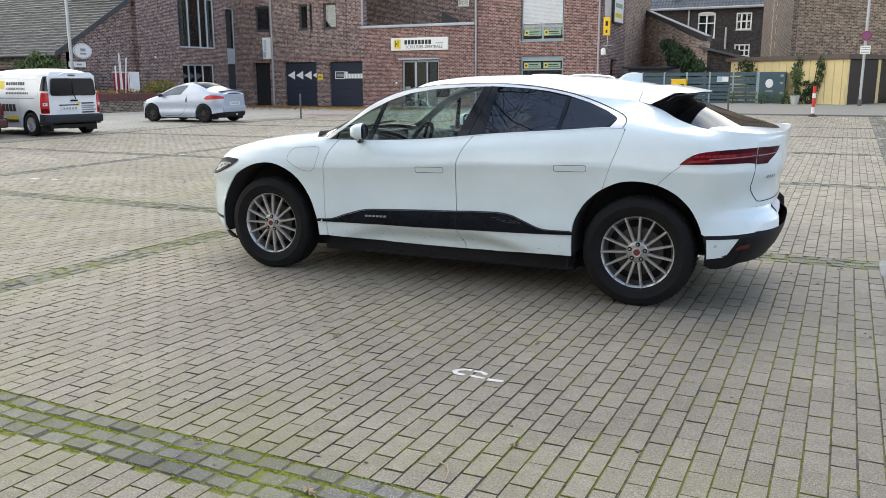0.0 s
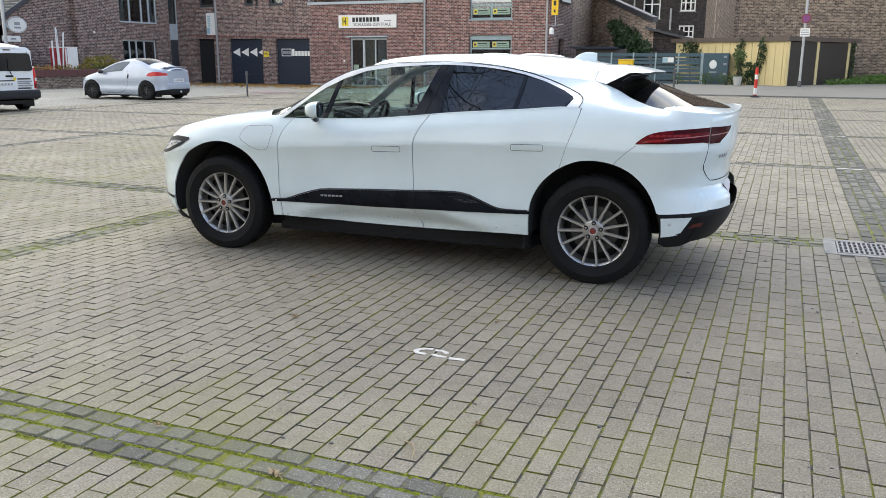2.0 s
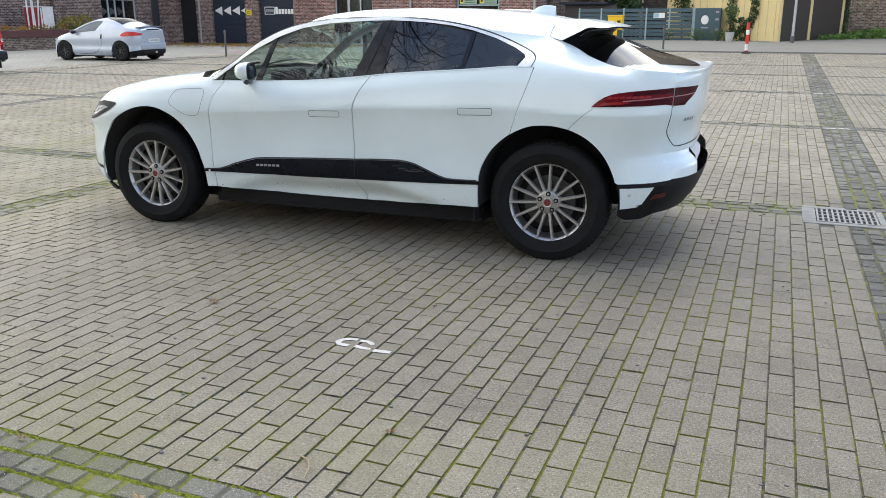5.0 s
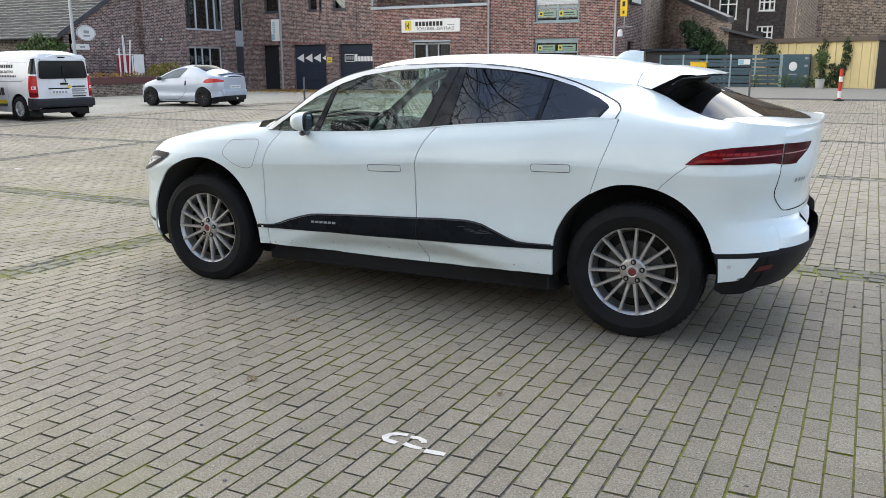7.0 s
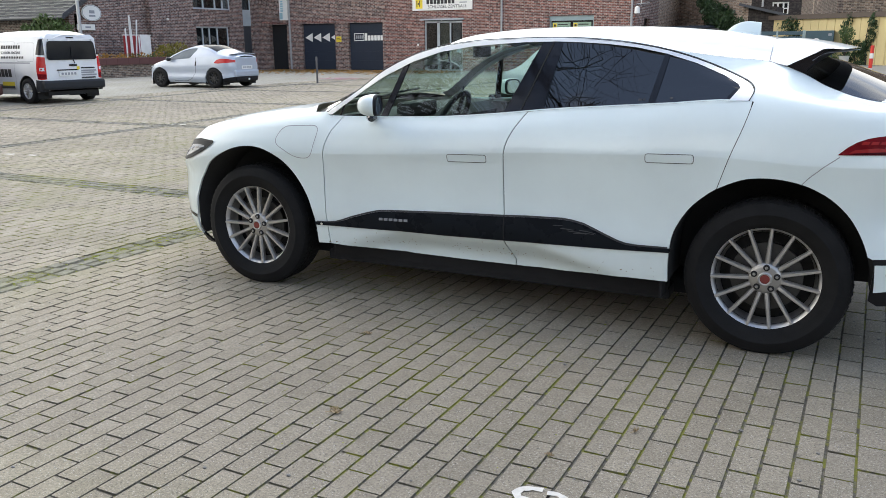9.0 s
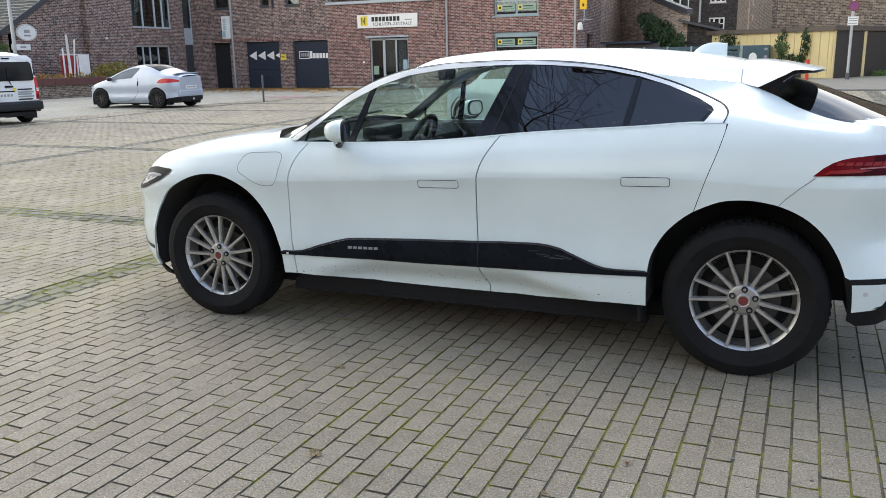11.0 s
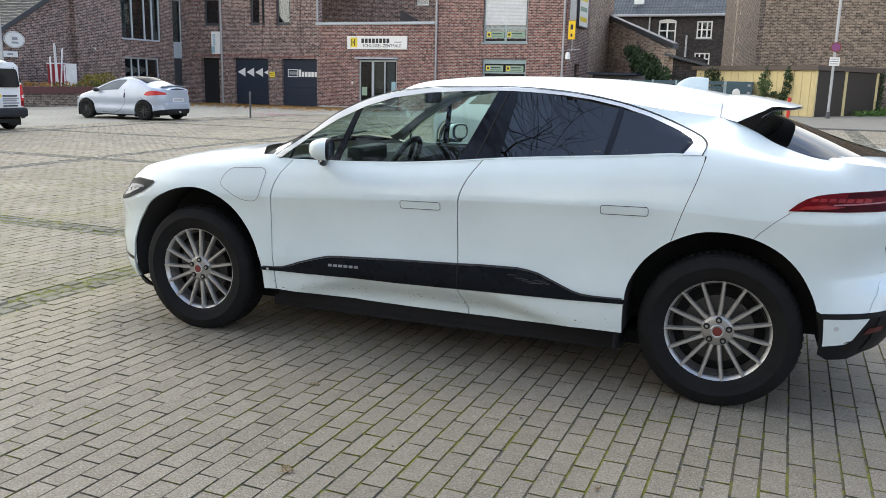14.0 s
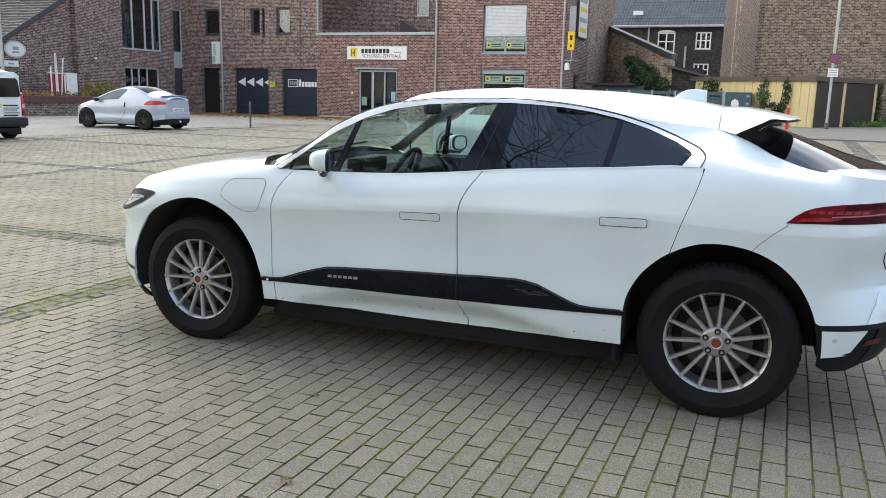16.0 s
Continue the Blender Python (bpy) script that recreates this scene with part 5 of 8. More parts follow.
part("roof", bm, M["fascia"], shed, "brown flat roof edge")
for s0, s1 in ((0.12, 2.25), (2.45, 4.9)):
    part("door", prism(bmesh.new(), [V * s0 - U * 0.03 + Vector((0, 0, -0.08)), V * s1 - U * 0.03 + Vector((0, 0, -0.08)), V * s1 - U * 0.03 + Vector((0, 0, 1.95)), V * s0 - U * 0.03 + Vector((0, 0, 1.95))], U * 0.05), M["brown_door"], shed, "dark brown up-and-over door")
for s0, s1 in ((0.0, 0.12), (2.25, 2.45), (4.9, 5.1)):
    part("door_post", prism(bmesh.new(), [V * s0 - U * 0.05 + Vector((0, 0, -0.1)), V * s1 - U * 0.05 + Vector((0, 0, -0.1)), V * s1 - U * 0.05 + Vector((0, 0, 1.98)), V * s0 - U * 0.05 + Vector((0, 0, 1.98))], U * 0.08), M["cladding"], shed)

# slatted fence, cabinet, post box
fence = thing("slatted_fence", pose(-6.55, 36.0, 0.36), "blue-grey horizontal slat fence between posts", "fence")
for k in range(6):
    x = k * 1.07
    part("post", a_box(x - 0.035, x + 0.035, 0.0, 0.07, -0.1, 1.52, 0.005), M["frame_teal"], fence)
    if k < 5:
        for j in range(8):
            z = 0.06 + j * 0.182
            part("slat", a_box(x + 0.037, x + 1.033, 0.015, 0.045, z, z + (0.16 if j % 2 else 0.12), 0.004), M["fence_blue"], fence)
shade = thing("dark_carport", pose(-7.6, 37.0, 0.36), "dark timber store behind the fence", "shed")
part("wall", a_box(0, 2.6, 0.4, 0.46, 0, 1.7), M["soot"], shade)
part("roof", a_box(-0.2, 2.2, 0.0, 2.0, 1.72, 1.82), M["navy"], shade)
cab = thing("parcel_cabinet", pose(-1.1, 35.9, 0.36), "dark blue-grey cabinet with a white round emblem", "cabinet")
part("body", a_box(0, 1.12, 0, 0.6, -0.05, 1.50, 0.02), M["fence_blue"], cab)
bm = revolve(bmesh.new(), [(0.0, -0.012), (0.15, -0.012), (0.17, -0.002)], 20)
ob = part("emblem", bm, M["sign_white"], cab, "white round emblem")
ob.location, ob.scale = (0.44, 0, 0.98), (1, 1, 1.2)
part("text_bar", a_box(0.28, 0.62, -0.008, -0.001, 0.60, 0.66), M["sign_grey"], cab)
for z in (0.5, 0.95, 1.28):
    part("slot", a_box(0.90, 1.04, -0.008, -0.001, z, z + 0.10), M["sign_grey"], cab)
part("post", a_box(-0.07, -0.01, 0.0, 0.08, -0.1, 1.52), M["frame_teal"], cab)
board2 = thing("fence_notice", pose(-3.0, 35.95, 1.42), "small blue and white notice on the fence", "sign")
part("board", a_box(0, 0.52, -0.03, -0.001, 0, 0.24), M["sign_white"], board2)
part("band", a_box(0.0, 0.24, -0.033, -0.03, 0.02, 0.22), M["sign_blue"], board2)
postbox = thing("post_box", pose(-4.3, 33.5, 0.17), "yellow post box on a stand", "post box")
part("box", a_box(-0.33, 0.33, -0.2, 0.2, 0.75, 1.34, 0.04), M["signal_yellow"], postbox)
part("label", a_box(-0.25, -0.02, -0.205, -0.2, 0.95, 1.14), M["sign_white"], postbox)
part("emblem", a_box(0.10, 0.24, -0.205, -0.2, 1.05, 1.16), M["sign_ink"], postbox)
part("lid", a_box(-0.35, 0.35, -0.22, 0.22, 1.33, 1.38, 0.015), M["signal_yellow"], postbox)
part("stand", a_box(-0.08, 0.08, -0.06, 0.06, -0.05, 0.76), M["signal_yellow"], postbox)

# posts on the lot
def lot_post(x, y, h, r, mat, label, bands=(), cap=True):
    t = thing("bollard", pose(x, y, ground_z(x, y)), label, "bollard")
    part("post", tube(bmesh.new(), [(0, 0, -0.05), (0, 0, h)], r, 14), M[mat], t)
    for z0, z1, m2 in bands:
        part("band", revolve(bmesh.new(), [(r + 0.002, z0), (r + 0.002, z1)], 16, 0, "Z"), M[m2], t, "white reflective band")
    if cap:
        part("cap", revolve(bmesh.new(), [(r * 1.15, h - 0.10), (r * 1.15, h), (r * 0.9, h + 0.03), (0.0, h + 0.04)], 14, 0, "Z"), M[mat], t)
    return t


lot_post(-16.07, 20.65, 0.90, 0.035, "post_grey", "grey steel bollard with a rounded cap")
lot_post(-1.3, 26.9, 0.88, 0.036, "post_grey", "grey steel bollard with a rounded cap by the kerb")
b = lot_post(1.63, 25.75, 1.02, 0.055, "post_red", "red plastic bollard with white bands", ((0.10, 0.32, "post_white"), (0.62, 0.78, "post_white")), False)
part("foot", revolve(bmesh.new(), [(0.17, -0.03), (0.16, 0.03), (0.07, 0.07), (0.0, 0.07)], 20, 0, "Z"), M["black"], b, "black rubber foot")
sp = thing("sign_post", pose(3.13, 33.9, 0.36), "grey steel post with a round no-parking sign", "street sign")
part("pole", tube(bmesh.new(), [(0, 0, -0.1), (0.0, 0, 7.5)], 0.058, 12), M["steel"], sp)
part("sleeve", tube(bmesh.new(), [(0, 0, -0.05), (0, 0, 0.32)], 0.085, 12), M["post_grey"], sp)
bm = revolve(bmesh.new(), [(0.0, -0.125), (0.20, -0.125), (0.20, -0.115), (0.0, -0.115)], 28)
ob = part("disc", bm, M["badge_red"], sp, "faded red rimmed disc")
ob.location = (0.02, 0, 2.92)
bm = revolve(bmesh.new(), [(0.0, -0.130), (0.155, -0.130), (0.155, -0.126)], 28)
part("disc_field", bm, mat_plain("sign_violet", (0.20, 0.05, 0.17), 0.5), sp, "violet-blue disc field").location = (0.02, 0, 2.92)
part("plate", a_box(-0.17, 0.21, -0.12, -0.11, 2.18, 2.52), M["sign_white"], sp)
for z in (2.24, 2.34, 2.43):
    part("text_bar", a_box(-0.14, 0.18, -0.123, -0.12, z, z + 0.035), M["sign_grey"], sp)
lp = thing("street_lamp", pose(-29.9, 22.02, 0.05), "tall grey street lamp post", "street lamp")
part("pole", tube(bmesh.new(), [(0, 0, 0), (0.0, 0, 9.0)], [0.085, 0.055], 12), M["steel"], lp)
part("head", a_box(-0.1, 0.6, -0.1, 0.1, 8.95, 9.1, 0.03), M["zinc"], lp)


# ---- the white car ----
suv = thing("electric_suv", pose(0, 0, 0, 0, 0, 1.8) @ pose(0, 0.92, 0), "white electric crossover car with dark sill trim, parked on block paving", "car")

CREASE = spline([(-2.4, 0.66), (-1.9, 0.78), (-1.5, 0.845), (-0.94, 0.854), (-0.5, 0.873), (-0.17, 0.891), (0.3, 0.92), (0.74, 0.933), (1.2, 0.945), (1.67, 0.925), (2.0, 0.93), (2.36, 0.95)])
BELT = spline([(-2.4, 0.765), (-2.1, 0.885), (-1.8, 0.965), (-1.5, 1.015), (-1.0, 1.060), (-0.7, 1.063), (-0.22, 1.078), (0.1, 1.103), (0.41, 1.135), (0.7, 1.157), (0.99, 1.177), (1.265, 1.198), (1.6, 1.195), (1.9, 1.17), (2.36, 1.135)])
RAIL = spline([(-2.4, 0.795), (-2.1, 0.915), (-1.8, 1.0), (-1.5, 1.042), (-1.1, 1.078), (-0.964, 1.09), (-0.839, 1.169), (-0.748, 1.238), (-0.628, 1.327), (-0.469, 1.404), (-0.306, 1.449), (-0.108, 1.476), (0.184, 1.489), (0.5, 1.486), (0.8, 1.458), (0.945, 1.433), (1.09, 1.41), (1.25, 1.39), (1.42, 1.37), (1.5, 1.345), (1.575, 1.31), (1.68, 1.256), (1.867, 1.204), (2.05, 1.19), (2.2, 1.175), (2.36, 1.15)])
CROWN = spline([(-2.4, 0.80), (-2.27, 0.855), (-2.12, 0.928), (-2.0, 0.972), (-1.83, 1.022), (-1.7, 1.05), (-1.45, 1.085), (-1.3, 1.10), (-1.2, 1.118), (-1.1, 1.165), (-0.95, 1.252), (-0.71, 1.365), (-0.42, 1.482), (-0.13, 1.532), (0.1, 1.55), (0.43, 1.556), (0.75, 1.55), (1.05, 1.53), (1.4, 1.482), (1.5, 1.455), (1.58, 1.405), (1.75, 1.355), (1.9, 1.30), (2.05, 1.245), (2.2, 1.20), (2.36, 1.16)])
LEAN_IN = spline([(-2.4, 0.10), (-2.0, 0.15), (-1.5, 0.20), (-1.1, 0.15), (-0.964, 0.105), (-0.75, 0.18), (-0.47, 0.255), (-0.1, 0.285), (0.5, 0.275), (0.945, 0.245), (1.25, 0.28), (1.42, 0.33), (1.575, 0.35), (1.7, 0.29), (1.87, 0.19), (2.05, 0.08), (2.36, 0.07)])


def suv_width(x):
    if x < -1.5:
        return 0.952 * max(0.0, 1 - ((-1.5 - x) / 0.865) ** 2.9) ** (1 / 2.9)
    if x > 1.75:
        return 0.952 * max(0.0, 1 - ((x - 1.75) / 0.605) ** 3.0) ** (1 / 3.0)
    return 0.952


def suv_knots(x):
    zc, zb, zr = CREASE(x), BELT(x), RAIL(x)
    kink = 0.115 * min(1.0, max(0.0, (x + 0.80) / 0.34)) * min(1.0, max(0.0, (0.80 - x) / 0.44))
    under = 0.85 * kink
    dr, db = LEAN_IN(x), 0.088 if -1.0 < x < 1.9 else (0.088 - 0.03 * smooth01((x - 1.9) / 0.3) if x > 0 else 0.085)
    db = min(db, dr * 0.8)
    zb = min(zb, zr - 0.018)
    zc = min(zc, zb - 0.08)
    bulge = 0.012 * (math.exp(-(((x + 1.46) / 0.5) ** 2)) + math.exp(-(((x - 1.5) / 0.55) ** 2)))
    tuck = 0.03 * smooth01((x - 1.75) / 0.3)
    return [(0.10, 0.16), (0.22, 0.07), (0.315, 0.010 + under), (0.332 + kink, 0.006), (0.465, 0.001), (0.50, 0.0), (0.58, 0.012 - bulge * 0.5 + 0.3 * tuck), (0.70, 0.020 - bulge + tuck), (zc - 0.05, 0.0115 - bulge * 0.6), (zc, 0.0, "crease"), (zc + 0.05, 0.010), (zc + 0.6 * (zb - zc), 0.036), (zb, db), (zr, dr), (zr + 0.3, dr + 0.2)]


def suv_shift(x, z):
    nose = spline([(0.1, 0.16), (0.25, 0.10), (0.36, 0.02), (0.55, 0.0), (0.72, 0.0), (0.82, 0.04), (1.0, 0.10)])(z) if x < -1.95 else 0
    tail = spline([(0.2, -0.13), (0.33, -0.07), (0.42, -0.01), (0.55, 0.03), (0.62, 0.025), (0.68, -0.03), (0.78, -0.035), (0.95, 0.0), (1.10, 0.005), (1.18, 0.015), (1.3, 0.0)])(z) if x > 1.85 else 0
    return nose * smooth01((-1.95 - x) / 0.35) + tail * smooth01((x - 1.85) / 0.45)


body = Shell(suv_width, suv_knots, suv_shift, CREASE)
FRONT_ARCH = [(-1.975, 0.27), (-1.985, 0.33), (-1.985, 0.40), (-1.972, 0.50), (-1.945, 0.58), (-1.905, 0.65), (-1.812, 0.757), (-1.695, 0.824), (-1.593, 0.861), (-1.483, 0.875), (-1.375, 0.862), (-1.27, 0.818), (-1.187, 0.755), (-1.108, 0.657), (-1.05, 0.55), (-1.013, 0.44), (-1.0, 0.318)]
REAR_ARCH = [(1.05, 0.318), (1.048, 0.40), (1.05, 0.473), (1.066, 0.572), (1.119, 0.673), (1.181, 0.741), (1.251, 0.794), (1.36, 0.844), (1.456, 0.858), (1.546, 0.853), (1.642, 0.830), (1.742, 0.779), (1.825, 0.70), (1.884, 0.602), (1.917, 0.509), (1.941, 0.405), (1.945, 0.33)]
GLASS_TOP = [(-0.925, 1.072), (-0.832, 1.144), (-0.742, 1.214), (-0.618, 1.293), (-0.461, 1.37), (-0.299, 1.422), (-0.103, 1.452), (0.028, 1.461), (0.188, 1.47), (0.36, 1.473), (0.499, 1.468), (0.651, 1.458), (0.8, 1.44), (0.947, 1.41), (1.092, 1.366), (1.235, 1.307), (1.297, 1.272), (1.309, 1.255), (1.267, 1.199)]
CHROME_OUT = [(-0.964, 1.080), (-0.839, 1.167), (-0.748, 1.236), (-0.628, 1.325), (-0.469, 1.402), (-0.306, 1.447), (-0.108, 1.474), (0.023, 1.482), (0.184, 1.487), (0.357, 1.488), (0.5, 1.484), (0.65, 1.473), (0.8, 1.454), (0.945, 1.426), (1.09, 1.384), (1.232, 1.330), (1.33, 1.285), (1.362, 1.258), (1.367, 1.236), (1.353, 1.2)]
DOOR_1 = [(-0.844, 1.064), (-0.901, 0.988), (-0.939, 0.889), (-0.949, 0.743), (-0.945, 0.579), (-0.929, 0.438), (-0.916, 0.322)]
DOOR_2 = [(0.281, 1.121), (0.247, 1.073), (0.204, 0.998), (0.179, 0.908), (0.177, 0.745), (0.185, 0.573), (0.189, 0.442), (0.204, 0.367), (0.221, 0.321)]
DOOR_3 = [(1.376, 1.196), (1.347, 1.088), (1.295, 0.938), (1.251, 0.794)]


def eased(line, n=4):
    """A line rounded between its points."""
    out = []
    for i in range(len(line) - 1):
        p0, p1, p2, p3 = (Vector(line[min(max(k, 0), len(line) - 1)]) for k in (i - 1, i, i + 1, i + 2))
        for j in range(n):
            t = j / n
            q = 0.5 * (2 * p1 + (p2 - p0) * t + (2 * p0 - 5 * p1 + 4 * p2 - p3) * t * t + (3 * p1 - p0 - 3 * p2 + p3) * t ** 3)
            out.append((q.x, q.y))
    return out + [tuple(line[-1])]


FRONT_ARCH, REAR_ARCH, CHROME_OUT = eased(FRONT_ARCH), eased(REAR_ARCH), eased(CHROME_OUT)
DOOR_1, DOOR_2, DOOR_3 = eased(DOOR_1, 3), eased(DOOR_2, 3), eased(DOOR_3, 3)


def over(line, dx, dz=0.0):
    return [(x + dx, z + dz) for x, z in line]


def belt_line(x0, x1, n=12, lift=0.0):
    return [(x0 + (x1 - x0) * i / n, BELT(x0 + (x1 - x0) * i / n) + lift) for i in range(n + 1)]


GAP = 0.003
# one even, gently bowed sheet that the side panes are cut from
sheet = [(x, z, body.flank(x, z)) for x in np.linspace(-0.85, 1.28, 40) for z in np.linspace(BELT(x) + 0.01, max(BELT(x) + 0.03, float(np.interp(x, [p[0] for p in GLASS_TOP[:18]], [p[1] for p in GLASS_TOP[:18]]))), 8)]
terms = lambda x, z: [1.0, x, z, x * x, x * z, z * z, x * x * z, x * x * x, x * z * z]
sheet_fit = np.linalg.lstsq(np.array([terms(x, z) for x, z, _ in sheet]), np.array([w for _, _, w in sheet]), rcond=None)[0]


def glass_at(x, z, side):
    return Vector((x, side * (min(float(np.dot(terms(x, z), sheet_fit)), body.flank(x, z) + 0.006) - 0.006), z))


rear_up = [(1.353 + 0.006, 1.2), (1.373, 1.236), (1.369, 1.260), (1.355, 1.277), (1.335, 1.291), (1.29, 1.312), (1.235, 1.336), (1.16, 1.365), (1.092, 1.390), (1.0, 1.417), (0.955, 1.4285)]
rail_back = [(x, RAIL(x) - 0.001) for x in np.linspace(0.955, 2.198, 38)]
front_wing = [(x, RAIL(x) - 0.001) for x in np.linspace(-2.325, -0.975, 30)] + [(-0.93, BELT(-0.93))] + over(DOOR_1, -GAP) + [(-1.0, 0.318)] + FRONT_ARCH[::-1][1:] + [(-2.1, 0.275), (-2.325, 0.30)]
front_door = over(DOOR_1, GAP)[::-1] + belt_line(-0.84, 0.278)[1:-1] + over(DOOR_2, -GAP) + [(0.219, 0.290), (-0.1, 0.290), (-0.4, 0.293), (-0.6, 0.304), (-0.8, 0.318)]
rear_door = over(DOOR_2, GAP)[::-1] + belt_line(0.285, 1.37)[1:] + over(DOOR_3, -0.6 * GAP)[1:] + [p for p in REAR_ARCH if p[0] < 1.25][::-1] + [(0.85, 0.318), (0.7, 0.310), (0.5, 0.296), (0.3, 0.290), (0.227, 0.290)]
quarter = over(DOOR_3, 0.6 * GAP)[::-1] + rear_up + rail_back[1:] + [(2.198, 0.545), (2.1, 0.532), (1.93, 0.523)] + [p for p in REAR_ARCH if p[0] > 1.25 and p[1] > 0.53][::-1]
for side in (-1, 1):
    part("front_wing", body.panel(front_wing, side=side, lip=0.014), M["white"], suv)
    part("front_door", body.panel(front_door, side=side), M["white"], suv)
    part("rear_door", body.panel(rear_door, side=side), M["white"], suv)
    part("quarter_panel", body.panel(quarter, side=side, lip=0.014), M["white"], suv)
    # dark backing behind the shut lines
    part("door_seal", body.ribbon(DOOR_1, 0.03, -0.012, side), M["liner"], suv)
    part("door_seal", body.ribbon(DOOR_2, 0.03, -0.012, side), M["liner"], suv)
    part("door_seal", body.ribbon(DOOR_3, 0.03, -0.012, side), M["liner"], suv)
    # sill: dark moulding, rubber edge and black underside
    part("sill_trim", body.panel([(-1.016, 0.428), (-0.87, 0.432), (-0.5, 0.437), (-0.164, 0.438), (0.189, 0.445), (0.474, 0.451), (0.769, 0.457), (1.055, 0.467), (1.06, 0.489), (0.95, 0.487), (0.881, 0.486), (0.84, 0.488), (0.795, 0.500), (0.707, 0.534), (0.62, 0.568), (0.56, 0.580), (0.504, 0.585), (0.316, 0.581), (0.185, 0.574), (-0.165, 0.562), (-0.508, 0.546), (-0.58, 0.540), (-0.651, 0.523), (-0.761, 0.490), (-0.82, 0.468), (-0.88, 0.453), (-1.016, 0.447)], step=0.025, off=0.006, side=side, lip=0.01), M["trim"], suv, "dark grey scuffed sill trim")
    part("sill_edge", body.ribbon([(-1.0, 0.449), (-0.93, 0.451), (-0.87, 0.458), (-0.82, 0.474), (-0.761, 0.496), (-0.651, 0.529), (-0.58, 0.546), (-0.508, 0.552), (-0.165, 0.568), (0.185, 0.580), (0.316, 0.587), (0.504, 0.591), (0.56, 0.586), (0.62, 0.574), (0.707, 0.540), (0.795, 0.506), (0.84, 0.494), (0.9, 0.490), (0.98, 0.491), (1.045, 0.492)], 0.009, 0.006, side), M["grey_plastic"], suv)
    part("sill_trim_gap", body.ribbon([(0.186, 0.576), (0.189, 0.445)], 0.006, 0.0075, side), M["liner"], suv)
    if side < 0:
        for sx, sz, sl, sd in ((0.50, 0.541, 0.07, -0.004), (0.54, 0.531, 0.10, -0.008), (0.57, 0.522, 0.06, 0.004), (0.60, 0.540, 0.09, -0.012), (0.63, 0.527, 0.05, -0.002), (0.46, 0.553, 0.05, 0.002)):
            part("trim_scuff", body.ribbon([(sx, sz), (sx + sl * 0.5, sz + sd * 0.3), (sx + sl, sz + sd)], 0.0035, 0.0075, side), M["grey_plastic"], suv, "pale scuff on the sill trim")
    part("rocker", a_box(-1.0, 1.03, side * 0.72, side * 0.80, 0.205, 0.36, 0.02), M["dark"], suv)
    bm = body.panel([(-1.90, 0.20), (-1.975, 0.272), (-2.1, 0.277), (-2.325, 0.302), (-2.325, 0.27), (-2.1, 0.24), (-2.0, 0.205)], step=0.03, off=-0.008, side=side)
    part("front_lip", bm, M["black"], suv)
    part("bumper_line", body.ribbon([(-1.99, 0.388), (-2.08, 0.396), (-2.2, 0.41), (-2.3, 0.42)], 0.022, 0.003, side), M["gloss_black"], suv)
    # window surround and panes
    part("window_surround", body.panel(CHROME_OUT + GLASS_TOP[::-1], step=0.018, off=0.004, side=side, lip=0.008), M["chrome"], suv, "satin bright window surround")
    part("surround_seal", body.ribbon([(x, z + 0.006) for x, z in CHROME_OUT[:-17]] + [(x + 0.005, z + 0.003) for x, z in CHROME_OUT[-16:]], 0.0045, 0.003, side, 0.015), M["grey_plastic"], suv)
    part("belt_strip", body.ribbon(belt_line(-0.93, 1.3, 30, 0.004), 0.006, 0.005, side), M["white"], suv)
    lower = belt_line(-0.92, 1.267, 40, 0.002)

    def between(x_top, x_bot):
        """The window band's outline between two slanted posts, each given by its x at the top and at the belt."""
        (a, b), (c, d) = x_top, x_bot
        top = [(x, z) for x, z in GLASS_TOP[:-1] if a < x < b]
        tz = lambda x: float(np.interp(x, [p[0] for p in GLASS_TOP[:18]], [p[1] for p in GLASS_TOP[:18]]))
        bot = [(x, z) for x, z in lower if c < x < d]
        return [(a, tz(a))] + top + [(b, tz(b)), (d, BELT(d) + 0.002)] + bot[::-1] + [(c, BELT(c) + 0.002)]

    def pane_grid(x_top, x_bot, nu=26, nv=12):
        """A side pane as an even mesh between the belt and the window's upper edge."""
        tz = lambda x: float(np.interp(x, [p[0] for p in GLASS_TOP[:18]], [p[1] for p in GLASS_TOP[:18]]))
        rows = []
        for i in range(nu + 1):
            xt, xb = x_top[0] + (x_top[1] - x_top[0]) * i / nu, x_bot[0] + (x_bot[1] - x_bot[0]) * i / nu
            zt, zb = tz(xt), BELT(xb) + 0.002
            rows.append([glass_at(xb + (xt - xb) * j / nv, zb + (zt - zb) * j / nv, side) for j in range(nv + 1)])
        return loft(rows, side < 0)

    panes = (("front_quarter_window", (-0.92, -0.517), (-0.90, -0.603), "glass"), ("front_door_window", (-0.483, 0.298), (-0.559, 0.141), "glass"), ("rear_door_window", (0.407, 0.939), (0.361, 0.893), "tint"), ("rear_quarter_window", (0.962, 1.306), (0.926, 1.267), "tint"))
    for name, x_top, x_bot, glass in panes:
        ob = part(name, pane_grid(x_top, x_bot), M[glass], suv, "clear side glass" if glass == "glass" else "dark tinted side glass")
    for name, outline in (("quarter_post", between((-0.517, -0.483), (-0.603, -0.559))), ("centre_post", between((0.298, 0.407), (0.141, 0.361))), ("rear_post", between((0.939, 0.962), (0.893, 0.926)))):
        part(name, body.panel(outline, step=0.03, off=0.0, side=side, lip=0.012), M["gloss_black"], suv)
    part("pane_seal", body.ribbon([(1.235, 1.300), (1.297, 1.268), (1.309, 1.252), (1.27, 1.202)], 0.035, -0.004, side), M["gloss_black"], suv)
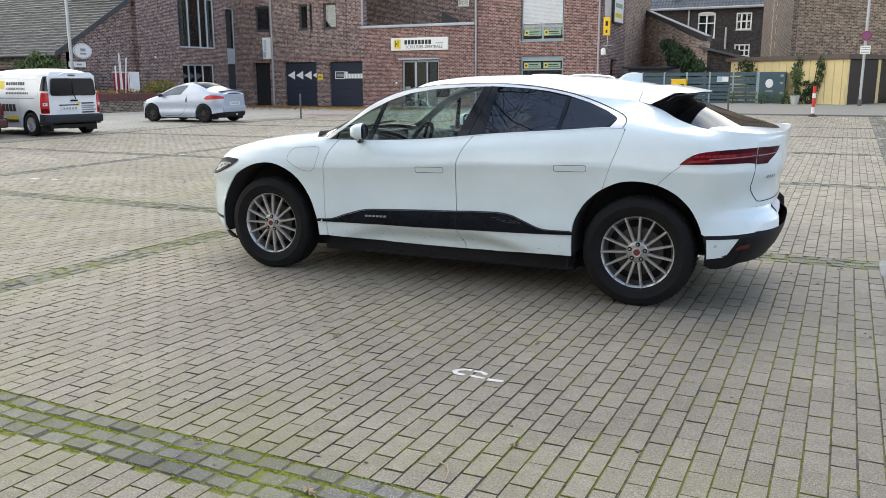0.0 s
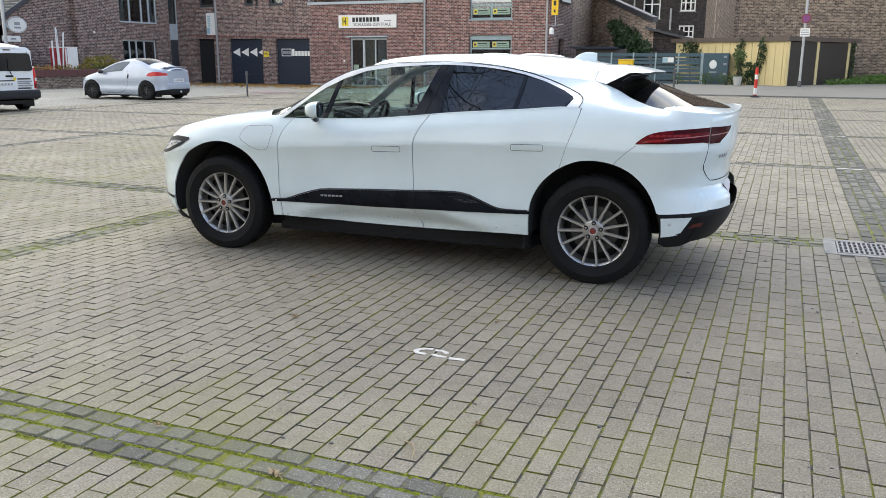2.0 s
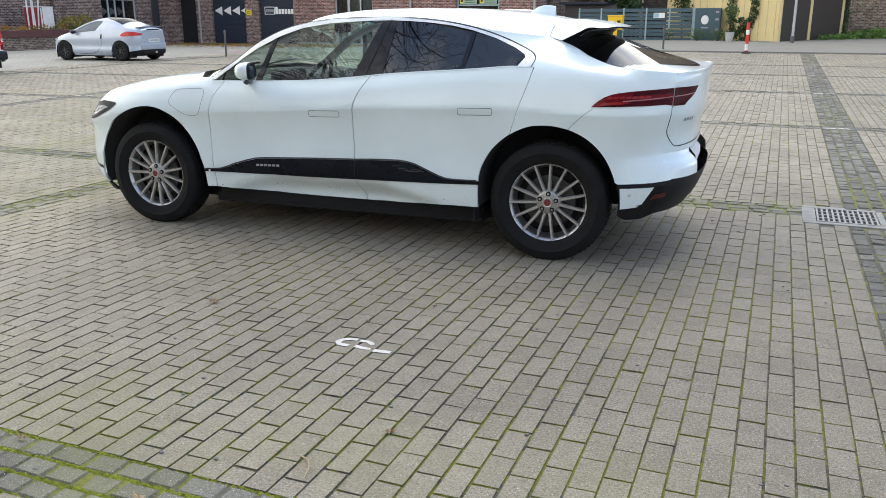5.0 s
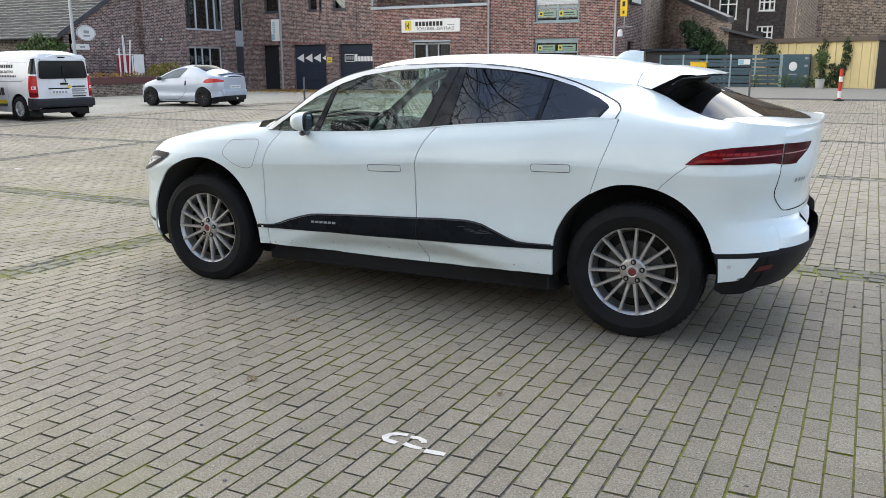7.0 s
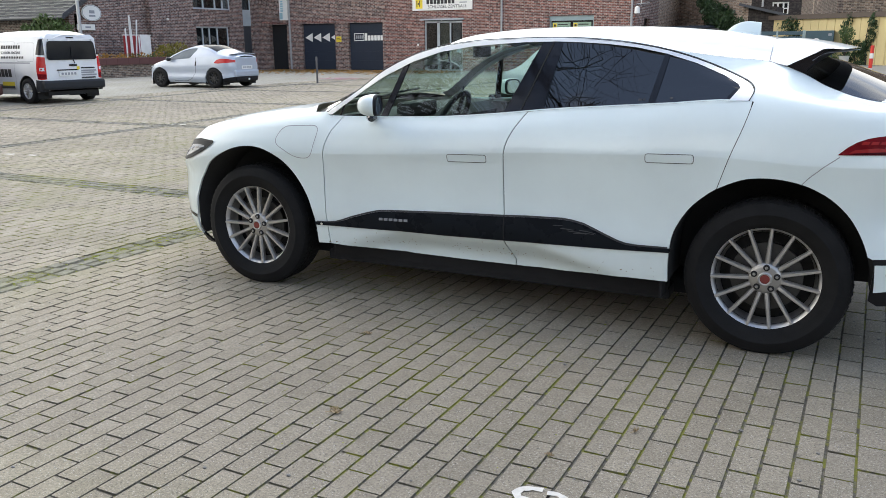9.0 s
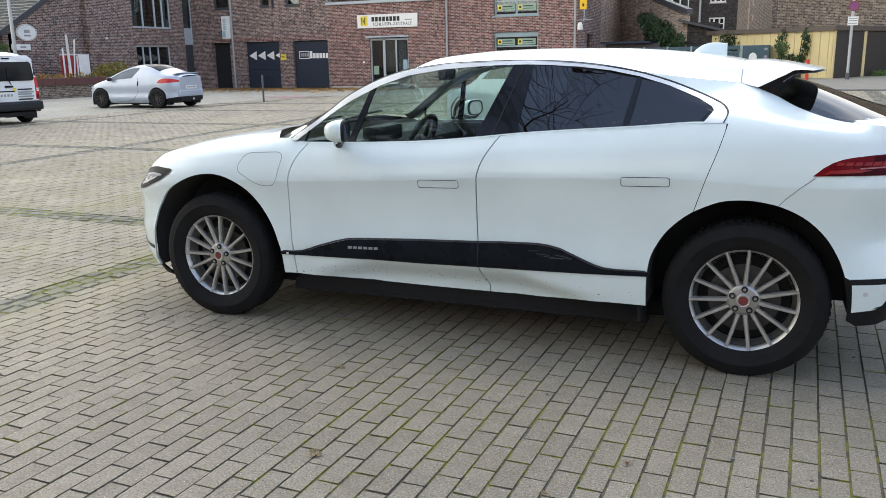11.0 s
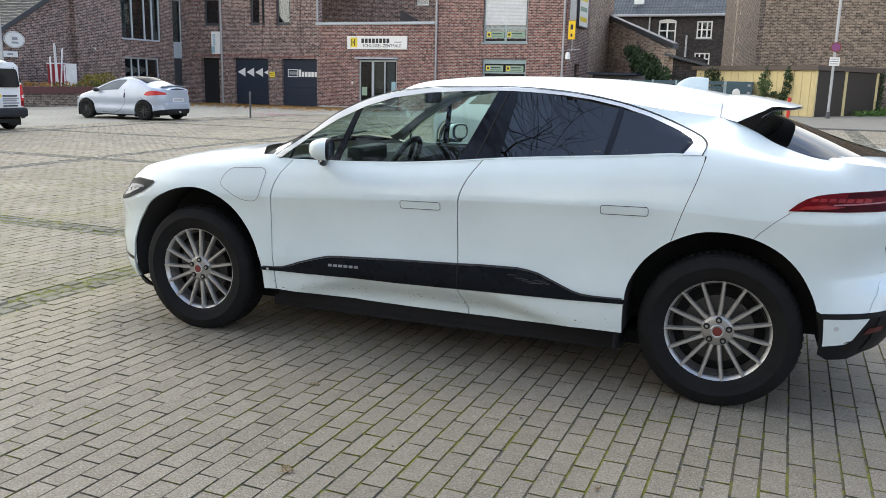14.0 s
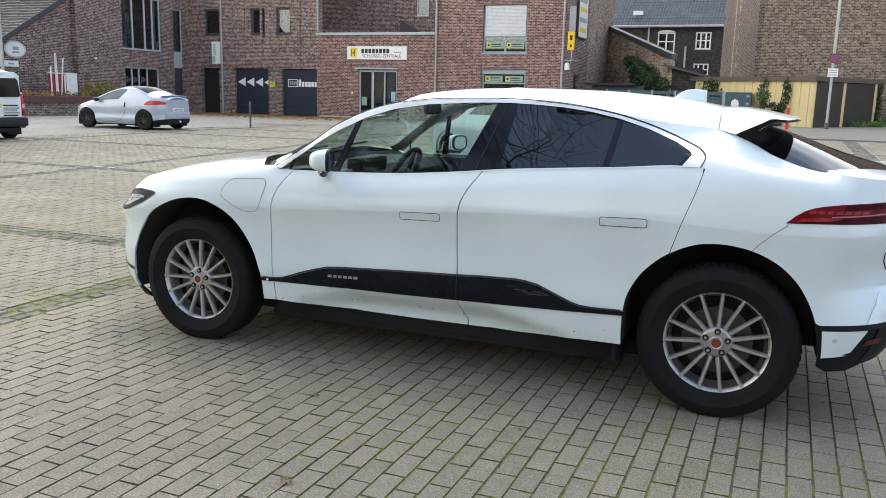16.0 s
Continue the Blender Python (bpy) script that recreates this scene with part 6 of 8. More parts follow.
    part("post_gap", body.ribbon([(0.360, 1.478), (0.237, 1.118)], 0.008, 0.003, side), M["liner"], suv)
    part("front_window_post", body.ribbon([(-0.846, 1.165), (-0.866, 1.068)], 0.014, 0.001, side), M["gloss_black"], suv)
    # flush handles and charge flap: shut lines on the skin
    for hx0, hx1, hz0, hz1 in ((-0.145, 0.081, 0.850, 0.894), (0.913, 1.139, 0.902, 0.948)):
        quad = rounded([(hx0, hz0), (hx1, hz0 + 0.005), (hx1, hz1 + 0.002), (hx0, hz1 - 0.003)], 0.013)
        part("door_handle", body.panel(quad, step=0.02, off=0.002, side=side, lip=0.004), M["white"], suv, "flush white door handle")
        part("handle_gap", body.ribbon(quad, 0.0032, 0.0028, side, 0.02, True), M["grey_plastic"], suv)
    if side < 0:
        flap = rounded([(-1.30, 0.905), (-1.245, 1.0), (-0.985, 1.013), (-1.03, 0.822), (-1.135, 0.82)], 0.055)
        part("charge_flap", body.panel(flap, step=0.03, off=0.0015, side=side, lip=0.004), M["white"], suv)
        part("flap_gap", body.ribbon(flap, 0.0038, 0.0022, side, 0.02, True), M["sign_grey"], suv)
        # name badge reduced to bars
        for i in range(6):
            x = -0.572 + i * 0.032
            bm = body.panel([(x, 0.493 + i * 0.0008), (x + 0.023, 0.494 + i * 0.0008), (x + 0.023, 0.508 + i * 0.0008), (x, 0.507 + i * 0.0008)], step=0.02, off=0.0095, side=side, lip=0.003)
            part("badge_bar", bm, M["sign_grey"], suv)
        part("trim_pin", body.panel(rounded([(-0.975, 0.432), (-0.96, 0.432), (-0.96, 0.444), (-0.975, 0.444)], 0.006), step=0.01, off=0.009, side=side, lip=0.003), M["chrome"], suv)
    # wing to bumper shut line, tailgate cut
    part("bumper_gap", body.ribbon([(1.757, 0.969), (1.70, 0.925), (1.64, 0.868), (1.615, 0.838)], 0.004, 0.0015, side), M["sign_grey"], suv)
    part("headlamp", body.panel(rounded([(-2.20, 0.752), (-2.215, 0.79), (-2.15, 0.835), (-2.05, 0.873), (-1.93, 0.892), (-1.77, 0.886), (-1.87, 0.825), (-2.0, 0.775), (-2.1, 0.752)], 0.02, 3), step=0.025, off=0.004, side=side, lip=0.02), M["lamp_grey"], suv, "dark clear headlamp")
    part("lamp_rim", body.ribbon(rounded([(-2.20, 0.752), (-2.215, 0.79), (-2.15, 0.835), (-2.05, 0.873), (-1.93, 0.892), (-1.77, 0.886), (-1.87, 0.825), (-2.0, 0.775), (-2.1, 0.752)], 0.02, 3), 0.010, 0.006, side, 0.02, True), M["black"], suv)
    lens = [(-2.165, 0.772), (-2.17, 0.792), (-2.11, 0.826), (-2.03, 0.848), (-1.94, 0.860), (-1.86, 0.858), (-1.92, 0.828), (-2.01, 0.795), (-2.09, 0.774)]
    part("lamp_lens", body.panel(rounded(lens, 0.012, 3), step=0.02, off=0.0055, side=side, lip=0.002), M["lamp_clear"], suv, "clear grey headlamp lens")
    for lx, lz, lw, lh in ((-2.13, 0.787, 0.045, 0.024), (-2.05, 0.808, 0.05, 0.028), (-1.965, 0.832, 0.045, 0.020)):
        part("lamp_cell", body.panel(rounded([(lx, lz), (lx + lw, lz + 0.010), (lx + lw, lz + lh), (lx, lz + lh - 0.010)], 0.008, 3), step=0.015, off=0.0068, side=side, lip=0.002), M["gloss_black"], suv, "dark lamp cell")
    part("daylight_strip", body.ribbon([(-1.86, 0.852), (-1.98, 0.843), (-2.08, 0.815), (-2.15, 0.78)], 0.010, 0.007, side), M["sign_grey"], suv)
    # tail lamp, wrapping on to the tailgate
    part("tail_lamp", body.panel([(1.747, 0.978), (1.785, 1.013), (1.82, 1.036), (1.86, 1.052), (1.90, 1.061), (1.97, 1.071), (2.044, 1.078), (2.15, 1.086), (2.199, 1.089), (2.199, 0.988), (2.166, 0.995), (2.05, 0.990)], step=0.025, off=0.004, side=side, lip=0.02), M["lamp_red"], suv, "red wraparound tail lamp")
    part("tail_lamp_shade", body.panel([(1.80, 0.982), (2.05, 0.992), (2.166, 0.998), (2.196, 0.991), (2.196, 1.030), (2.12, 1.024), (1.95, 1.012), (1.84, 0.998)], step=0.025, off=0.006, side=side, lip=0.004), M["lamp_dark"], suv)
    part("tail_lamp_shade", body.panel([(1.98, 1.047), (2.05, 1.052), (2.196, 1.062), (2.196, 1.086), (2.15, 1.083), (2.04, 1.074), (1.99, 1.069)], step=0.025, off=0.006, side=side, lip=0.004), M["lamp_dark"], suv)
    for k in range(7):
        lx = 1.835 + 0.036 * k
        part("lamp_cell", body.panel([(lx, 1.026 + 0.0009 * k), (lx + 0.030, 1.027 + 0.0009 * k), (lx + 0.034, 1.040 + 0.0012 * k), (lx + 0.008, 1.040 + 0.0012 * k)], step=0.02, off=0.0055, side=side, lip=0.003), M["lamp_cell"], suv, "bright red lamp cell")
    part("lamp_cell", body.panel([(1.79, 0.988), (1.93, 0.999), (1.98, 1.010), (1.90, 1.014), (1.815, 1.004)], step=0.02, off=0.0075, side=side, lip=0.003), M["lamp_cell"], suv, "bright red lamp cell")
    part("tail_light_bar", body.ribbon([(1.93, 1.016), (2.05, 1.026), (2.199, 1.040)], 0.006, 0.009, side), M["lamp_strip"], suv)
    # rear bumper
    part("bumper_edge", body.ribbon([(1.932, 0.512), (2.1, 0.522), (2.198, 0.536)], 0.026, 0.004, side), M["black"], suv)
    part("bumper_flap", body.panel([(1.94, 0.50), (2.12, 0.508), (2.08, 0.40), (2.055, 0.385), (1.955, 0.372)], step=0.025, off=0.004, side=side), M["white"], suv, "chipped white bumper corner")
    part("parking_sensor", body.panel(rounded([(1.988, 0.449), (2.008, 0.449), (2.008, 0.469), (1.988, 0.469)], 0.009), step=0.01, off=0.006, side=side, lip=0.003), M["shutter"], suv)
    part("bumper_lower", body.panel([(1.94, 0.33), (1.94, 0.51), (2.1, 0.52), (2.199, 0.55), (2.199, 0.335), (2.12, 0.305), (1.99, 0.305)], step=0.03, off=-0.004, side=side), M["black"], suv)
    part("rear_reflector", body.panel([(2.12, 0.432), (2.195, 0.442), (2.195, 0.468), (2.135, 0.461)], step=0.02, off=0.004, side=side, lip=0.004), M["reflector"], suv)
    # etched marks in the glass, chipped paint
    for gx, gw in ((0.845, 0.018), (0.868, 0.012), (0.995, 0.016)):
        gz = BELT(gx) + 0.022
        part("glass_mark", body.panel([(gx, gz), (gx + gw, gz), (gx + gw, gz + 0.009), (gx, gz + 0.009)], step=0.02, off=-0.002, side=side, lip=0), M["grey_plastic"], suv)
    part("bumper_scoop", body.panel([(2.112, 0.537), (2.122, 0.58), (2.146, 0.631), (2.172, 0.655), (2.198, 0.668), (2.198, 0.546)], step=0.02, off=0.008, side=side, lip=0.01), M["white"], suv, "sculpted white bumper corner")
    part("paint_chip", body.panel([(2.045, 0.384), (2.058, 0.392), (2.075, 0.394), (2.082, 0.404), (2.070, 0.401), (2.055, 0.397)], step=0.01, off=0.0055, side=side, lip=0), M["black"], suv, "dark chip in the paint")
    # arch liners, doors' inner skins, mud flap
    for arch_line in (FRONT_ARCH, REAR_ARCH):
        cx, cz = (arch_line[0][0] + arch_line[-1][0]) / 2, 0.41
        grown = lambda k: [(cx + (x - cx) * k, cz + (z - cz) * k if z > cz else z) for x, z in arch_line]
        rows = [[Vector((x, side * (body.flank(x, z) - inset), z)) for x, z in grown(k)] for k, inset in ((1.10, 0.05), (1.0, 0.026))]
        rows.append([Vector((x, side * 0.60, z)) for x, z in grown(0.99)])
        bm = loft(rows, side < 0)
        bm.faces.new([bm.verts.new((x, side * 0.60, z)) for x, z in grown(0.99)])
        part("arch_liner", bm, M["liner"], suv)
    part("mud_flap", a_box(1.005, 1.02, side * 0.90, side * 0.72, 0.215, 0.36, 0.003), M["dark"], suv)
    # door mirror
    mirror = new("door_mirror")
    mirror.parent = suv
    mirror.matrix_local = pose(-0.56, side * 1.0, 0, 0, 0, -side * 17) @ pose(0.56, -side * 1.0, 0)
    def oval(x, cy, cz, ry, rz, n=28):
        ring = []
        for k in range(n + 1):
            c, d = math.cos(2 * math.pi * k / n), math.sin(2 * math.pi * k / n)
            ring.append(Vector((x, side * (cy + ry * math.copysign(abs(c) ** 0.7, c)), cz + rz * math.copysign(abs(d) ** 0.7, d))))
        return ring

    stations = ((-0.640, 0.01, 0.01), (-0.636, 0.035, 0.026), (-0.622, 0.062, 0.042), (-0.598, 0.082, 0.053), (-0.57, 0.091, 0.059), (-0.545, 0.093, 0.060), (-0.538, 0.090, 0.057))
    part("cap", loft([oval(x, 1.03, 1.146, ry, rz) for x, ry, rz in stations], side < 0), M["white"], mirror)
    part("mirror_back", loft([oval(x, 1.03, 1.146, ry, rz) for x, ry, rz in ((-0.544, 0.091, 0.0585), (-0.528, 0.089, 0.0565), (-0.522, 0.080, 0.048), (-0.530, 0.078, 0.046))], side < 0), M["black"], mirror)
    bm = bmesh.new()
    bm.faces.new([bm.verts.new(p) for p in oval(-0.5275, 1.03, 1.146, 0.079, 0.047)[:-1]])
    part("mirror_glass", bm, M["mirror"], mirror)
    bm = tube(bmesh.new(), [(-0.60, side * 0.85, 1.070), (-0.595, side * 0.92, 1.074), (-0.580, side * 1.0, 1.077), (-0.560, side * 1.06, 1.081), (-0.552, side * 1.09, 1.090)], [0.024, 0.020, 0.024, 0.022, 0.010], 10)
    part("mirror_foot", bm, M["gloss_black"], mirror)


def top_patch(xa, xb, v0, v1, nu, nv, off=0.0, power=2.3):
    """A patch of the upper body; v runs across it, from -1 to 1."""
    rows = []
    for i in range(nu + 1):
        row = []
        for j in range(nv + 1):
            v = v0 + (v1 - v0) * j / nv
            x = xa(v) + (xb(v) - xa(v)) * i / nu
            cr = max(0.02, suv_width(x) - LEAN_IN(x))
            z = RAIL(x) + (CROWN(x) - RAIL(x)) * (1 - abs(v) ** power) + off
            row.append(Vector((x + suv_shift(x, z), v * cr, z)))
        rows.append(row)
    return loft(rows)


cowl = lambda v: -1.29 + 0.25 * v * v
header_rail = lambda v: -0.17 - 0.10 * v * v
part("bonnet", top_patch(lambda v: -2.325, lambda v: cowl(v) - 0.03, -1, 1, 50, 36, 0, 4.5), M["white"], suv)
part("cowl", top_patch(lambda v: cowl(v) - 0.03, lambda v: cowl(v) + 0.08, -0.955, 0.955, 4, 30, -0.022), M["black"], suv)
part("windscreen", top_patch(lambda v: cowl(v) + 0.06, header_rail, -0.93, 0.93, 24, 24, -0.004), M["glass"], suv, "clear windscreen")
for v0, v1 in ((-1, -0.92), (0.92, 1)):
    part("screen_pillar", top_patch(lambda v: -0.985, header_rail, v0, v1, 40, 3), M["white"], suv)
part("roof", top_patch(header_rail, lambda v: 1.411, -1, 1, 44, 44, 0.0, 3.8), M["white"], suv)
part("rear_window", top_patch(lambda v: 1.55, lambda v: 2.28 - 0.39 * v * v, -0.985, 0.985, 24, 40, 0.0, 2.5), M["rear_glass"], suv, "dark glass rear window")
for s in (-1, 1):
    part("tailgate_side", top_patch(lambda v: 1.52, lambda v: 1.90, 0.975 * s, 1.0 * s, 22, 3, 0.001, 2.5), M["gloss_black"], suv, "black glass edge")
# wipers lying on the cowl
for y0, y1 in ((-0.62, 0.02), (0.05, 0.62)):
    bm = tube(bmesh.new(), [(-1.12 + 0.24 * y0 * y0, y0, 1.118), (-1.13, (y0 + y1) / 2, 1.135), (-1.12, y1, 1.145)], 0.008, 6)
    part("wiper", bm, M["black"], suv)


CUT = 2.1975
CW = suv_width(CUT)


def rear_face(c, z):
    """The tail, carried on from the flanks behind the shut line."""
    x = 1.75 + 0.605 * (1 - min(0.999, abs(c) / 0.952) ** 3.0) ** (1 / 3.0)
    return Vector((x + suv_shift(x, z), c * body.flank(CUT, z) / CW, z))


def tail_patch(c0, c1, z0, z1, nc, nz, off=0.0):
    rows = []
    for j in range(nz + 1):
        z = z0 + (z1 - z0) * j / nz
        rows.append([rear_face(c0 + (c1 - c0) * i / nc, z) + Vector((off, 0, 0)) for i in range(nc + 1)])
    return loft(rows)


def tail_top(c):
    return RAIL(CUT) - 0.002 + 0.008 * (1 - abs(c / CW) ** 2)


rows = []
for i in range(13):
    t = i / 12
    row = []
    for j in range(37):
        v = -1 + j / 18
        b = rear_face(v * CW, tail_top(v * CW))
        x = 2.265 - 0.385 * v * v
        x += (b.x - x) * t
        xw = min(x, CUT)
        a = Vector((x, v * (suv_width(xw) - LEAN_IN(xw)), RAIL(x) + (CROWN(x) - RAIL(x)) * (1 - abs(v) ** 2.5)))
        row.append(a.lerp(b, t ** 3) + Vector((0, 0, 0.012 * t * t * (1 - v * v))))
    rows.append(row)
part("tailgate_top", loft(rows), M["white"], suv)
lip = rows[-1]
rows = [[p + Vector((0.004, 0, -0.004)) for p in lip], [p + Vector((-0.004, 0, -0.016)) for p in lip]]
rows = [lip] + rows
for k in range(15):
    rows.append([rear_face(-CW + CW * j / 18, 0.70 + (tail_top(-CW + CW * j / 18) - 0.022 - 0.70) * (1 - k / 14)) for j in range(37)])
part("tailgate", loft(rows, True), M["white"], suv)
for s in (-1, 1):
    lo, hi = sorted((s * CW * 1.03, s * 0.50))
    part("bumper_rear", tail_patch(lo, hi, 0.545, 0.70, 14, 6, 0.0015), M["white"], suv)
part("plate_recess", tail_patch(-0.50, 0.50, 0.53, 0.70, 16, 4, -0.06), M["black"], suv)
part("bumper_valance", tail_patch(-CW * 1.05, CW * 1.05, 0.335, 0.55, 40, 8, 0.003), M["black"], suv)
part("number_plate", tail_patch(-0.26, 0.26, 0.58, 0.69, 8, 3, -0.05), M["plate"], suv, "white number plate with plain bars")
part("tailgate_gap", tail_patch(-0.69, 0.69, 0.728, 0.734, 30, 1, 0.003), M["liner"], suv)
for s in (-1, 1):
    lo, hi = sorted((s * CW, s * 0.42))
    inner = spline([(0.985, 0.705), (1.0, 0.69), (1.048, 0.592), (1.095, 0.543)])
    bm = loft([[rear_face(s * (CW + (inner(z) - CW) * k / 12), z) + Vector((0.006, 0, 0)) for k in range(13)] for z in (0.986, 1.0, 1.02, 1.045, 1.07, 1.090)], s > 0)
    part("tail_lamp_rear", bm, M["lamp_dark"], suv, "dark red inner tail lamp")
    bm = loft([[rear_face(s * (CW + (0.60 - CW) * k / 12), z + 0.010 * k / 12) + Vector((0.009, 0, 0)) for k in range(13)] for z in (1.037, 1.043)], s > 0)
    part("tail_light_bar", bm, M["lamp_strip"], suv)
    for i in range(4):
        a = s * (0.68 - 0.035 * i)
        lo, hi = sorted((a, a - s * 0.022))
        part("model_badge_bar", tail_patch(lo, hi, 0.885, 0.905, 2, 1, 0.006), M["sign_grey"], suv)
    part("tailgate_seam", tube(bmesh.new(), [rear_face(s * c, z) + Vector((0.001, 0, 0)) for c, z in ((CW, 0.985), (CW, 0.93), (CW, 0.88), (CW, 0.845), (0.792, 0.815), (0.768, 0.78), (0.735, 0.745), (0.712, 0.733), (0.68, 0.731))], 0.0025, 5), M["black"], suv)
# roof spoiler carried on from the roof, with black cheeks below it
SP_EDGE = spline([(1.412, 1.372), (1.44, 1.362), (1.487, 1.351), (1.52, 1.366), (1.60, 1.405), (1.655, 1.430), (1.70, 1.428), (1.76, 1.420)])
SP_TOP = spline([(1.412, 1.479), (1.5, 1.480), (1.6, 1.470), (1.7, 1.452), (1.825, 1.424)])


def spoiler_rows(x0, drop):
    rows = []
    for i in range(25):
        s = i / 24
        row = []
        for j in range(31):
            v = -1 + j / 15
            x = x0 + s * (1.805 - 0.06 * abs(v) ** 2.2 - 0.02 * abs(v) ** 12 - x0)
            half = 0.6215 - 0.05 * smooth01((x - 1.5) / 0.3)
            ze = SP_EDGE(min(x, 1.76))
            row.append(Vector((x, v * half, ze + (SP_TOP(x) - ze) * (1 - abs(v) ** 3.8) - drop * (1 - s))))
        rows.append(row)
    return rows


part("roof_spoiler", loft(spoiler_rows(1.412, 0.0)), M["white"], suv)
part("spoiler_underside", loft([[p - Vector((0.002, 0, 0.012)) for p in r] for r in spoiler_rows(1.60, 0.02)], True), M["sign_grey"], suv, "grey spoiler underside")
for s in (-1, 1):
    bm = bmesh.new()
    prism(bm, [(1.486, s * 0.616, 1.350), (1.566, s * 0.606, 1.316), (1.655, s * 0.582, 1.424), (1.60, s * 0.592, 1.402)], (0, -s * 0.03, 0))
    part("spoiler_cheek", bm, M["gloss_black"], suv)
    part("spoiler_seam", tube(bmesh.new(), [(1.411, v * s * 0.6195, SP_EDGE(1.412) + (SP_TOP(1.412) - SP_EDGE(1.412)) * (1 - v ** 3.8)) for v in (0.80, 0.87, 0.93, 0.97, 1.0)] + [(1.425, s * 0.6205, 1.366), (1.455, s * 0.621, 1.357), (1.487, s * 0.619, 1.350)], 0.0035, 5), M["sign_grey"], suv)
rows = []
for k in range(6):
    row = []
    for j in range(31):
        v = -1 + j / 15
        xt, xb = 1.652 + 0.09 * (1 - v * v), 1.566 + 0.085 * (1 - v * v)
        ze = SP_EDGE(min(xt, 1.76))
        top = Vector((xt, v * 0.585, ze + (SP_TOP(xt) - ze) * (1 - abs(v) ** 3.8) - 0.014))
        low = Vector((xb, v * 0.604, RAIL(xb) + (CROWN(xb) - RAIL(xb)) * (1 - abs(v) ** 2.5) + 0.003))
        row.append(top.lerp(low, k / 5))
    rows.append(row)
part("spoiler_panel", loft(rows), M["black"], suv, "black panel under the spoiler")
bm = bmesh.new()
rows = []
for i in range(13):
    s = i / 12
    x = 1.128 + 0.178 * s
    h = 0.068 * (1 - (1 - s) ** 3.2) + 0.003
    w = 0.034 * (0.5 + 0.5 * math.sin(math.pi * min(1, 0.15 + s * 0.6)))
    z0 = CROWN(x) - 0.006
    rows.append([Vector((x, w * math.cos(math.pi * a) * (1 - 0.72 * math.sin(math.pi * a)), z0 + h * math.sin(math.pi * a))) for a in (k / 10 for k in range(11))])
bm = loft(rows)
bm.faces.new([bm.verts.new(p) for p in rows[-1]])
part("roof_fin", bm, M["white"], suv)
# pale pillar linings, spatters of road dirt along the sills
for v0, v1 in ((-0.985, -0.86), (0.86, 0.985)):
    part("pillar_lining", top_patch(lambda v: -0.98, header_rail, v0, v1, 20, 3, -0.022), M["cabin_pale"], suv, "pale windscreen pillar lining")
rng = random.Random(12)
for side in (-1, 1):
    bm = bmesh.new()
    for k in range(150):
        x = rng.gauss(-0.15, 0.5)
        z = 0.325 + abs(rng.gauss(0, 0.045))
        if abs(x) > 1.0 or z > 0.425:
            continue
        r = rng.uniform(0.0008, 0.0026) * (2.0 if k % 17 == 0 else 1.0)
        bm.faces.new([bm.verts.new(body.at(x + r * rng.uniform(1.0, 2.2) * math.cos(q), z + r * math.sin(q), 0.0015, side)) for q in (0.0, 1.3, 2.4, 3.6, 5.0)])
    part("dirt_spatter", bm, M["mud"], suv, "brown specks of road dirt")["kind"] = "stuff"

# underside and floor of the cabin
part("underbody", a_box(-2.0, 1.55, -0.66, 0.66, 0.18, 0.26, 0.02), M["dark"], suv)
part("battery_tray", a_box(-1.04, 1.04, -0.79, 0.79, 0.175, 0.24, 0.02), M["dark"], suv)
part("cabin_floor", a_box(-1.0, 1.9, -0.60, 0.60, 0.34, 0.40), M["cabin"], suv)
part("bulkhead", a_box(-1.08, -1.03, -0.72, 0.72, 0.40, 1.04), M["cabin"], suv)
part("boot_wall", a_box(1.15, 1.2, -0.58, 0.58, 0.38, 1.12), M["cabin"], suv)
part("parcel_shelf", a_box(1.2, 2.05, -0.72, 0.72, 1.08, 1.11), M["cabin"], suv)
part("headlining", top_patch(lambda v: -0.22, lambda v: 1.45, -0.9, 0.9, 16, 14, -0.03), M["cabin"], suv)
for s in (-1, 1):
    part("door_lining", a_box(-0.95, 1.0, s * 0.80, s * 0.83, 0.36, 1.05, 0.01), M["cabin"], suv)
# dashboard, wheel and seats
bm = bmesh.new()
prof = [(-1.03, 1.05), (-0.78, 1.075), (-0.62, 1.06), (-0.56, 1.0), (-0.60, 0.85), (-0.70, 0.72), (-1.03, 0.66)]
prism(bm, [(x, -0.79, z) for x, z in prof], (0, 1.58, 0))
part("dashboard", bm, M["cabin"], suv)
bm = bmesh.new()
revolve(bm, [(0.17 + 0.017 * math.cos(a), 0.017 * math.sin(a)) for a in (2 * math.pi * k / 10 for k in range(11))], 36, 0, "Z")
for k in range(3):
    a = math.radians((0, 180, 270)[k])
    tube(bm, [(0.03 * math.cos(a), 0.03 * math.sin(a), -0.02), (0.165 * math.cos(a), 0.165 * math.sin(a), 0)], 0.014, 6)
bmesh.ops.create_uvsphere(bm, u_segments=14, v_segments=8, radius=0.055, matrix=pose(0, 0, -0.02))
bmesh.ops.transform(bm, matrix=pose(-0.38, -0.38, 1.03, 0, -62, 0), verts=bm.verts)
for f in bm.faces:
    f.smooth = True
part("steering_wheel", bm, M["cabin"], suv)
part("screen_hood", a_box(-0.66, -0.56, -0.58, -0.20, 1.03, 1.13, 0.03), M["cabin"], suv)


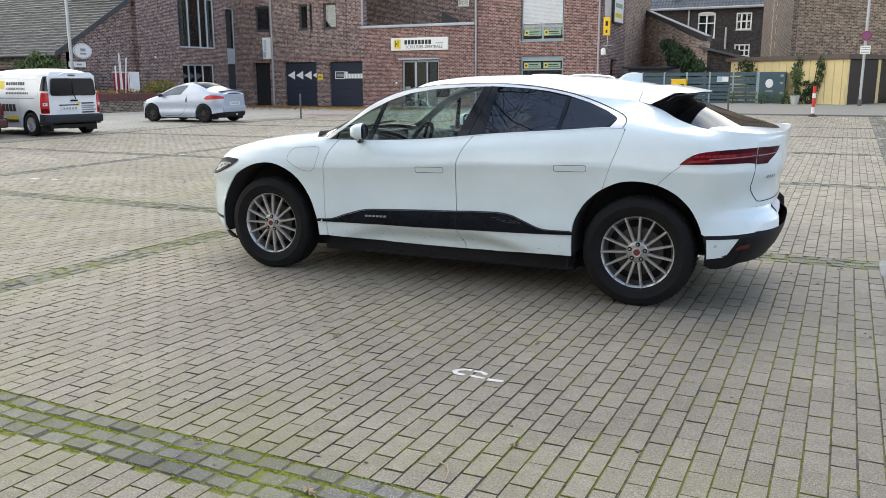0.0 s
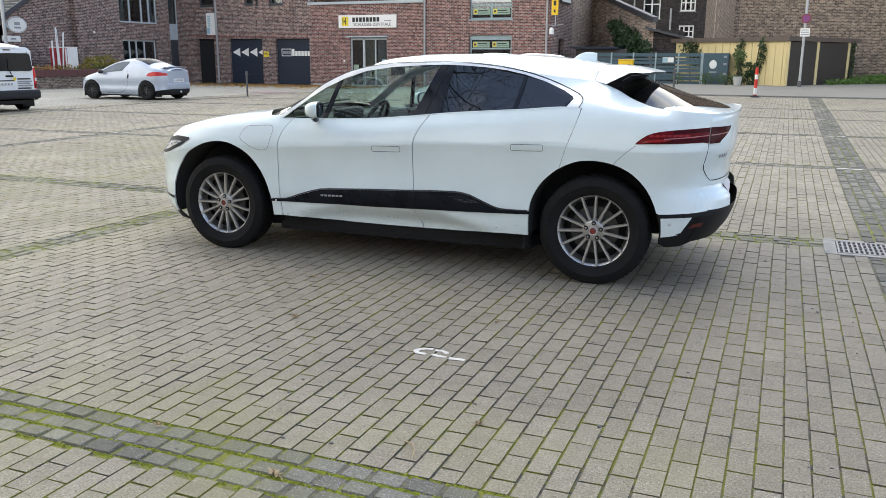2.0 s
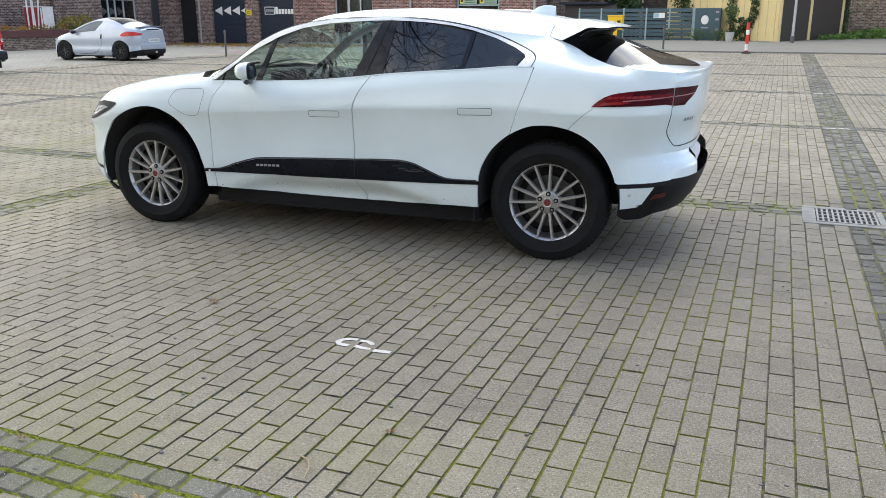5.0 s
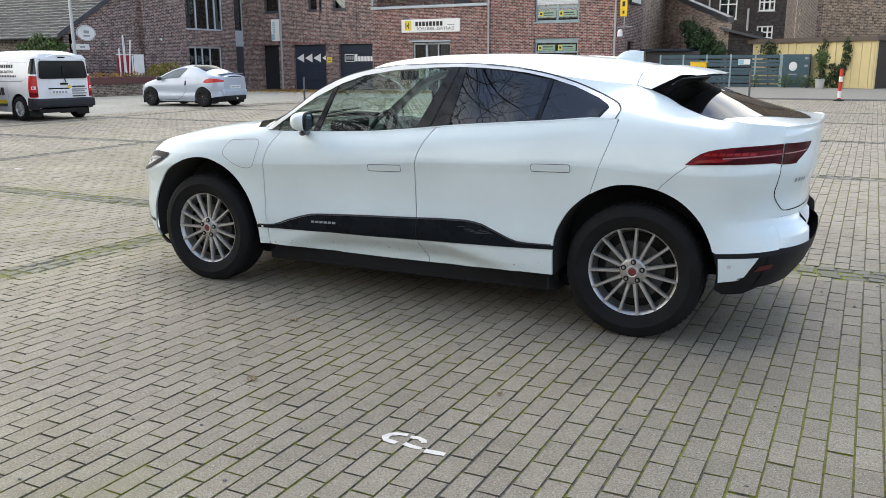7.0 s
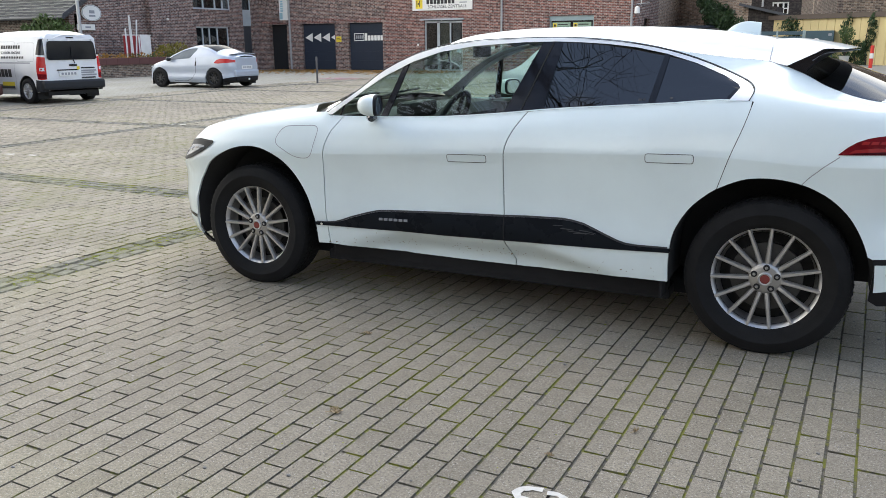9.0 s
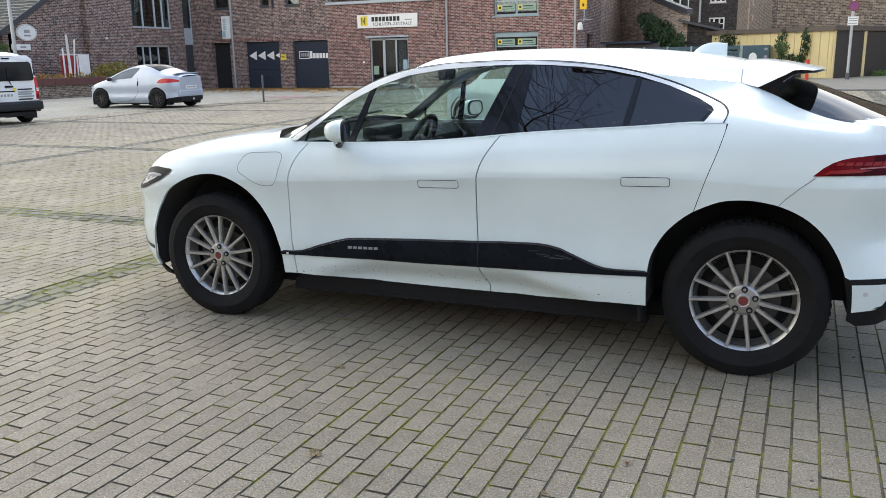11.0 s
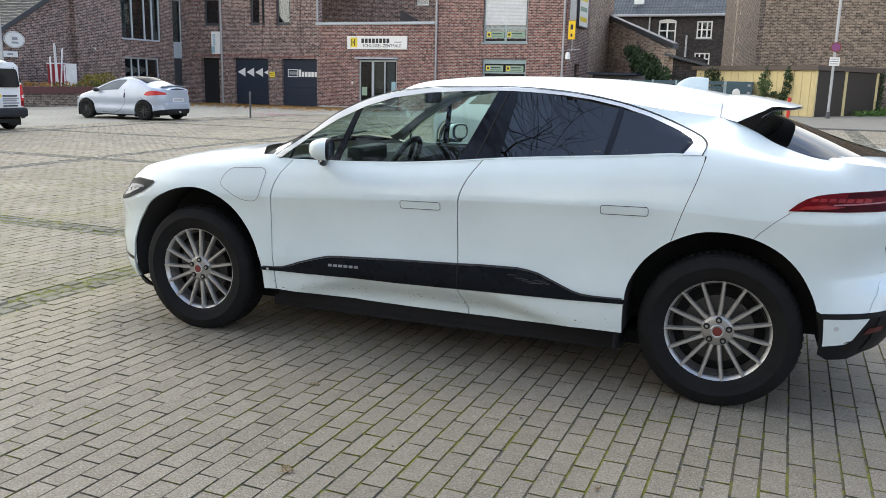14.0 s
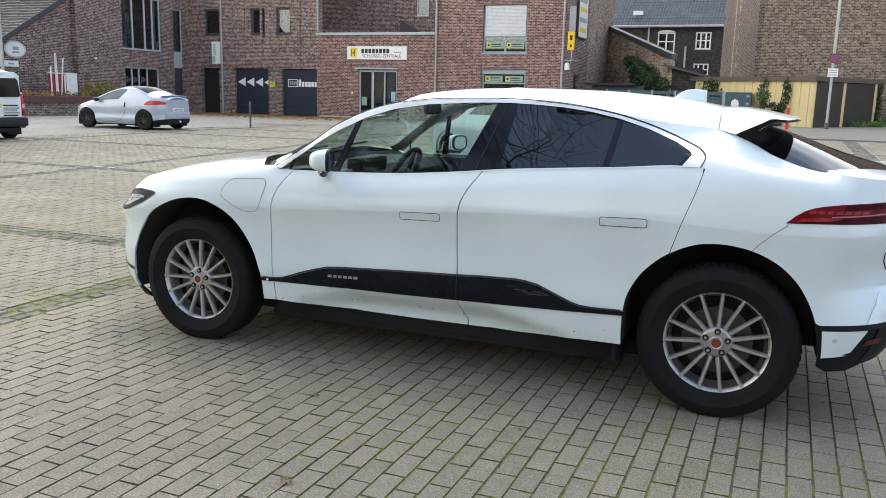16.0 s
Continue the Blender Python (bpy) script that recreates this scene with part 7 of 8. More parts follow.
def seat(x, y):
    bm = bmesh.new()
    box(bm, x - 0.28, x + 0.26, y - 0.25, y + 0.25, 0.52, 0.66, 0.05)
    r = bmesh.new()
    box(r, -0.07, 0.07, -0.25, 0.25, 0.0, 0.62, 0.055)
    box(r, -0.045, 0.055, -0.13, 0.13, 0.66, 0.86, 0.045)
    tube(r, [(0, -0.06, 0.6), (0, -0.06, 0.7)], 0.008, 6)
    tube(r, [(0, 0.06, 0.6), (0, 0.06, 0.7)], 0.008, 6)
    bmesh.ops.transform(r, matrix=pose(x + 0.26, y, 0.58, 0, 18, 0), verts=r.verts)
    me = bpy.data.meshes.new("tmp")
    r.to_mesh(me)
    r.free()
    bm.from_mesh(me)
    bpy.data.meshes.remove(me)
    return bm


for y in (-0.38, 0.38):
    part("front_seat", seat(0.12, y), M["seat"], suv)
    part("rear_seat", seat(0.94, y * 0.72), M["seat"], suv)
part("rear_view_mirror", a_box(-0.36, -0.33, -0.12, 0.12, 1.38, 1.45, 0.015), M["cabin"], suv)
part("sun_strip", top_patch(lambda v: -0.36, header_rail, -0.9, 0.9, 3, 12, -0.012), M["cabin"], suv)


def tyre_bm(r_out, r_in, width):
    """Tyre with rounded shoulders, sidewall ribs and cut tread blocks."""
    bm = bmesh.new()
    h = width / 2
    prof = [(r_in - 0.012, -h * 0.80), (r_in, -h * 0.90), (r_in + 0.018, -h * 0.985), (r_in + 0.05, -h * 1.03), (r_in + 0.052, -h * 1.045), (r_in + 0.058, -h * 1.045), (r_in + 0.06, -h * 1.03), (r_out - 0.045, -h * 1.0), (r_out - 0.024, -h * 0.95), (r_out - 0.008, -h * 0.86), (r_out - 0.001, -h * 0.72)]
    prof = prof + [(r_out, 0.0)] + [(r, -y) for r, y in prof[::-1]]
    revolve(bm, prof, 72)
    for f in bm.faces:
        f.smooth = True
    return bm


def tread_bm(r_out, width, n=64):
    """The blocks cut in the tread and shoulder."""
    bm = bmesh.new()
    h = width / 2
    for k in range(n):
        a = 2 * math.pi * (k + 0.5) / n
        for s in (-1, 1):
            for y0, y1, rr in ((0.60, 0.88, r_out - 0.0105), (0.28, 0.56, r_out - 0.004), (0.02, 0.24, r_out - 0.004)):
                m = Matrix.Rotation(-a + s * 0.012, 4, "Y") @ Matrix.LocRotScale((rr, s * h * (y0 + y1) / 2, 0), Euler((0, 0, -s * 0.10 if y0 < 0.5 else s * 0.35)), (0.016, h * (y1 - y0) * 0.97, 0.021))
                bmesh.ops.create_cube(bm, size=1, matrix=m)
    return bm


def spoke_bm(n, r0, r1, w0, w1, depth, dish):
    bm = bmesh.new()
    for k in range(n):
        a = 2 * math.pi * k / n + math.pi / 2
        sec = []
        for i in range(5):
            t = i / 4
            r, w = r0 + (r1 - r0) * t, w0 + (w1 - w0) * t
            y = -dish * math.sin(math.pi * 0.5 * t) * 0.6 + 0.012 * (1 - t)
            ring = [(-w, y + 0.006), (-w * 0.55, y - 0.006), (w * 0.55, y - 0.006), (w, y + 0.006), (w * 0.7, y + depth), (-w * 0.7, y + depth)]
            sec.append([bm.verts.new((r * math.cos(a) - q * math.sin(a), yy, r * math.sin(a) + q * math.cos(a))) for q, yy in ring])
        for s, e in zip(sec, sec[1:]):
            for j in range(6):
                bm.faces.new((s[j], s[(j + 1) % 6], e[(j + 1) % 6], e[j]))
    bmesh.ops.recalc_face_normals(bm, faces=bm.faces)
    return bm


def suv_wheel(x, side, turn):
    w = new("wheel")
    w.parent = suv
    flip = 180 if side > 0 else 0
    w.matrix_local = pose(x, side * 0.805, 0.372, 0, 0, flip) @ pose(0, 0, 0, 0, turn, 0)
    part("tyre", tyre_bm(0.376, 0.259, 0.235), M["rubber"], w, "worn black tyre")
    part("tread", tread_bm(0.375, 0.235), M["rubber"], w)["kind"] = "stuff"
    bm = revolve(bmesh.new(), [(0.231, -0.066), (0.238, -0.088), (0.252, -0.096), (0.260, -0.104), (0.265, -0.100), (0.265, -0.085), (0.256, -0.08)], 72)
    for f in bm.faces:
        f.smooth = True
    part("rim", bm, M["alloy"], w, "silver alloy rim")
    part("spokes", spoke_bm(15, 0.048, 0.247, 0.0128, 0.0092, 0.028, 0.012), M["alloy"], w, "fifteen slim silver spokes").location = (0, -0.085, 0)
    part("barrel", revolve(bmesh.new(), [(0.0, 0.02), (0.12, 0.02), (0.222, 0.03), (0.229, -0.07)], 48), M["liner"], w)
    part("inner_rim", revolve(bmesh.new(), [(0.214, -0.012), (0.221, -0.03), (0.224, -0.05), (0.229, -0.069)], 60), M["alloy_shade"], w, "grey inner rim")
    part("brake_disc", revolve(bmesh.new(), [(0.07, -0.035), (0.165, -0.035), (0.165, -0.01), (0.07, -0.01)], 48), M["disc"], w)
    bm = revolve(bmesh.new(), [(0.022, -0.099), (0.029, -0.101), (0.033, -0.097), (0.034, -0.085)], 28)
    part("hub_ring", bm, M["alloy"], w)
    part("hub_cap", revolve(bmesh.new(), [(0.0, -0.0985), (0.016, -0.0985), (0.022, -0.0975)], 20), M["badge_red"], w, "dull red centre cap")
    bm = revolve(bmesh.new(), [(0.028, -0.0905), (0.058, -0.088), (0.072, -0.083), (0.080, -0.06), (0.080, -0.03)], 40)
    for f in bm.faces:
        f.smooth = True
    part("hub", bm, M["alloy_shade"], w)
    for k in range(5):
        a = 2 * math.pi * k / 5 + math.pi / 2
        at = (0.054 * math.cos(a), 0, 0.054 * math.sin(a))
        part("lug_recess", revolve(bmesh.new(), [(0.0, -0.0945), (0.0145, -0.0945), (0.0155, -0.09), (0.0155, -0.07)], 14), M["liner"], w).location = at
        part("lug_nut", revolve(bmesh.new(), [(0.0, -0.098), (0.006, -0.098), (0.008, -0.095), (0.008, -0.08)], 6), M["alloy_shade"], w).location = at
    return w


for x, turn in ((-1.495, 6), (1.495, 3)):
    for side in (-1, 1):
        suv_wheel(x, side, turn)


# ---- the other vehicles ----
def simple_wheel(parent, x, y, r, width, spokes, mat="alloy_dark", side=-1):
    w = new("wheel")
    w.parent = parent
    w.matrix_local = pose(x, y, r, 0, 0, 0 if side < 0 else 180)
    h = width / 2
    bm = revolve(bmesh.new(), [(r * 0.62, -h * 0.9), (r * 0.70, -h), (r * 0.92, -h), (r, -h * 0.75), (r, h * 0.75), (r * 0.92, h), (r * 0.6, h)], 40)
    part("tyre", bm, M["rubber"], w, smooth=True)
    part("rim", revolve(bmesh.new(), [(r * 0.56, h * 0.5), (r * 0.60, -h * 0.8), (r * 0.645, -h * 0.95)], 36), M[mat], w, smooth=True)
    part("spokes", spoke_bm(spokes, r * 0.1, r * 0.61, r * 0.07, r * 0.05, 0.03, 0.01), M[mat], w).location = (0, -h * 0.75, 0)
    part("barrel", revolve(bmesh.new(), [(0, 0.0), (r * 0.58, 0.0)], 24), M["liner"], w)
    part("hub_cap", revolve(bmesh.new(), [(0, -h * 0.9), (r * 0.13, -h * 0.88), (r * 0.15, -h * 0.7)], 16), M[mat], w)
    return w


def upper_patch(crown, rail, width, lean, xa, xb, v0, v1, nu, nv, off=0.0, power=2.3):
    rows = []
    for i in range(nu + 1):
        x = xa + (xb - xa) * i / nu
        cr = max(0.02, width(x) - lean(x))
        rows.append([Vector((x, v * cr, rail(x) + (crown(x) - rail(x)) * (1 - abs(v) ** power) + off)) for v in (v0 + (v1 - v0) * j / nv for j in range(nv + 1))])
    return loft(rows)


# silver coupe: front at -x
heading = 1.0
coupe = thing("silver_coupe", pose(-18.66, 17.68, ground_z(-18.66, 17.68), 0, 0, heading), "small pale silver coupe with dark alloy wheels, parked", "car")
crown = spline([(-1.96, 0.56), (-1.85, 0.68), (-1.6, 0.80), (-1.2, 0.91), (-0.95, 0.965), (-0.5, 1.20), (-0.2, 1.325), (0.15, 1.39), (0.5, 1.40), (0.8, 1.375), (1.05, 1.30), (1.3, 1.195), (1.5, 1.13), (1.8, 1.075), (1.88, 1.02)])
rail = spline([(-1.96, 0.52), (-1.85, 0.62), (-1.6, 0.74), (-1.2, 0.85), (-0.95, 0.91), (-0.5, 1.11), (-0.2, 1.225), (0.15, 1.295), (0.45, 1.30), (0.75, 1.255), (0.95, 1.195), (1.2, 1.11), (1.5, 1.04), (1.88, 0.97)])
cbelt = spline([(-1.96, 0.50), (-1.6, 0.71), (-1.2, 0.82), (-0.9, 0.875), (-0.3, 0.925), (0.3, 0.965), (0.8, 1.0), (1.2, 1.0), (1.88, 0.94)])
lean_c = spline([(-1.96, 0.06), (-1.4, 0.12), (-0.95, 0.10), (-0.4, 0.20), (0.2, 0.28), (0.7, 0.24), (1.1, 0.16), (1.88, 0.08)])


def coupe_width(x):
    if x < -1.1:
        return 0.845 * max(0.0, 1 - ((-1.1 - x) / 0.88) ** 2.6) ** (1 / 2.6)
    if x > 1.3:
        return 0.845 * max(0.0, 1 - ((x - 1.3) / 0.62) ** 3.0) ** (1 / 3.0)
    return 0.845


def coupe_knots(x):
    zr, zb = rail(x), min(cbelt(x), rail(x) - 0.02)
    dr = lean_c(x)
    return [(0.10, 0.12), (0.2, 0.05), (0.32, 0.0), (0.5, 0.02), (0.66, 0.0), (max(0.7, zb), min(0.05, dr * 0.6)), (max(0.72, zr), dr), (zr + 0.5, dr + 0.25)]


cs = Shell(coupe_width, coupe_knots)
WB, RW = 1.184, 0.32


def arch(cx, r, zc, n=14):
    return [(cx - r * math.cos(math.pi * k / n), zc + r * math.sin(math.pi * k / n)) for k in range(n + 1)]


for side in (-1, 1):
    out = [(x, rail(x)) for x in np.linspace(-1.93, -0.93, 16)] + [(x, cbelt(x)) for x in np.linspace(-0.88, 0.93, 14)] + [(x, rail(x)) for x in np.linspace(0.97, 1.87, 14)] + [(1.87, 0.36), (WB + 0.37, 0.30)] + arch(WB, 0.365, 0.30)[::-1] + [(WB - 0.37, 0.17), (-WB + 0.37, 0.17)] + arch(-WB, 0.365, 0.30)[::-1] + [(-WB - 0.37, 0.18), (-1.9, 0.2)]
    part("side_panel", cs.panel(out, step=0.05, side=side, lip=0.05, fine=1.3), M["silver"], coupe)
    top = [(x, rail(x) - 0.015) for x in np.linspace(-0.86, 0.36, 20)]
    win = top + [(0.37, 1.22), (0.17, cbelt(0.17) + 0.01)] + [(x, cbelt(x) + 0.005) for x in np.linspace(0.10, -0.86, 14)]
    part("side_window", cs.panel(win, step=0.06, off=-0.006, side=side, lip=0), M["coupe_glass"], coupe, "side glass with a bluish reflection painted in")
    pil = [(0.17, cbelt(0.17) - 0.01), (0.37, 1.22), (0.36, rail(0.36) - 0.015)] + [(x, rail(x) + 0.004) for x in np.linspace(0.42, 0.99, 10)] + [(x, cbelt(x) - 0.01) for x in np.linspace(0.95, 0.25, 8)]
    part("roof_pillar", cs.panel(pil, step=0.05, side=side, off=0.002), M["silver"], coupe)
    part("roof_rail", cs.ribbon([(x, rail(x) - 0.006) for x in np.linspace(-0.93, 0.9, 24)], 0.035, 0.004, side), M["silver"], coupe)
    part("door_gap", cs.ribbon([(0.42, cbelt(0.42)), (0.46, 0.75), (0.40, 0.5), (0.25, 0.3), (0.0, 0.22), (-0.55, 0.22)], 0.010, 0.002, side), M["liner"], coupe)
    part("door_handle", cs.panel(rounded([(0.40, 0.70), (0.46, 0.72), (0.47, 0.86), (0.42, 0.86)], 0.02), step=0.03, off=0.006, side=side), M["liner"], coupe)
    part("tail_lamp", cs.panel([(1.22, 0.80), (1.32, 0.90), (1.5, 0.945), (1.72, 0.93), (1.86, 0.89), (1.86, 0.82), (1.6, 0.80), (1.4, 0.785)], step=0.04, off=0.01, side=side), M["lamp_bright"], coupe, "bright red tail lamp")
    part("headlamp", cs.panel([(-1.85, 0.56), (-1.78, 0.66), (-1.6, 0.72), (-1.45, 0.72), (-1.6, 0.62)], step=0.05, off=0.006, side=side), M["lamp_grey"], coupe)
    part("sill", cs.panel([(-WB + 0.38, 0.13), (WB - 0.38, 0.13), (WB - 0.38, 0.20), (-WB + 0.38, 0.20)], step=0.06, off=-0.02, side=side), M["liner"], coupe)
    part("bumper_side", cs.panel([(WB + 0.39, 0.20), (WB + 0.41, 0.31), (1.87, 0.36), (1.87, 0.22)], step=0.05, off=0.006, side=side), M["black"], coupe)
    m = new("door_mirror")
    m.parent = coupe
    bm = bmesh.new()
    bmesh.ops.create_uvsphere(bm, u_segments=14, v_segments=10, radius=1, matrix=Matrix.LocRotScale((-0.68, side * 0.90, 0.93), None, (0.09, 0.10, 0.07)))
    part("cap", bm, M["gloss_black"], m, smooth=True)
    for cx in (-WB, WB):
        simple_wheel(coupe, cx, side * 0.75, RW, 0.205, 10, "alloy_dark", side)
        rows = [[Vector((x, side * y, z)) for x, z in [(cx - 0.37, 0.1)] + arch(cx, 0.37, 0.30) + [(cx + 0.37, 0.1)]] for y in (0.82, 0.5)]
        part("arch_liner", loft(rows), M["liner"], coupe)
up = lambda a, b, v0, v1, nu=16, nv=16, off=0.0: upper_patch(crown, rail, coupe_width, lean_c, a, b, v0, v1, nu, nv, off)
part("bonnet", up(-1.94, -0.97, -1, 1), M["silver"], coupe)
part("windscreen", up(-0.97, -0.22, -0.96, 0.96), M["coupe_glass"], coupe, "dark windscreen")
part("roof", up(-0.22, 0.46, -1, 1), M["silver"], coupe)
part("rear_window", up(0.47, 1.18, -0.88, 0.88), M["van_glass"], coupe, "dark sloping rear window")
for a, b in ((-1, -0.87), (0.87, 1)):
    part("buttress", up(0.45, 1.20, a, b, 14, 4, 0.006), M["silver"], coupe)
part("boot_lid", up(1.17, 1.87, -1, 1), M["silver"], coupe)
c_r = coupe_width(1.865)
part("tail", a_box(1.80, 1.885, -c_r, c_r, 0.45, 0.985, 0.03), M["silver"], coupe)
part("bumper", a_box(1.72, 1.912, -c_r * 1.12, c_r * 1.12, 0.35, 0.58, 0.06), M["silver"], coupe)
part("diffuser", a_box(1.70, 1.90, -c_r * 1.02, c_r * 1.02, 0.21, 0.37, 0.04), M["black"], coupe, "black lower rear diffuser")
part("exhaust", tube(bmesh.new(), [(1.85, 0.05, 0.27), (1.93, 0.05, 0.27)], 0.035, 12), M["chrome"], coupe)
part("number_plate", a_box(1.885, 1.90, -0.26, 0.26, 0.60, 0.71), M["plate"], coupe, "white number plate with plain bars")
for k in range(5):
    part("plate_bar", a_box(1.90, 1.903, -0.2 + k * 0.085, -0.14 + k * 0.085, 0.63, 0.68), M["sign_grey"], coupe)
bm = bmesh.new()
rows = [[Vector((x, y, 1.080 + 0.030 * (1 - (y / 0.60) ** 2) + dz)) for y in np.linspace(-0.54, 0.54, 14)] for x, dz in ((1.60, 0.0), (1.77, 0.006), (1.82, 0.0), (1.77, -0.02), (1.64, 0.0))]
part("rear_spoiler", loft(rows), M["silver"], coupe)
part("floor", a_box(-1.7, 1.7, -0.66, 0.66, 0.16, 0.24), M["liner"], coupe)
part("cabin", a_box(-0.8, 0.9, -0.62, 0.62, 0.3, 0.84, 0.05), M["cabin"], coupe)
for y in (-0.35, 0.35):
    part("seat", seat(0.1, y), M["seat"], coupe).location = (0, 0, -0.22)

# white delivery van: its own x runs from nose (-) to tail (+)
vh = -5.0
van = thing("delivery_van", pose(-17.42, 10.98, ground_z(-17.42, 10.98), 0, 0, vh) @ pose(-0.72, 0.0, 0), "white delivery van with dark bumpers and lettering bars", "van")
VW = 0.905
VR = 0.72


def van_width(x):
    if x < -2.4:
        return VW * max(0.0, 1 - ((-2.4 - x) / 0.95) ** 2.6) ** (1 / 2.6)
    if x > 1.15:
        return VW * max(0.0, 1 - ((x - 1.15) / 0.26) ** 4.0) ** (1 / 4.0)
    return VW


vroof = spline([(-3.3, 0.8), (-3.0, 0.98), (-2.6, 1.06), (-2.3, 1.12), (-1.7, 1.62), (-1.45, 1.76), (-1.0, 1.82), (0.0, 1.84), (1.0, 1.82), (1.3, 1.76), (1.41, 1.70)])
vrail = spline([(-3.3, 0.74), (-3.0, 0.92), (-2.6, 1.0), (-2.3, 1.06), (-1.7, 1.50), (-1.4, 1.62), (-1.0, 1.68), (0.0, 1.70), (1.0, 1.68), (1.3, 1.63), (1.41, 1.58)])
vlean = spline([(-3.3, 0.08), (-2.3, 0.12), (-1.6, 0.16), (-1.0, 0.15), (1.41, 0.14)])


def van_knots(x):
    zr = vrail(x)
    zb = min(1.05, zr - 0.05)
    return [(0.1, 0.14), (0.22, 0.03), (0.4, 0.0), (0.62, 0.012), (min(0.8, zb - 0.05), 0.0), (zb, 0.02), (zr, vlean(x)), (zr + 0.4, vlean(x) + 0.3)]


vs_ = Shell(van_width, van_knots)
for side in (-1, 1):
    out = [(x, vrail(x)) for x in np.linspace(-3.2, 1.375, 40)] + [(1.375, 0.33), (VR + 0.42, 0.28)] + arch(VR, 0.40, 0.31)[::-1] + [(VR - 0.42, 0.22), (-1.98 + 0.42, 0.22)] + arch(-1.98, 0.40, 0.31)[::-1] + [(-1.98 - 0.42, 0.24), (-3.2, 0.3)]
    cab_win = [(-2.12, 1.10), (-1.62, 1.47), (-1.1, 1.50), (-1.05, 1.08)]
    part("side_panel", vs_.panel(out, [cab_win], step=0.06, side=side, lip=0.04, fine=1.1), M["van_white"], van)
    part("cab_window", vs_.panel(cab_win, step=0.08, off=-0.005, side=side, lip=0), M["tint"], van)
    part("side_moulding", vs_.ribbon([(-1.5, 0.42), (0.2, 0.42)], 0.10, 0.012, side), M["grey_plastic"], van)
    part("door_rail", vs_.ribbon([(-0.9, 1.02), (0.95, 1.02)], 0.03, 0.004, side), M["sign_grey"], van)
    part("panel_gap", vs_.ribbon(rounded([(-0.95, 0.35), (0.25, 0.35), (0.25, 1.55), (-0.95, 1.55)], 0.06), 0.008, 0.002, side, 0.05, True), M["sign_grey"], van)
    part("panel_gap", vs_.ribbon(rounded([(0.36, 1.06), (1.12, 1.06), (1.12, 1.52), (0.36, 1.52)], 0.08), 0.008, 0.002, side, 0.05, True), M["sign_grey"], van)
    part("fuel_flap", vs_.panel(rounded([(0.78, 0.85), (0.95, 0.85), (0.95, 1.0), (0.78, 1.0)], 0.03), step=0.05, off=0.003, side=side), M["van_white"], van)
    part("corner_lamp", vs_.panel([(1.23, 0.62), (1.34, 0.60), (1.375, 0.62), (1.375, 1.16), (1.25, 1.18), (1.23, 1.0)], step=0.05, off=0.012, side=side), M["lamp_bright"], van, "tall red tail lamp")
    part("lamp_cell", vs_.panel([(1.31, 0.82), (1.365, 0.82), (1.365, 0.90), (1.31, 0.90)], step=0.05, off=0.015, side=side, lip=0.004), M["shutter"], van, "white reversing lamp")
    part("lamp_cell", vs_.panel([(1.24, 0.63), (1.372, 0.63), (1.372, 0.74), (1.24, 0.76)], step=0.05, off=0.015, side=side, lip=0.004), M["lamp_red"], van, "dark red lower lamp")
    part("lamp_trim", vs_.panel([(1.20, 1.23), (1.375, 1.21), (1.375, 1.62), (1.25, 1.60)], step=0.05, off=0.008, side=side), M["gloss_black"], van, "dark corner trim")
    part("bumper_corner", vs_.panel([(1.13, 0.30), (1.375, 0.30), (1.375, 0.58), (1.16, 0.60)], step=0.04, off=0.014, side=side), M["bumper_grey"], van)
    for cx in (-1.98, VR):
        simple_wheel(van, cx, side * 0.80, 0.315, 0.2, 12, "alloy", side)
        rows = [[Vector((x, side * y, z)) for x, z in [(cx - 0.4, 0.12)] + arch(cx, 0.4, 0.31) + [(cx + 0.4, 0.12)]] for y in (0.88, 0.5)]
        part("arch_liner", loft(rows), M["liner"], van)
    for z, x0, n, w, h, mt in ((1.375, -0.36, 8, 0.085, 0.085, "sign_ink"), (1.13, -0.36, 14, 0.050, 0.055, "sign_ink"), (0.66, -0.55, 4, 0.14, 0.20, "sign_ink")):
        for k in range(n):
            xa = x0 + k * (w + 0.025)
            part("lettering_bar", vs_.panel([(xa, z), (xa + w, z), (xa + w, z + h), (xa, z + h)], step=0.2, off=0.004, side=side, lip=0.002), M[mt], van)
    part("emblem", vs_.panel([(-0.66, 1.27), (-0.44, 1.27), (-0.44, 1.49), (-0.66, 1.49)], step=0.2, off=0.004, side=side, lip=0.002), M["yellow"], van, "yellow emblem")
    part("badge_stripe", vs_.panel([(-0.35, 0.44), (0.2, 0.44), (0.2, 0.54), (-0.35, 0.54)], step=0.2, off=0.02, side=side, lip=0.002), M["yellow"], van, "yellow sticker strip")
vup = lambda a, b, v0, v1, nu=16, nv=14, off=0.0: upper_patch(vroof, vrail, van_width, vlean, a, b, v0, v1, nu, nv, off, 2.6)
part("bonnet", vup(-3.2, -2.3, -1, 1), M["van_white"], van)
part("windscreen", vup(-2.3, -1.6, -0.95, 0.95), M["tint"], van)
part("roof", vup(-1.62, 1.39, -1, 1, 30, 16), M["van_white"], van)
hw = van_width(1.375)
rows = []
for z in np.linspace(0.58, 1.60, 12):
    rows.append([Vector((1.375 + 0.035 * (1 - (y / hw) ** 2) - 0.03 * max(0, (z - 1.1)) ** 1.3, y, z)) for y in np.linspace(-hw, hw, 13)])
part("tail_door", loft(rows, True), M["van_white"], van)
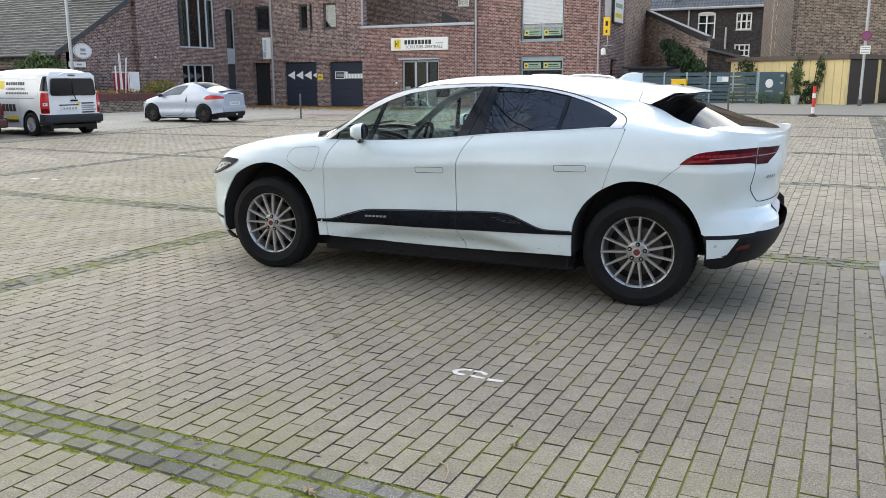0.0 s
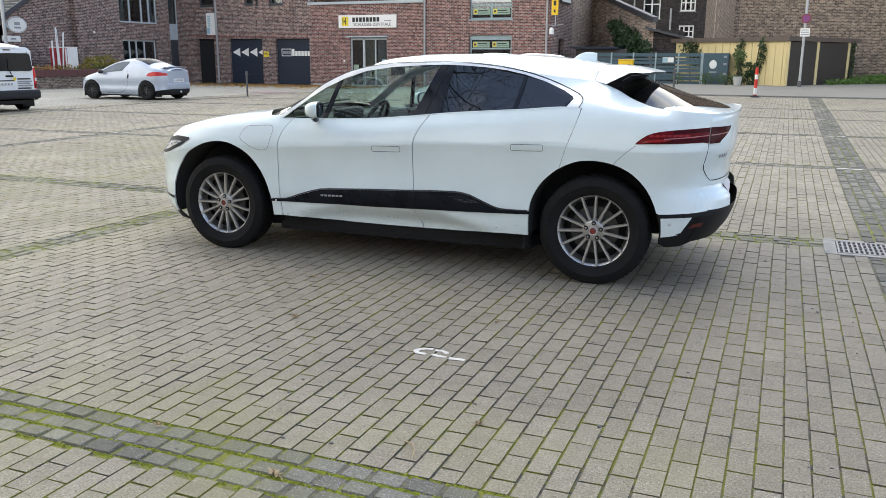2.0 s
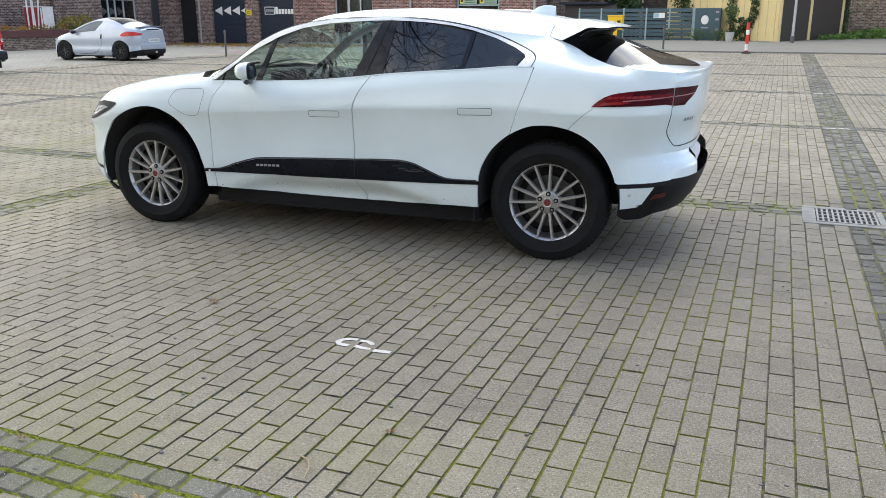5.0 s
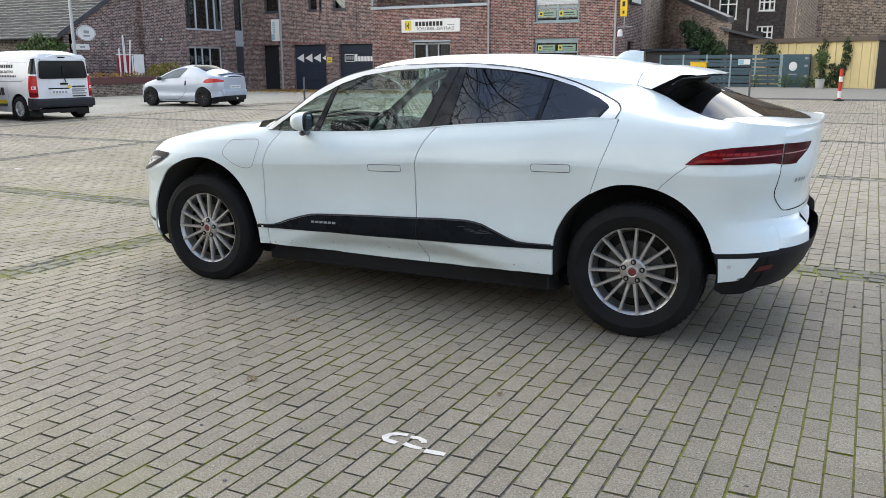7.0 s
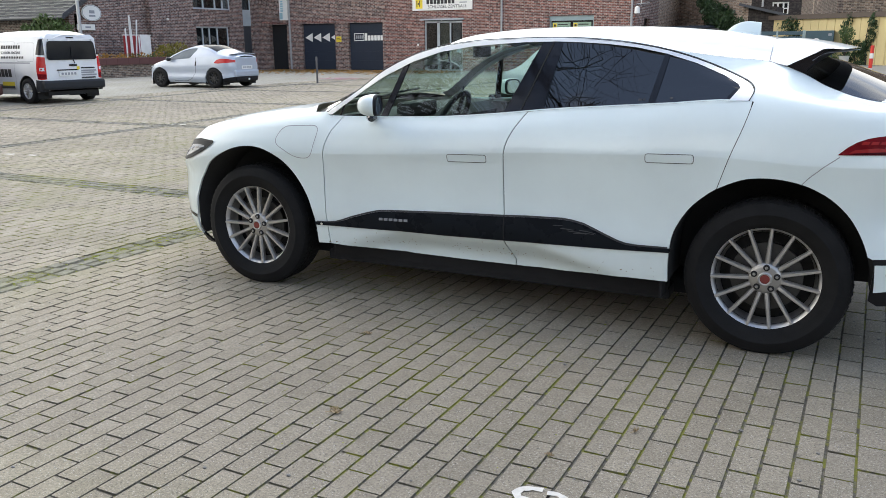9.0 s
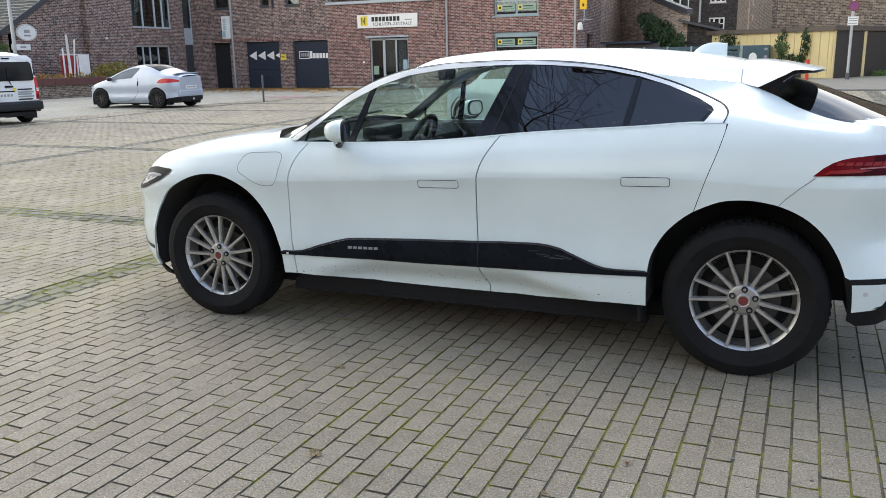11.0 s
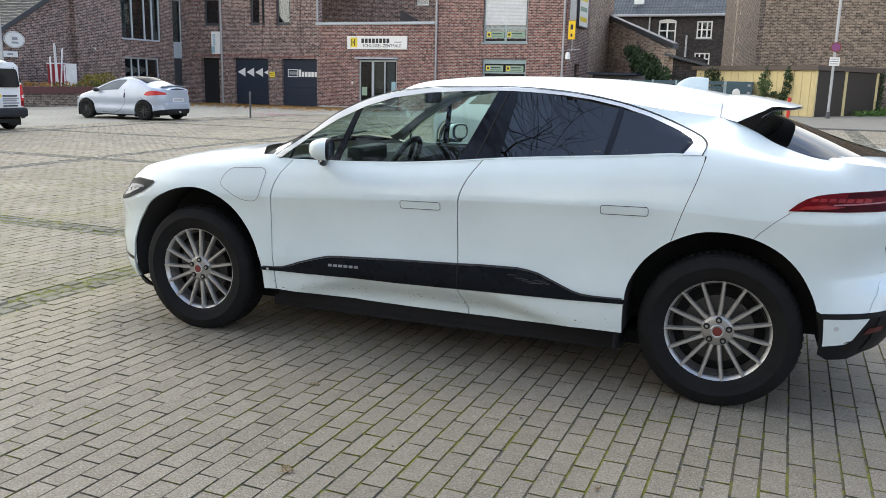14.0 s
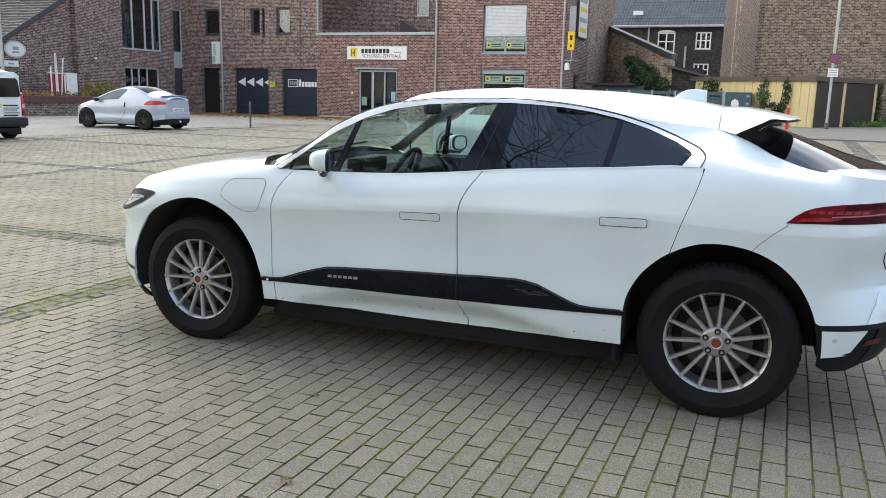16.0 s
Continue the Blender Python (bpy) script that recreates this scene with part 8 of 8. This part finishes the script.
rows = [[Vector((1.39 - 0.05 * max(0, z - 1.6) * 4, y * (1 - 0.25 * (z - 1.6) / 0.18), z)) for y in np.linspace(-hw, hw, 13)] for z in (1.60, 1.66, 1.72)]
part("roof_header", loft(rows, True), M["van_white"], van)
pane = rounded([(-0.71, 1.09), (0.71, 1.09), (0.655, 1.56), (-0.655, 1.56)], 0.09)
bm = prism(bmesh.new(), [(1.413 - 0.03 * max(0, z - 1.1) ** 1.3, y, z) for y, z in pane], (0.012, 0, 0))
part("rear_window", bm, M["van_glass"], van, "dark rear window with a wiper")
part("wiper", tube(bmesh.new(), [(1.432, 0.05, 1.0), (1.432, -0.03, 1.18), (1.428, -0.02, 1.42)], 0.012, 6), M["black"], van)
part("latch", a_box(1.41, 1.44, -0.12, 0.10, 0.93, 0.98, 0.01), M["gloss_black"], van)
part("brake_light", a_box(1.36, 1.40, -0.1, 0.1, 1.63, 1.66), M["gloss_black"], van)
part("number_plate", a_box(1.41, 1.425, -0.42, 0.10, 0.68, 0.80), M["plate"], van, "white number plate with plain bars")
for k in range(5):
    part("plate_bar", a_box(1.425, 1.428, -0.36 + k * 0.09, -0.30 + k * 0.09, 0.71, 0.77), M["sign_grey"], van)
part("plate_frame", a_box(1.405, 1.416, -0.46, 0.14, 0.82, 0.85), M["gloss_black"], van)
for z, y0, y1, mt in ((0.86, 0.22, 0.62, "sign_ink"), (0.79, 0.22, 0.66, "sign_grey"), (0.74, 0.22, 0.6, "sign_grey"), (0.68, 0.22, 0.66, "sign_grey"), (0.61, 0.22, 0.62, "sign_ink")):
    part("lettering_bar", a_box(1.408, 1.416, y0, y1, z, z + 0.035), M[mt], van)
lettering("wording", "SCHLÜSSEL-ZENTRALE", 0.088, M["sign_ink"], van, pose(0.13, -(VW - 0.02), 1.275, 90, 0, 0), "small black lettering")
part("emblem", a_box(1.408, 1.417, 0.10, 0.18, 0.84, 0.92), M["yellow"], van)
part("bumper", a_box(1.30, 1.46, -0.88, 0.88, 0.34, 0.58, 0.06), M["bumper_grey"], van, "dark grey rear bumper")
part("floor", a_box(-2.9, 1.3, -0.7, 0.7, 0.2, 0.3), M["liner"], van)
part("load_wall", a_box(-0.95, -0.9, -0.8, 0.8, 0.3, 1.7), M["cabin"], van)

# estate cars, tail at +x
ow = lambda x: 0.86 * max(0.0, 1 - (max(0.0, abs(x) - 1.5) / 0.62) ** 3.0) ** (1 / 3.0)
okn = lambda x: [(0.1, 0.1), (0.25, 0.02), (0.5, 0.0), (0.75, 0.0), (0.95, 0.05), (1.36, 0.22), (1.6, 0.35)]
osh = Shell(ow, okn)
otop = spline([(-2.1, 0.72), (-1.1, 0.92), (-0.5, 1.32), (0.3, 1.44), (1.2, 1.40), (1.7, 1.22), (2.05, 0.92)])
orail = spline([(-2.1, 0.68), (-1.1, 0.88), (-0.5, 1.24), (0.3, 1.35), (1.2, 1.32), (1.7, 1.16), (2.05, 0.88)])
oln = spline([(-2.1, 0.05), (-0.5, 0.17), (0.3, 0.22), (1.2, 0.21), (2.05, 0.05)])


def estate_car(name, m, paint, label, rails=False):
    old = thing(name, m, label, "car")
    for side in (-1, 1):
        out = [(x, orail(x)) for x in np.linspace(-2.05, 2.05, 30)] + [(2.05, 0.3), (1.72, 0.27)] + arch(1.32, 0.36, 0.3)[::-1] + [(0.94, 0.2), (-0.94, 0.2)] + arch(-1.32, 0.36, 0.3)[::-1] + [(-1.7, 0.24), (-2.05, 0.3)]
        wn_ = [(-0.75, 0.98), (-0.35, 1.28), (0.4, 1.31), (1.2, 1.26), (1.5, 1.02)]
        part("side_panel", osh.panel(out, [wn_], step=0.07, side=side, lip=0.04, fine=1.5), M[paint], old)
        part("side_window", osh.panel(wn_, step=0.1, off=-0.004, side=side, lip=0), M["tint"], old)
        part("door_gap", osh.ribbon([(0.42, 1.3), (0.40, 0.95), (0.36, 0.3)], 0.010, 0.002, side), M["liner"], old)
        part("tail_lamp", osh.panel([(1.80, 0.62), (2.04, 0.62), (2.04, 0.92), (1.86, 0.92)], step=0.05, off=0.01, side=side), M["lamp_red"], old)
        for cx in (-1.32, 1.32):
            simple_wheel(old, cx, side * 0.74, 0.31, 0.2, 9, "alloy", side)
        if rails:
            bm = tube(bmesh.new(), [(-0.35, side * 0.53, otop(-0.35) - 0.03), (-0.22, side * 0.54, otop(-0.2) + 0.006)] + [(x, side * 0.55, otop(x) + 0.016) for x in np.linspace(0.0, 1.15, 8)] + [(1.27, side * 0.54, otop(1.27) + 0.002), (1.36, side * 0.53, otop(1.36) - 0.04)], 0.017, 8)
            part("roof_rail", bm, M["chrome"], old, "bright roof rail")
    oup = lambda a, b, v, off=0.0: upper_patch(otop, orail, ow, oln, a, b, -v, v, 12, 12, off)
    part("bonnet", oup(-2.05, -1.1, 1), M[paint], old)
    part("windscreen", oup(-1.1, -0.45, 0.95), M["tint"], old)
    part("roof", oup(-0.45, 1.45, 1), M[paint], old)
    part("rear_window", oup(1.45, 2.0, 0.93), M["gloss_black"], old)
    part("tail", a_box(1.95, 2.08, -ow(2.03), ow(2.03), 0.45, 0.90, 0.04), M[paint], old)
    part("bumper", a_box(1.9, 2.14, -0.74, 0.74, 0.28, 0.52, 0.05), M[paint], old)
    part("floor", a_box(-1.9, 1.9, -0.66, 0.66, 0.16, 0.26), M["liner"], old)
    return old


estate_car("dark_red_car", pose(-19.9, 9.0, 0.02, 0, 0, vh), "maroon", "dark red estate car, its tail beside the van")
estate_car("silver_estate", pose(-2.85, 11.0, ground_z(-2.85, 11.0), 0, 0, -30) @ Matrix.Diagonal((1.0, 1.0, 1.045, 1.0)), "silver", "silver estate car with bright roof rails, parked behind", True)


# ---- plants ----
def leaves(bm, rng, centre, spread, count, size, flat=0.5):
    """Loose leaf blades scattered through an uneven cloud."""
    cx, cy, cz = centre
    for _ in range(count):
        while True:
            p = Vector((rng.uniform(-1, 1), rng.uniform(-1, 1), rng.uniform(-1, 1)))
            if p.length < 1 and p.length + 0.5 * noise.noise(p * 2.3 + Vector((cx, cy, cz))) < 0.9:
                break
        p = Vector((cx + p.x * spread[0], cy + p.y * spread[1], cz + p.z * spread[2]))
        r = Euler((rng.uniform(-1, 1) * math.pi * flat, rng.uniform(-1, 1) * math.pi * flat, rng.uniform(0, 6.3))).to_matrix()
        s = size * rng.uniform(0.6, 1.3)
        vs = [bm.verts.new(p + r @ Vector(q)) for q in ((-s, 0, 0), (0, -0.42 * s, 0.08 * s), (s, 0, 0), (0, 0.42 * s, 0.08 * s))]
        bm.faces.new(vs)


def shrub(name, label, x, y, z, blobs, count, size, mat, stems=4, category="shrub"):
    rng = random.Random(int(x * 31 + y * 17))
    t = thing(name, pose(x, y, z), label, category)
    bm = bmesh.new()
    for k in range(stems):
        a = rng.uniform(0, 6.3)
        b = blobs[k % len(blobs)]
        tube(bm, [(0.05 * math.cos(a), 0.05 * math.sin(a), -0.05), (b[0] * 0.5, b[1] * 0.5, b[2] * 0.6), (b[0], b[1], b[2])], [0.03, 0.02, 0.008], 5)
    part("stems", bm, M["bark"], t)
    bm = bmesh.new()
    for b in blobs:
        leaves(bm, rng, b[:3], b[3:6], count, size)
    part("foliage", bm, M[mat], t)
    return t


shrub("hedge", "clipped green hedge under the eaves", -37.5, 20.6, 0.0, [(x, 0.1 * (i % 2), 1.0, 1.1, 0.7, 1.0) for i, x in enumerate(np.arange(-5.0, 5.2, 1.1))], 420, 0.09, "leaf", 8, "hedge")
shrub("climbing_shrub", "loose arching green shrub by the eaves", -32.0, 21.9, 0.0, [(-0.9, 0, 2.1, 0.9, 0.6, 0.5), (0.2, 0, 2.45, 1.0, 0.6, 0.5), (1.1, 0, 2.1, 0.8, 0.5, 0.5), (0.2, 0, 1.5, 0.9, 0.5, 0.8)], 520, 0.09, "leaf", 6)
shrub("yellow_shrub", "yellowing low shrub in the raised bed", -29.3, 27.0, 0.85, [(0, -0.7, 0.35, 0.5, 0.6, 0.4), (0, 0.2, 0.40, 0.5, 0.8, 0.45), (0, 1.1, 0.22, 0.4, 0.7, 0.30)], 380, 0.07, "leaf_yellow", 6)
shrub("bed_plants", "brownish low plants along the raised bed", -29.0, 22.5, 0.85, [(0, y, 0.14, 0.4, 0.6, 0.22) for y in np.arange(-3.0, 3.2, 1.0)], 130, 0.06, "leaf_orange", 6)
shrub("bed_plants", "green and brown low plants along the raised bed", -28.8, 28.2, 0.85, [(0, y, 0.12, 0.35, 0.6, 0.20) for y in np.arange(-4.2, 2.0, 1.0)], 90, 0.06, "leaf", 6)
# ivy on the old wall
rng = random.Random(21)
ivy = thing("wall_ivy", pose(0, 0, 0), "dark ivy hanging over the old brick wall", "ivy")
bm, st = bmesh.new(), bmesh.new()
d = Vector((math.cos(math.radians(-59)), math.sin(math.radians(-59)), 0))
o = Vector((-9.0, 46.3, 0))
for s, z, rs, rz, n in ((5.0, 3.45, 0.7, 0.28, 260), (5.8, 3.2, 1.0, 0.45, 480), (6.7, 2.85, 1.2, 0.6, 700), (7.6, 2.5, 1.3, 0.75, 900), (8.6, 2.2, 1.1, 0.75, 700), (7.9, 1.6, 1.6, 0.8, 800), (6.6, 2.1, 0.8, 0.6, 360), (9.3, 1.8, 0.8, 0.55, 380), (9.9, 2.1, 0.6, 0.4, 220)):
    c = o + d * s + Vector((-0.20, -0.15, z))
    leaves(bm, rng, c, (rs * 0.6, rs * 0.75, rz), n, 0.10)
    tube(st, [o + d * s + Vector((-0.05, -0.05, 0.2)), o + d * (s + 0.2) + Vector((-0.1, -0.1, z * 0.6)), c], [0.05, 0.03, 0.01], 5)
part("foliage", bm, M["leaf_dark"], ivy)
part("stems", st, M["bark"], ivy)
# ivy on the yellow cladding, tub plant, weeds
for s0, wdt, z1, n in ((5.1, 1.25, 2.0, 620), (2.35, 0.45, 2.05, 420), (1.35, 0.5, 2.05, 480), (1.8, 0.8, 1.0, 420)):
    t = thing("cladding_ivy", pose(2.53, 34.9, 0.40), "dark ivy climbing the yellow cladding", "ivy", "ivy on the cladding")
    bm = bmesh.new()
    for k in range(6):
        s, z = s0 + rng.uniform(-wdt, wdt) * 0.5, z1 * (k + 0.5) / 6 if z1 < 1.5 or s0 < 4 else 0.9 + 1.1 * (k + 0.5) / 6
        p = U * s - V * 0.12 + Vector((0, 0, z))
        leaves(bm, rng, p, (wdt * 0.42, 0.16, z1 * 0.16), n // 6, 0.075)
    part("foliage", bm, M["leaf_dark"], t)
    part("stem", tube(bmesh.new(), [U * s0 - V * 0.06, U * (s0 + 0.1) - V * 0.08 + Vector((0, 0, z1 * 0.5)), U * s0 - V * 0.1 + Vector((0, 0, z1))], [0.03, 0.02, 0.01], 5), M["bark"], t)
pot = thing("potted_tree", pose(0.55, 34.6, 0.40), "small leafy tree in a grey tapered pot", "potted plant")
part("pot", revolve(bmesh.new(), [(0.0, 0.0), (0.14, 0.0), (0.20, 0.38), (0.215, 0.42), (0.19, 0.42), (0.18, 0.37), (0.0, 0.37)], 22, 0, "Z"), M["terracotta"], pot, "pale grey tapered pot")
part("trunk", tube(bmesh.new(), [(0, 0, 0.4), (0.02, 0, 0.9), (-0.02, 0, 1.3)], [0.03, 0.025, 0.015], 6), M["bark"], pot)
bm = bmesh.new()
leaves(bm, rng, (0, 0, 1.30), (0.34, 0.34, 0.34), 340, 0.055)
leaves(bm, rng, (-0.08, 0, 0.85), (0.16, 0.16, 0.22), 60, 0.05)
part("crown", bm, M["leaf"], pot)
for x, y, s, n in ((-0.9, 35.4, 0.5, 240), (0.0, 35.3, 0.55, 260), (-2.2, 35.6, 0.35, 120), (-4.6, 35.6, 0.3, 80)):
    shrub("verge_weeds", "straggling green weeds at the foot of the fence", x, y, 0.40, [(0, 0, 0.28, s, 0.25, 0.34)], n, 0.05, "leaf", 3, "weeds")
for at, out, size, n in ((3.1, 0.35, 0.35, 160), (3.9, 0.45, 0.5, 300), (4.7, 0.5, 0.6, 420), (5.6, 0.4, 0.7, 520), (6.6, 0.1, 0.8, 520), (7.8, -0.1, 0.9, 520)):
    p = Vector((2.53, 34.9, 0.40)) + V * at - U * out
    shrub("verge_weeds", "fresh green weeds at the foot of the garage", p.x, p.y, 0.40, [(0, 0, 0.12, size, size * 0.7, 0.22)], n, 0.06, "leaf_fresh", 3, "weeds")
t = thing("cladding_ivy", pose(2.53, 34.9, 0.40), "thin ivy on the corner of the garage doors", "ivy", "ivy on the cladding")
bm = bmesh.new()
for k in range(7):
    leaves(bm, rng, V * (5.15 + rng.uniform(-0.1, 0.15)) - U * 0.14 + Vector((0, 0, 0.3 + 0.26 * k)), (0.14, 0.14, 0.2), 34, 0.07)
part("foliage", bm, M["leaf_dark"], t)
part("stem", tube(bmesh.new(), [V * 5.15 - U * 0.08, V * 5.2 - U * 0.1 + Vector((0, 0, 1.9))], [0.03, 0.012], 5), M["bark"], t)
for x, y, s in ((6.2, 39.5, 1.2), (8.2, 40.0, 1.5), (10.5, 40.2, 1.6), (13.0, 40.4, 1.6), (7.0, 40.8, 1.5)):
    shrub("bank_shrub", "low green shrubs below the brick wall", x, y, 0.45, [(0, 0, 0.16, s, 0.7, 0.28), (0.5, 0.2, 0.26, s * 0.6, 0.5, 0.26)], 420, 0.08, "leaf_fresh", 4)

# leaf litter along the garage fronts
bm = bmesh.new()
rng = random.Random(5)
for _ in range(2600):
    x = rng.uniform(-29.5, -17.0)
    y = 35.4 - abs(rng.gauss(0, 2.6))
    s = rng.uniform(0.04, 0.09)
    a = rng.uniform(0, 6.3)
    z = ground_z(x, y) + 0.01
    bm.faces.new([bm.verts.new((x + s * math.cos(a + q), y + s * math.sin(a + q), z + rng.uniform(0, 0.04))) for q in (0, 1.6, 3.1, 4.7)])
solid("leaf_litter", bm, M["leaf_orange"], "orange fallen leaves along the wall foot", "leaves", kind="stuff")
bm = bmesh.new()
for k in range(26):
    a, r = rng.uniform(0, 6.3), rng.uniform(0.1, 1.2)
    x, y = -17.9 + 1.3 * r * math.cos(a), 24.3 + 0.9 * r * math.sin(a)
    stroke(bm, [(x, y), (x + rng.uniform(-0.7, 0.7), y + rng.uniform(-0.5, 0.5))], 0.16, ground_z(x, y) + 0.008 + 0.0004 * k)
solid("chalk_drawing", bm, M["chalk"], "faded pink chalk scribble on the paving", "chalk drawing", kind="stuff")


# ---- walls added out of view to block low sky light ----
solid("sky_blocker_south", a_box(-60.0, 34.0, -23.4, -23.0, -0.6, 7.0), M["brick_dark"], "unseen dark brick wall added to block the low southern sky", "wall", kind="structure")
solid("sky_blocker_east", a_box(34.0, 34.4, -23.4, 40.0, -0.6, 3.5), M["brick_dark"], "unseen dark brick wall added to block the low eastern sky", "wall", kind="structure")

# ---- bare trees behind the camera, mirrored in the car's windows ----
def bare_tree(x, y, h, seed, label, depth=5):
    rng = random.Random(seed)
    t = thing("bare_tree", pose(x, y, 0), label, "tree")
    trunk, twigs = bmesh.new(), bmesh.new()

    def grow(bm, p, d, ln, r, level):
        r = max(r, 0.0065)
        pts, rs = [p], [r]
        n = 4 if level < 3 else 3
        for i in range(n):
            d = (d + Vector((rng.uniform(-1, 1), rng.uniform(-1, 1), rng.uniform(-0.5, 0.7))) * (0.12 + 0.05 * level)).normalized()
            p = p + d * ln / n
            pts.append(p)
            rs.append(r * (1 - 0.42 * (i + 1) / n))
        tube(bm, pts, rs, 8 if level < 2 else 5 if level < 4 else 3, level == 0)
        if level >= depth:
            return
        for k in range(rng.choice((4, 5, 5)) if level else 9):
            i = rng.randint(1, n) if k else n
            side = Vector((rng.uniform(-1, 1), rng.uniform(-1, 1), rng.uniform(-0.2, 0.5))).normalized()
            grow(twigs, pts[i], (d * 0.45 + side * 0.9).normalized(), ln * rng.uniform(0.6, 0.85), rs[i] * rng.uniform(0.5, 0.72), level + 1)

    grow(trunk, Vector((0, 0, -0.2)), Vector((0, 0, 1)), h * 0.33, h * 0.022, 0)
    part("trunk", trunk, M["bark"], t)
    part("branches", twigs, M["bark"], t)


bare_tree(-9.2, -9.0, 22.0, 4, "bare leafless tree with spreading dark branches")
bare_tree(-15.0, -13.0, 19.0, 9, "bare leafless tree with fine upright twigs")
bare_tree(2.0, -15.0, 18.0, 17, "tall bare leafless tree with a forked crown", 4)


# ---- the blocks that lie nearest, each a piece of its own ----
rng = random.Random(11)
shapes = []
for k in range(6):
    me = bpy.data.meshes.new("paver")
    lx, ly = 0.1004 - 0.005 - 0.0006 * k, 0.2 - 0.0055 - 0.0006 * k
    hx, hy, c = lx / 2, ly / 2, 0.0022
    a, b, d = rng.uniform(-0.0012, 0.0012), rng.uniform(-0.0012, 0.0012), rng.uniform(-0.001, 0.001)
    vs = [(-hx + c, -hy + c, a), (hx - c, -hy + c, b), (hx - c, hy - c, b + d), (-hx + c, hy - c, a + d), (-hx, -hy, -0.012), (hx, -hy, -0.012), (hx, hy, -0.012), (-hx, hy, -0.012)]
    me.from_pydata(vs, [], BLOCK_FACES)
    me.materials.append(M["paver"])
    me.materials.append(M["joint"])
    me.polygons.foreach_set("material_index", [0, 1, 1, 1, 1])
    shapes.append(me)
for cx, cy, lx, ly in pieces:
    ob = new("paver", rng.choice(shapes))
    ob.parent = ground
    ob.location = (cx, cy, ground_z(cx, cy) + rng.uniform(-0.0012, 0.0012))
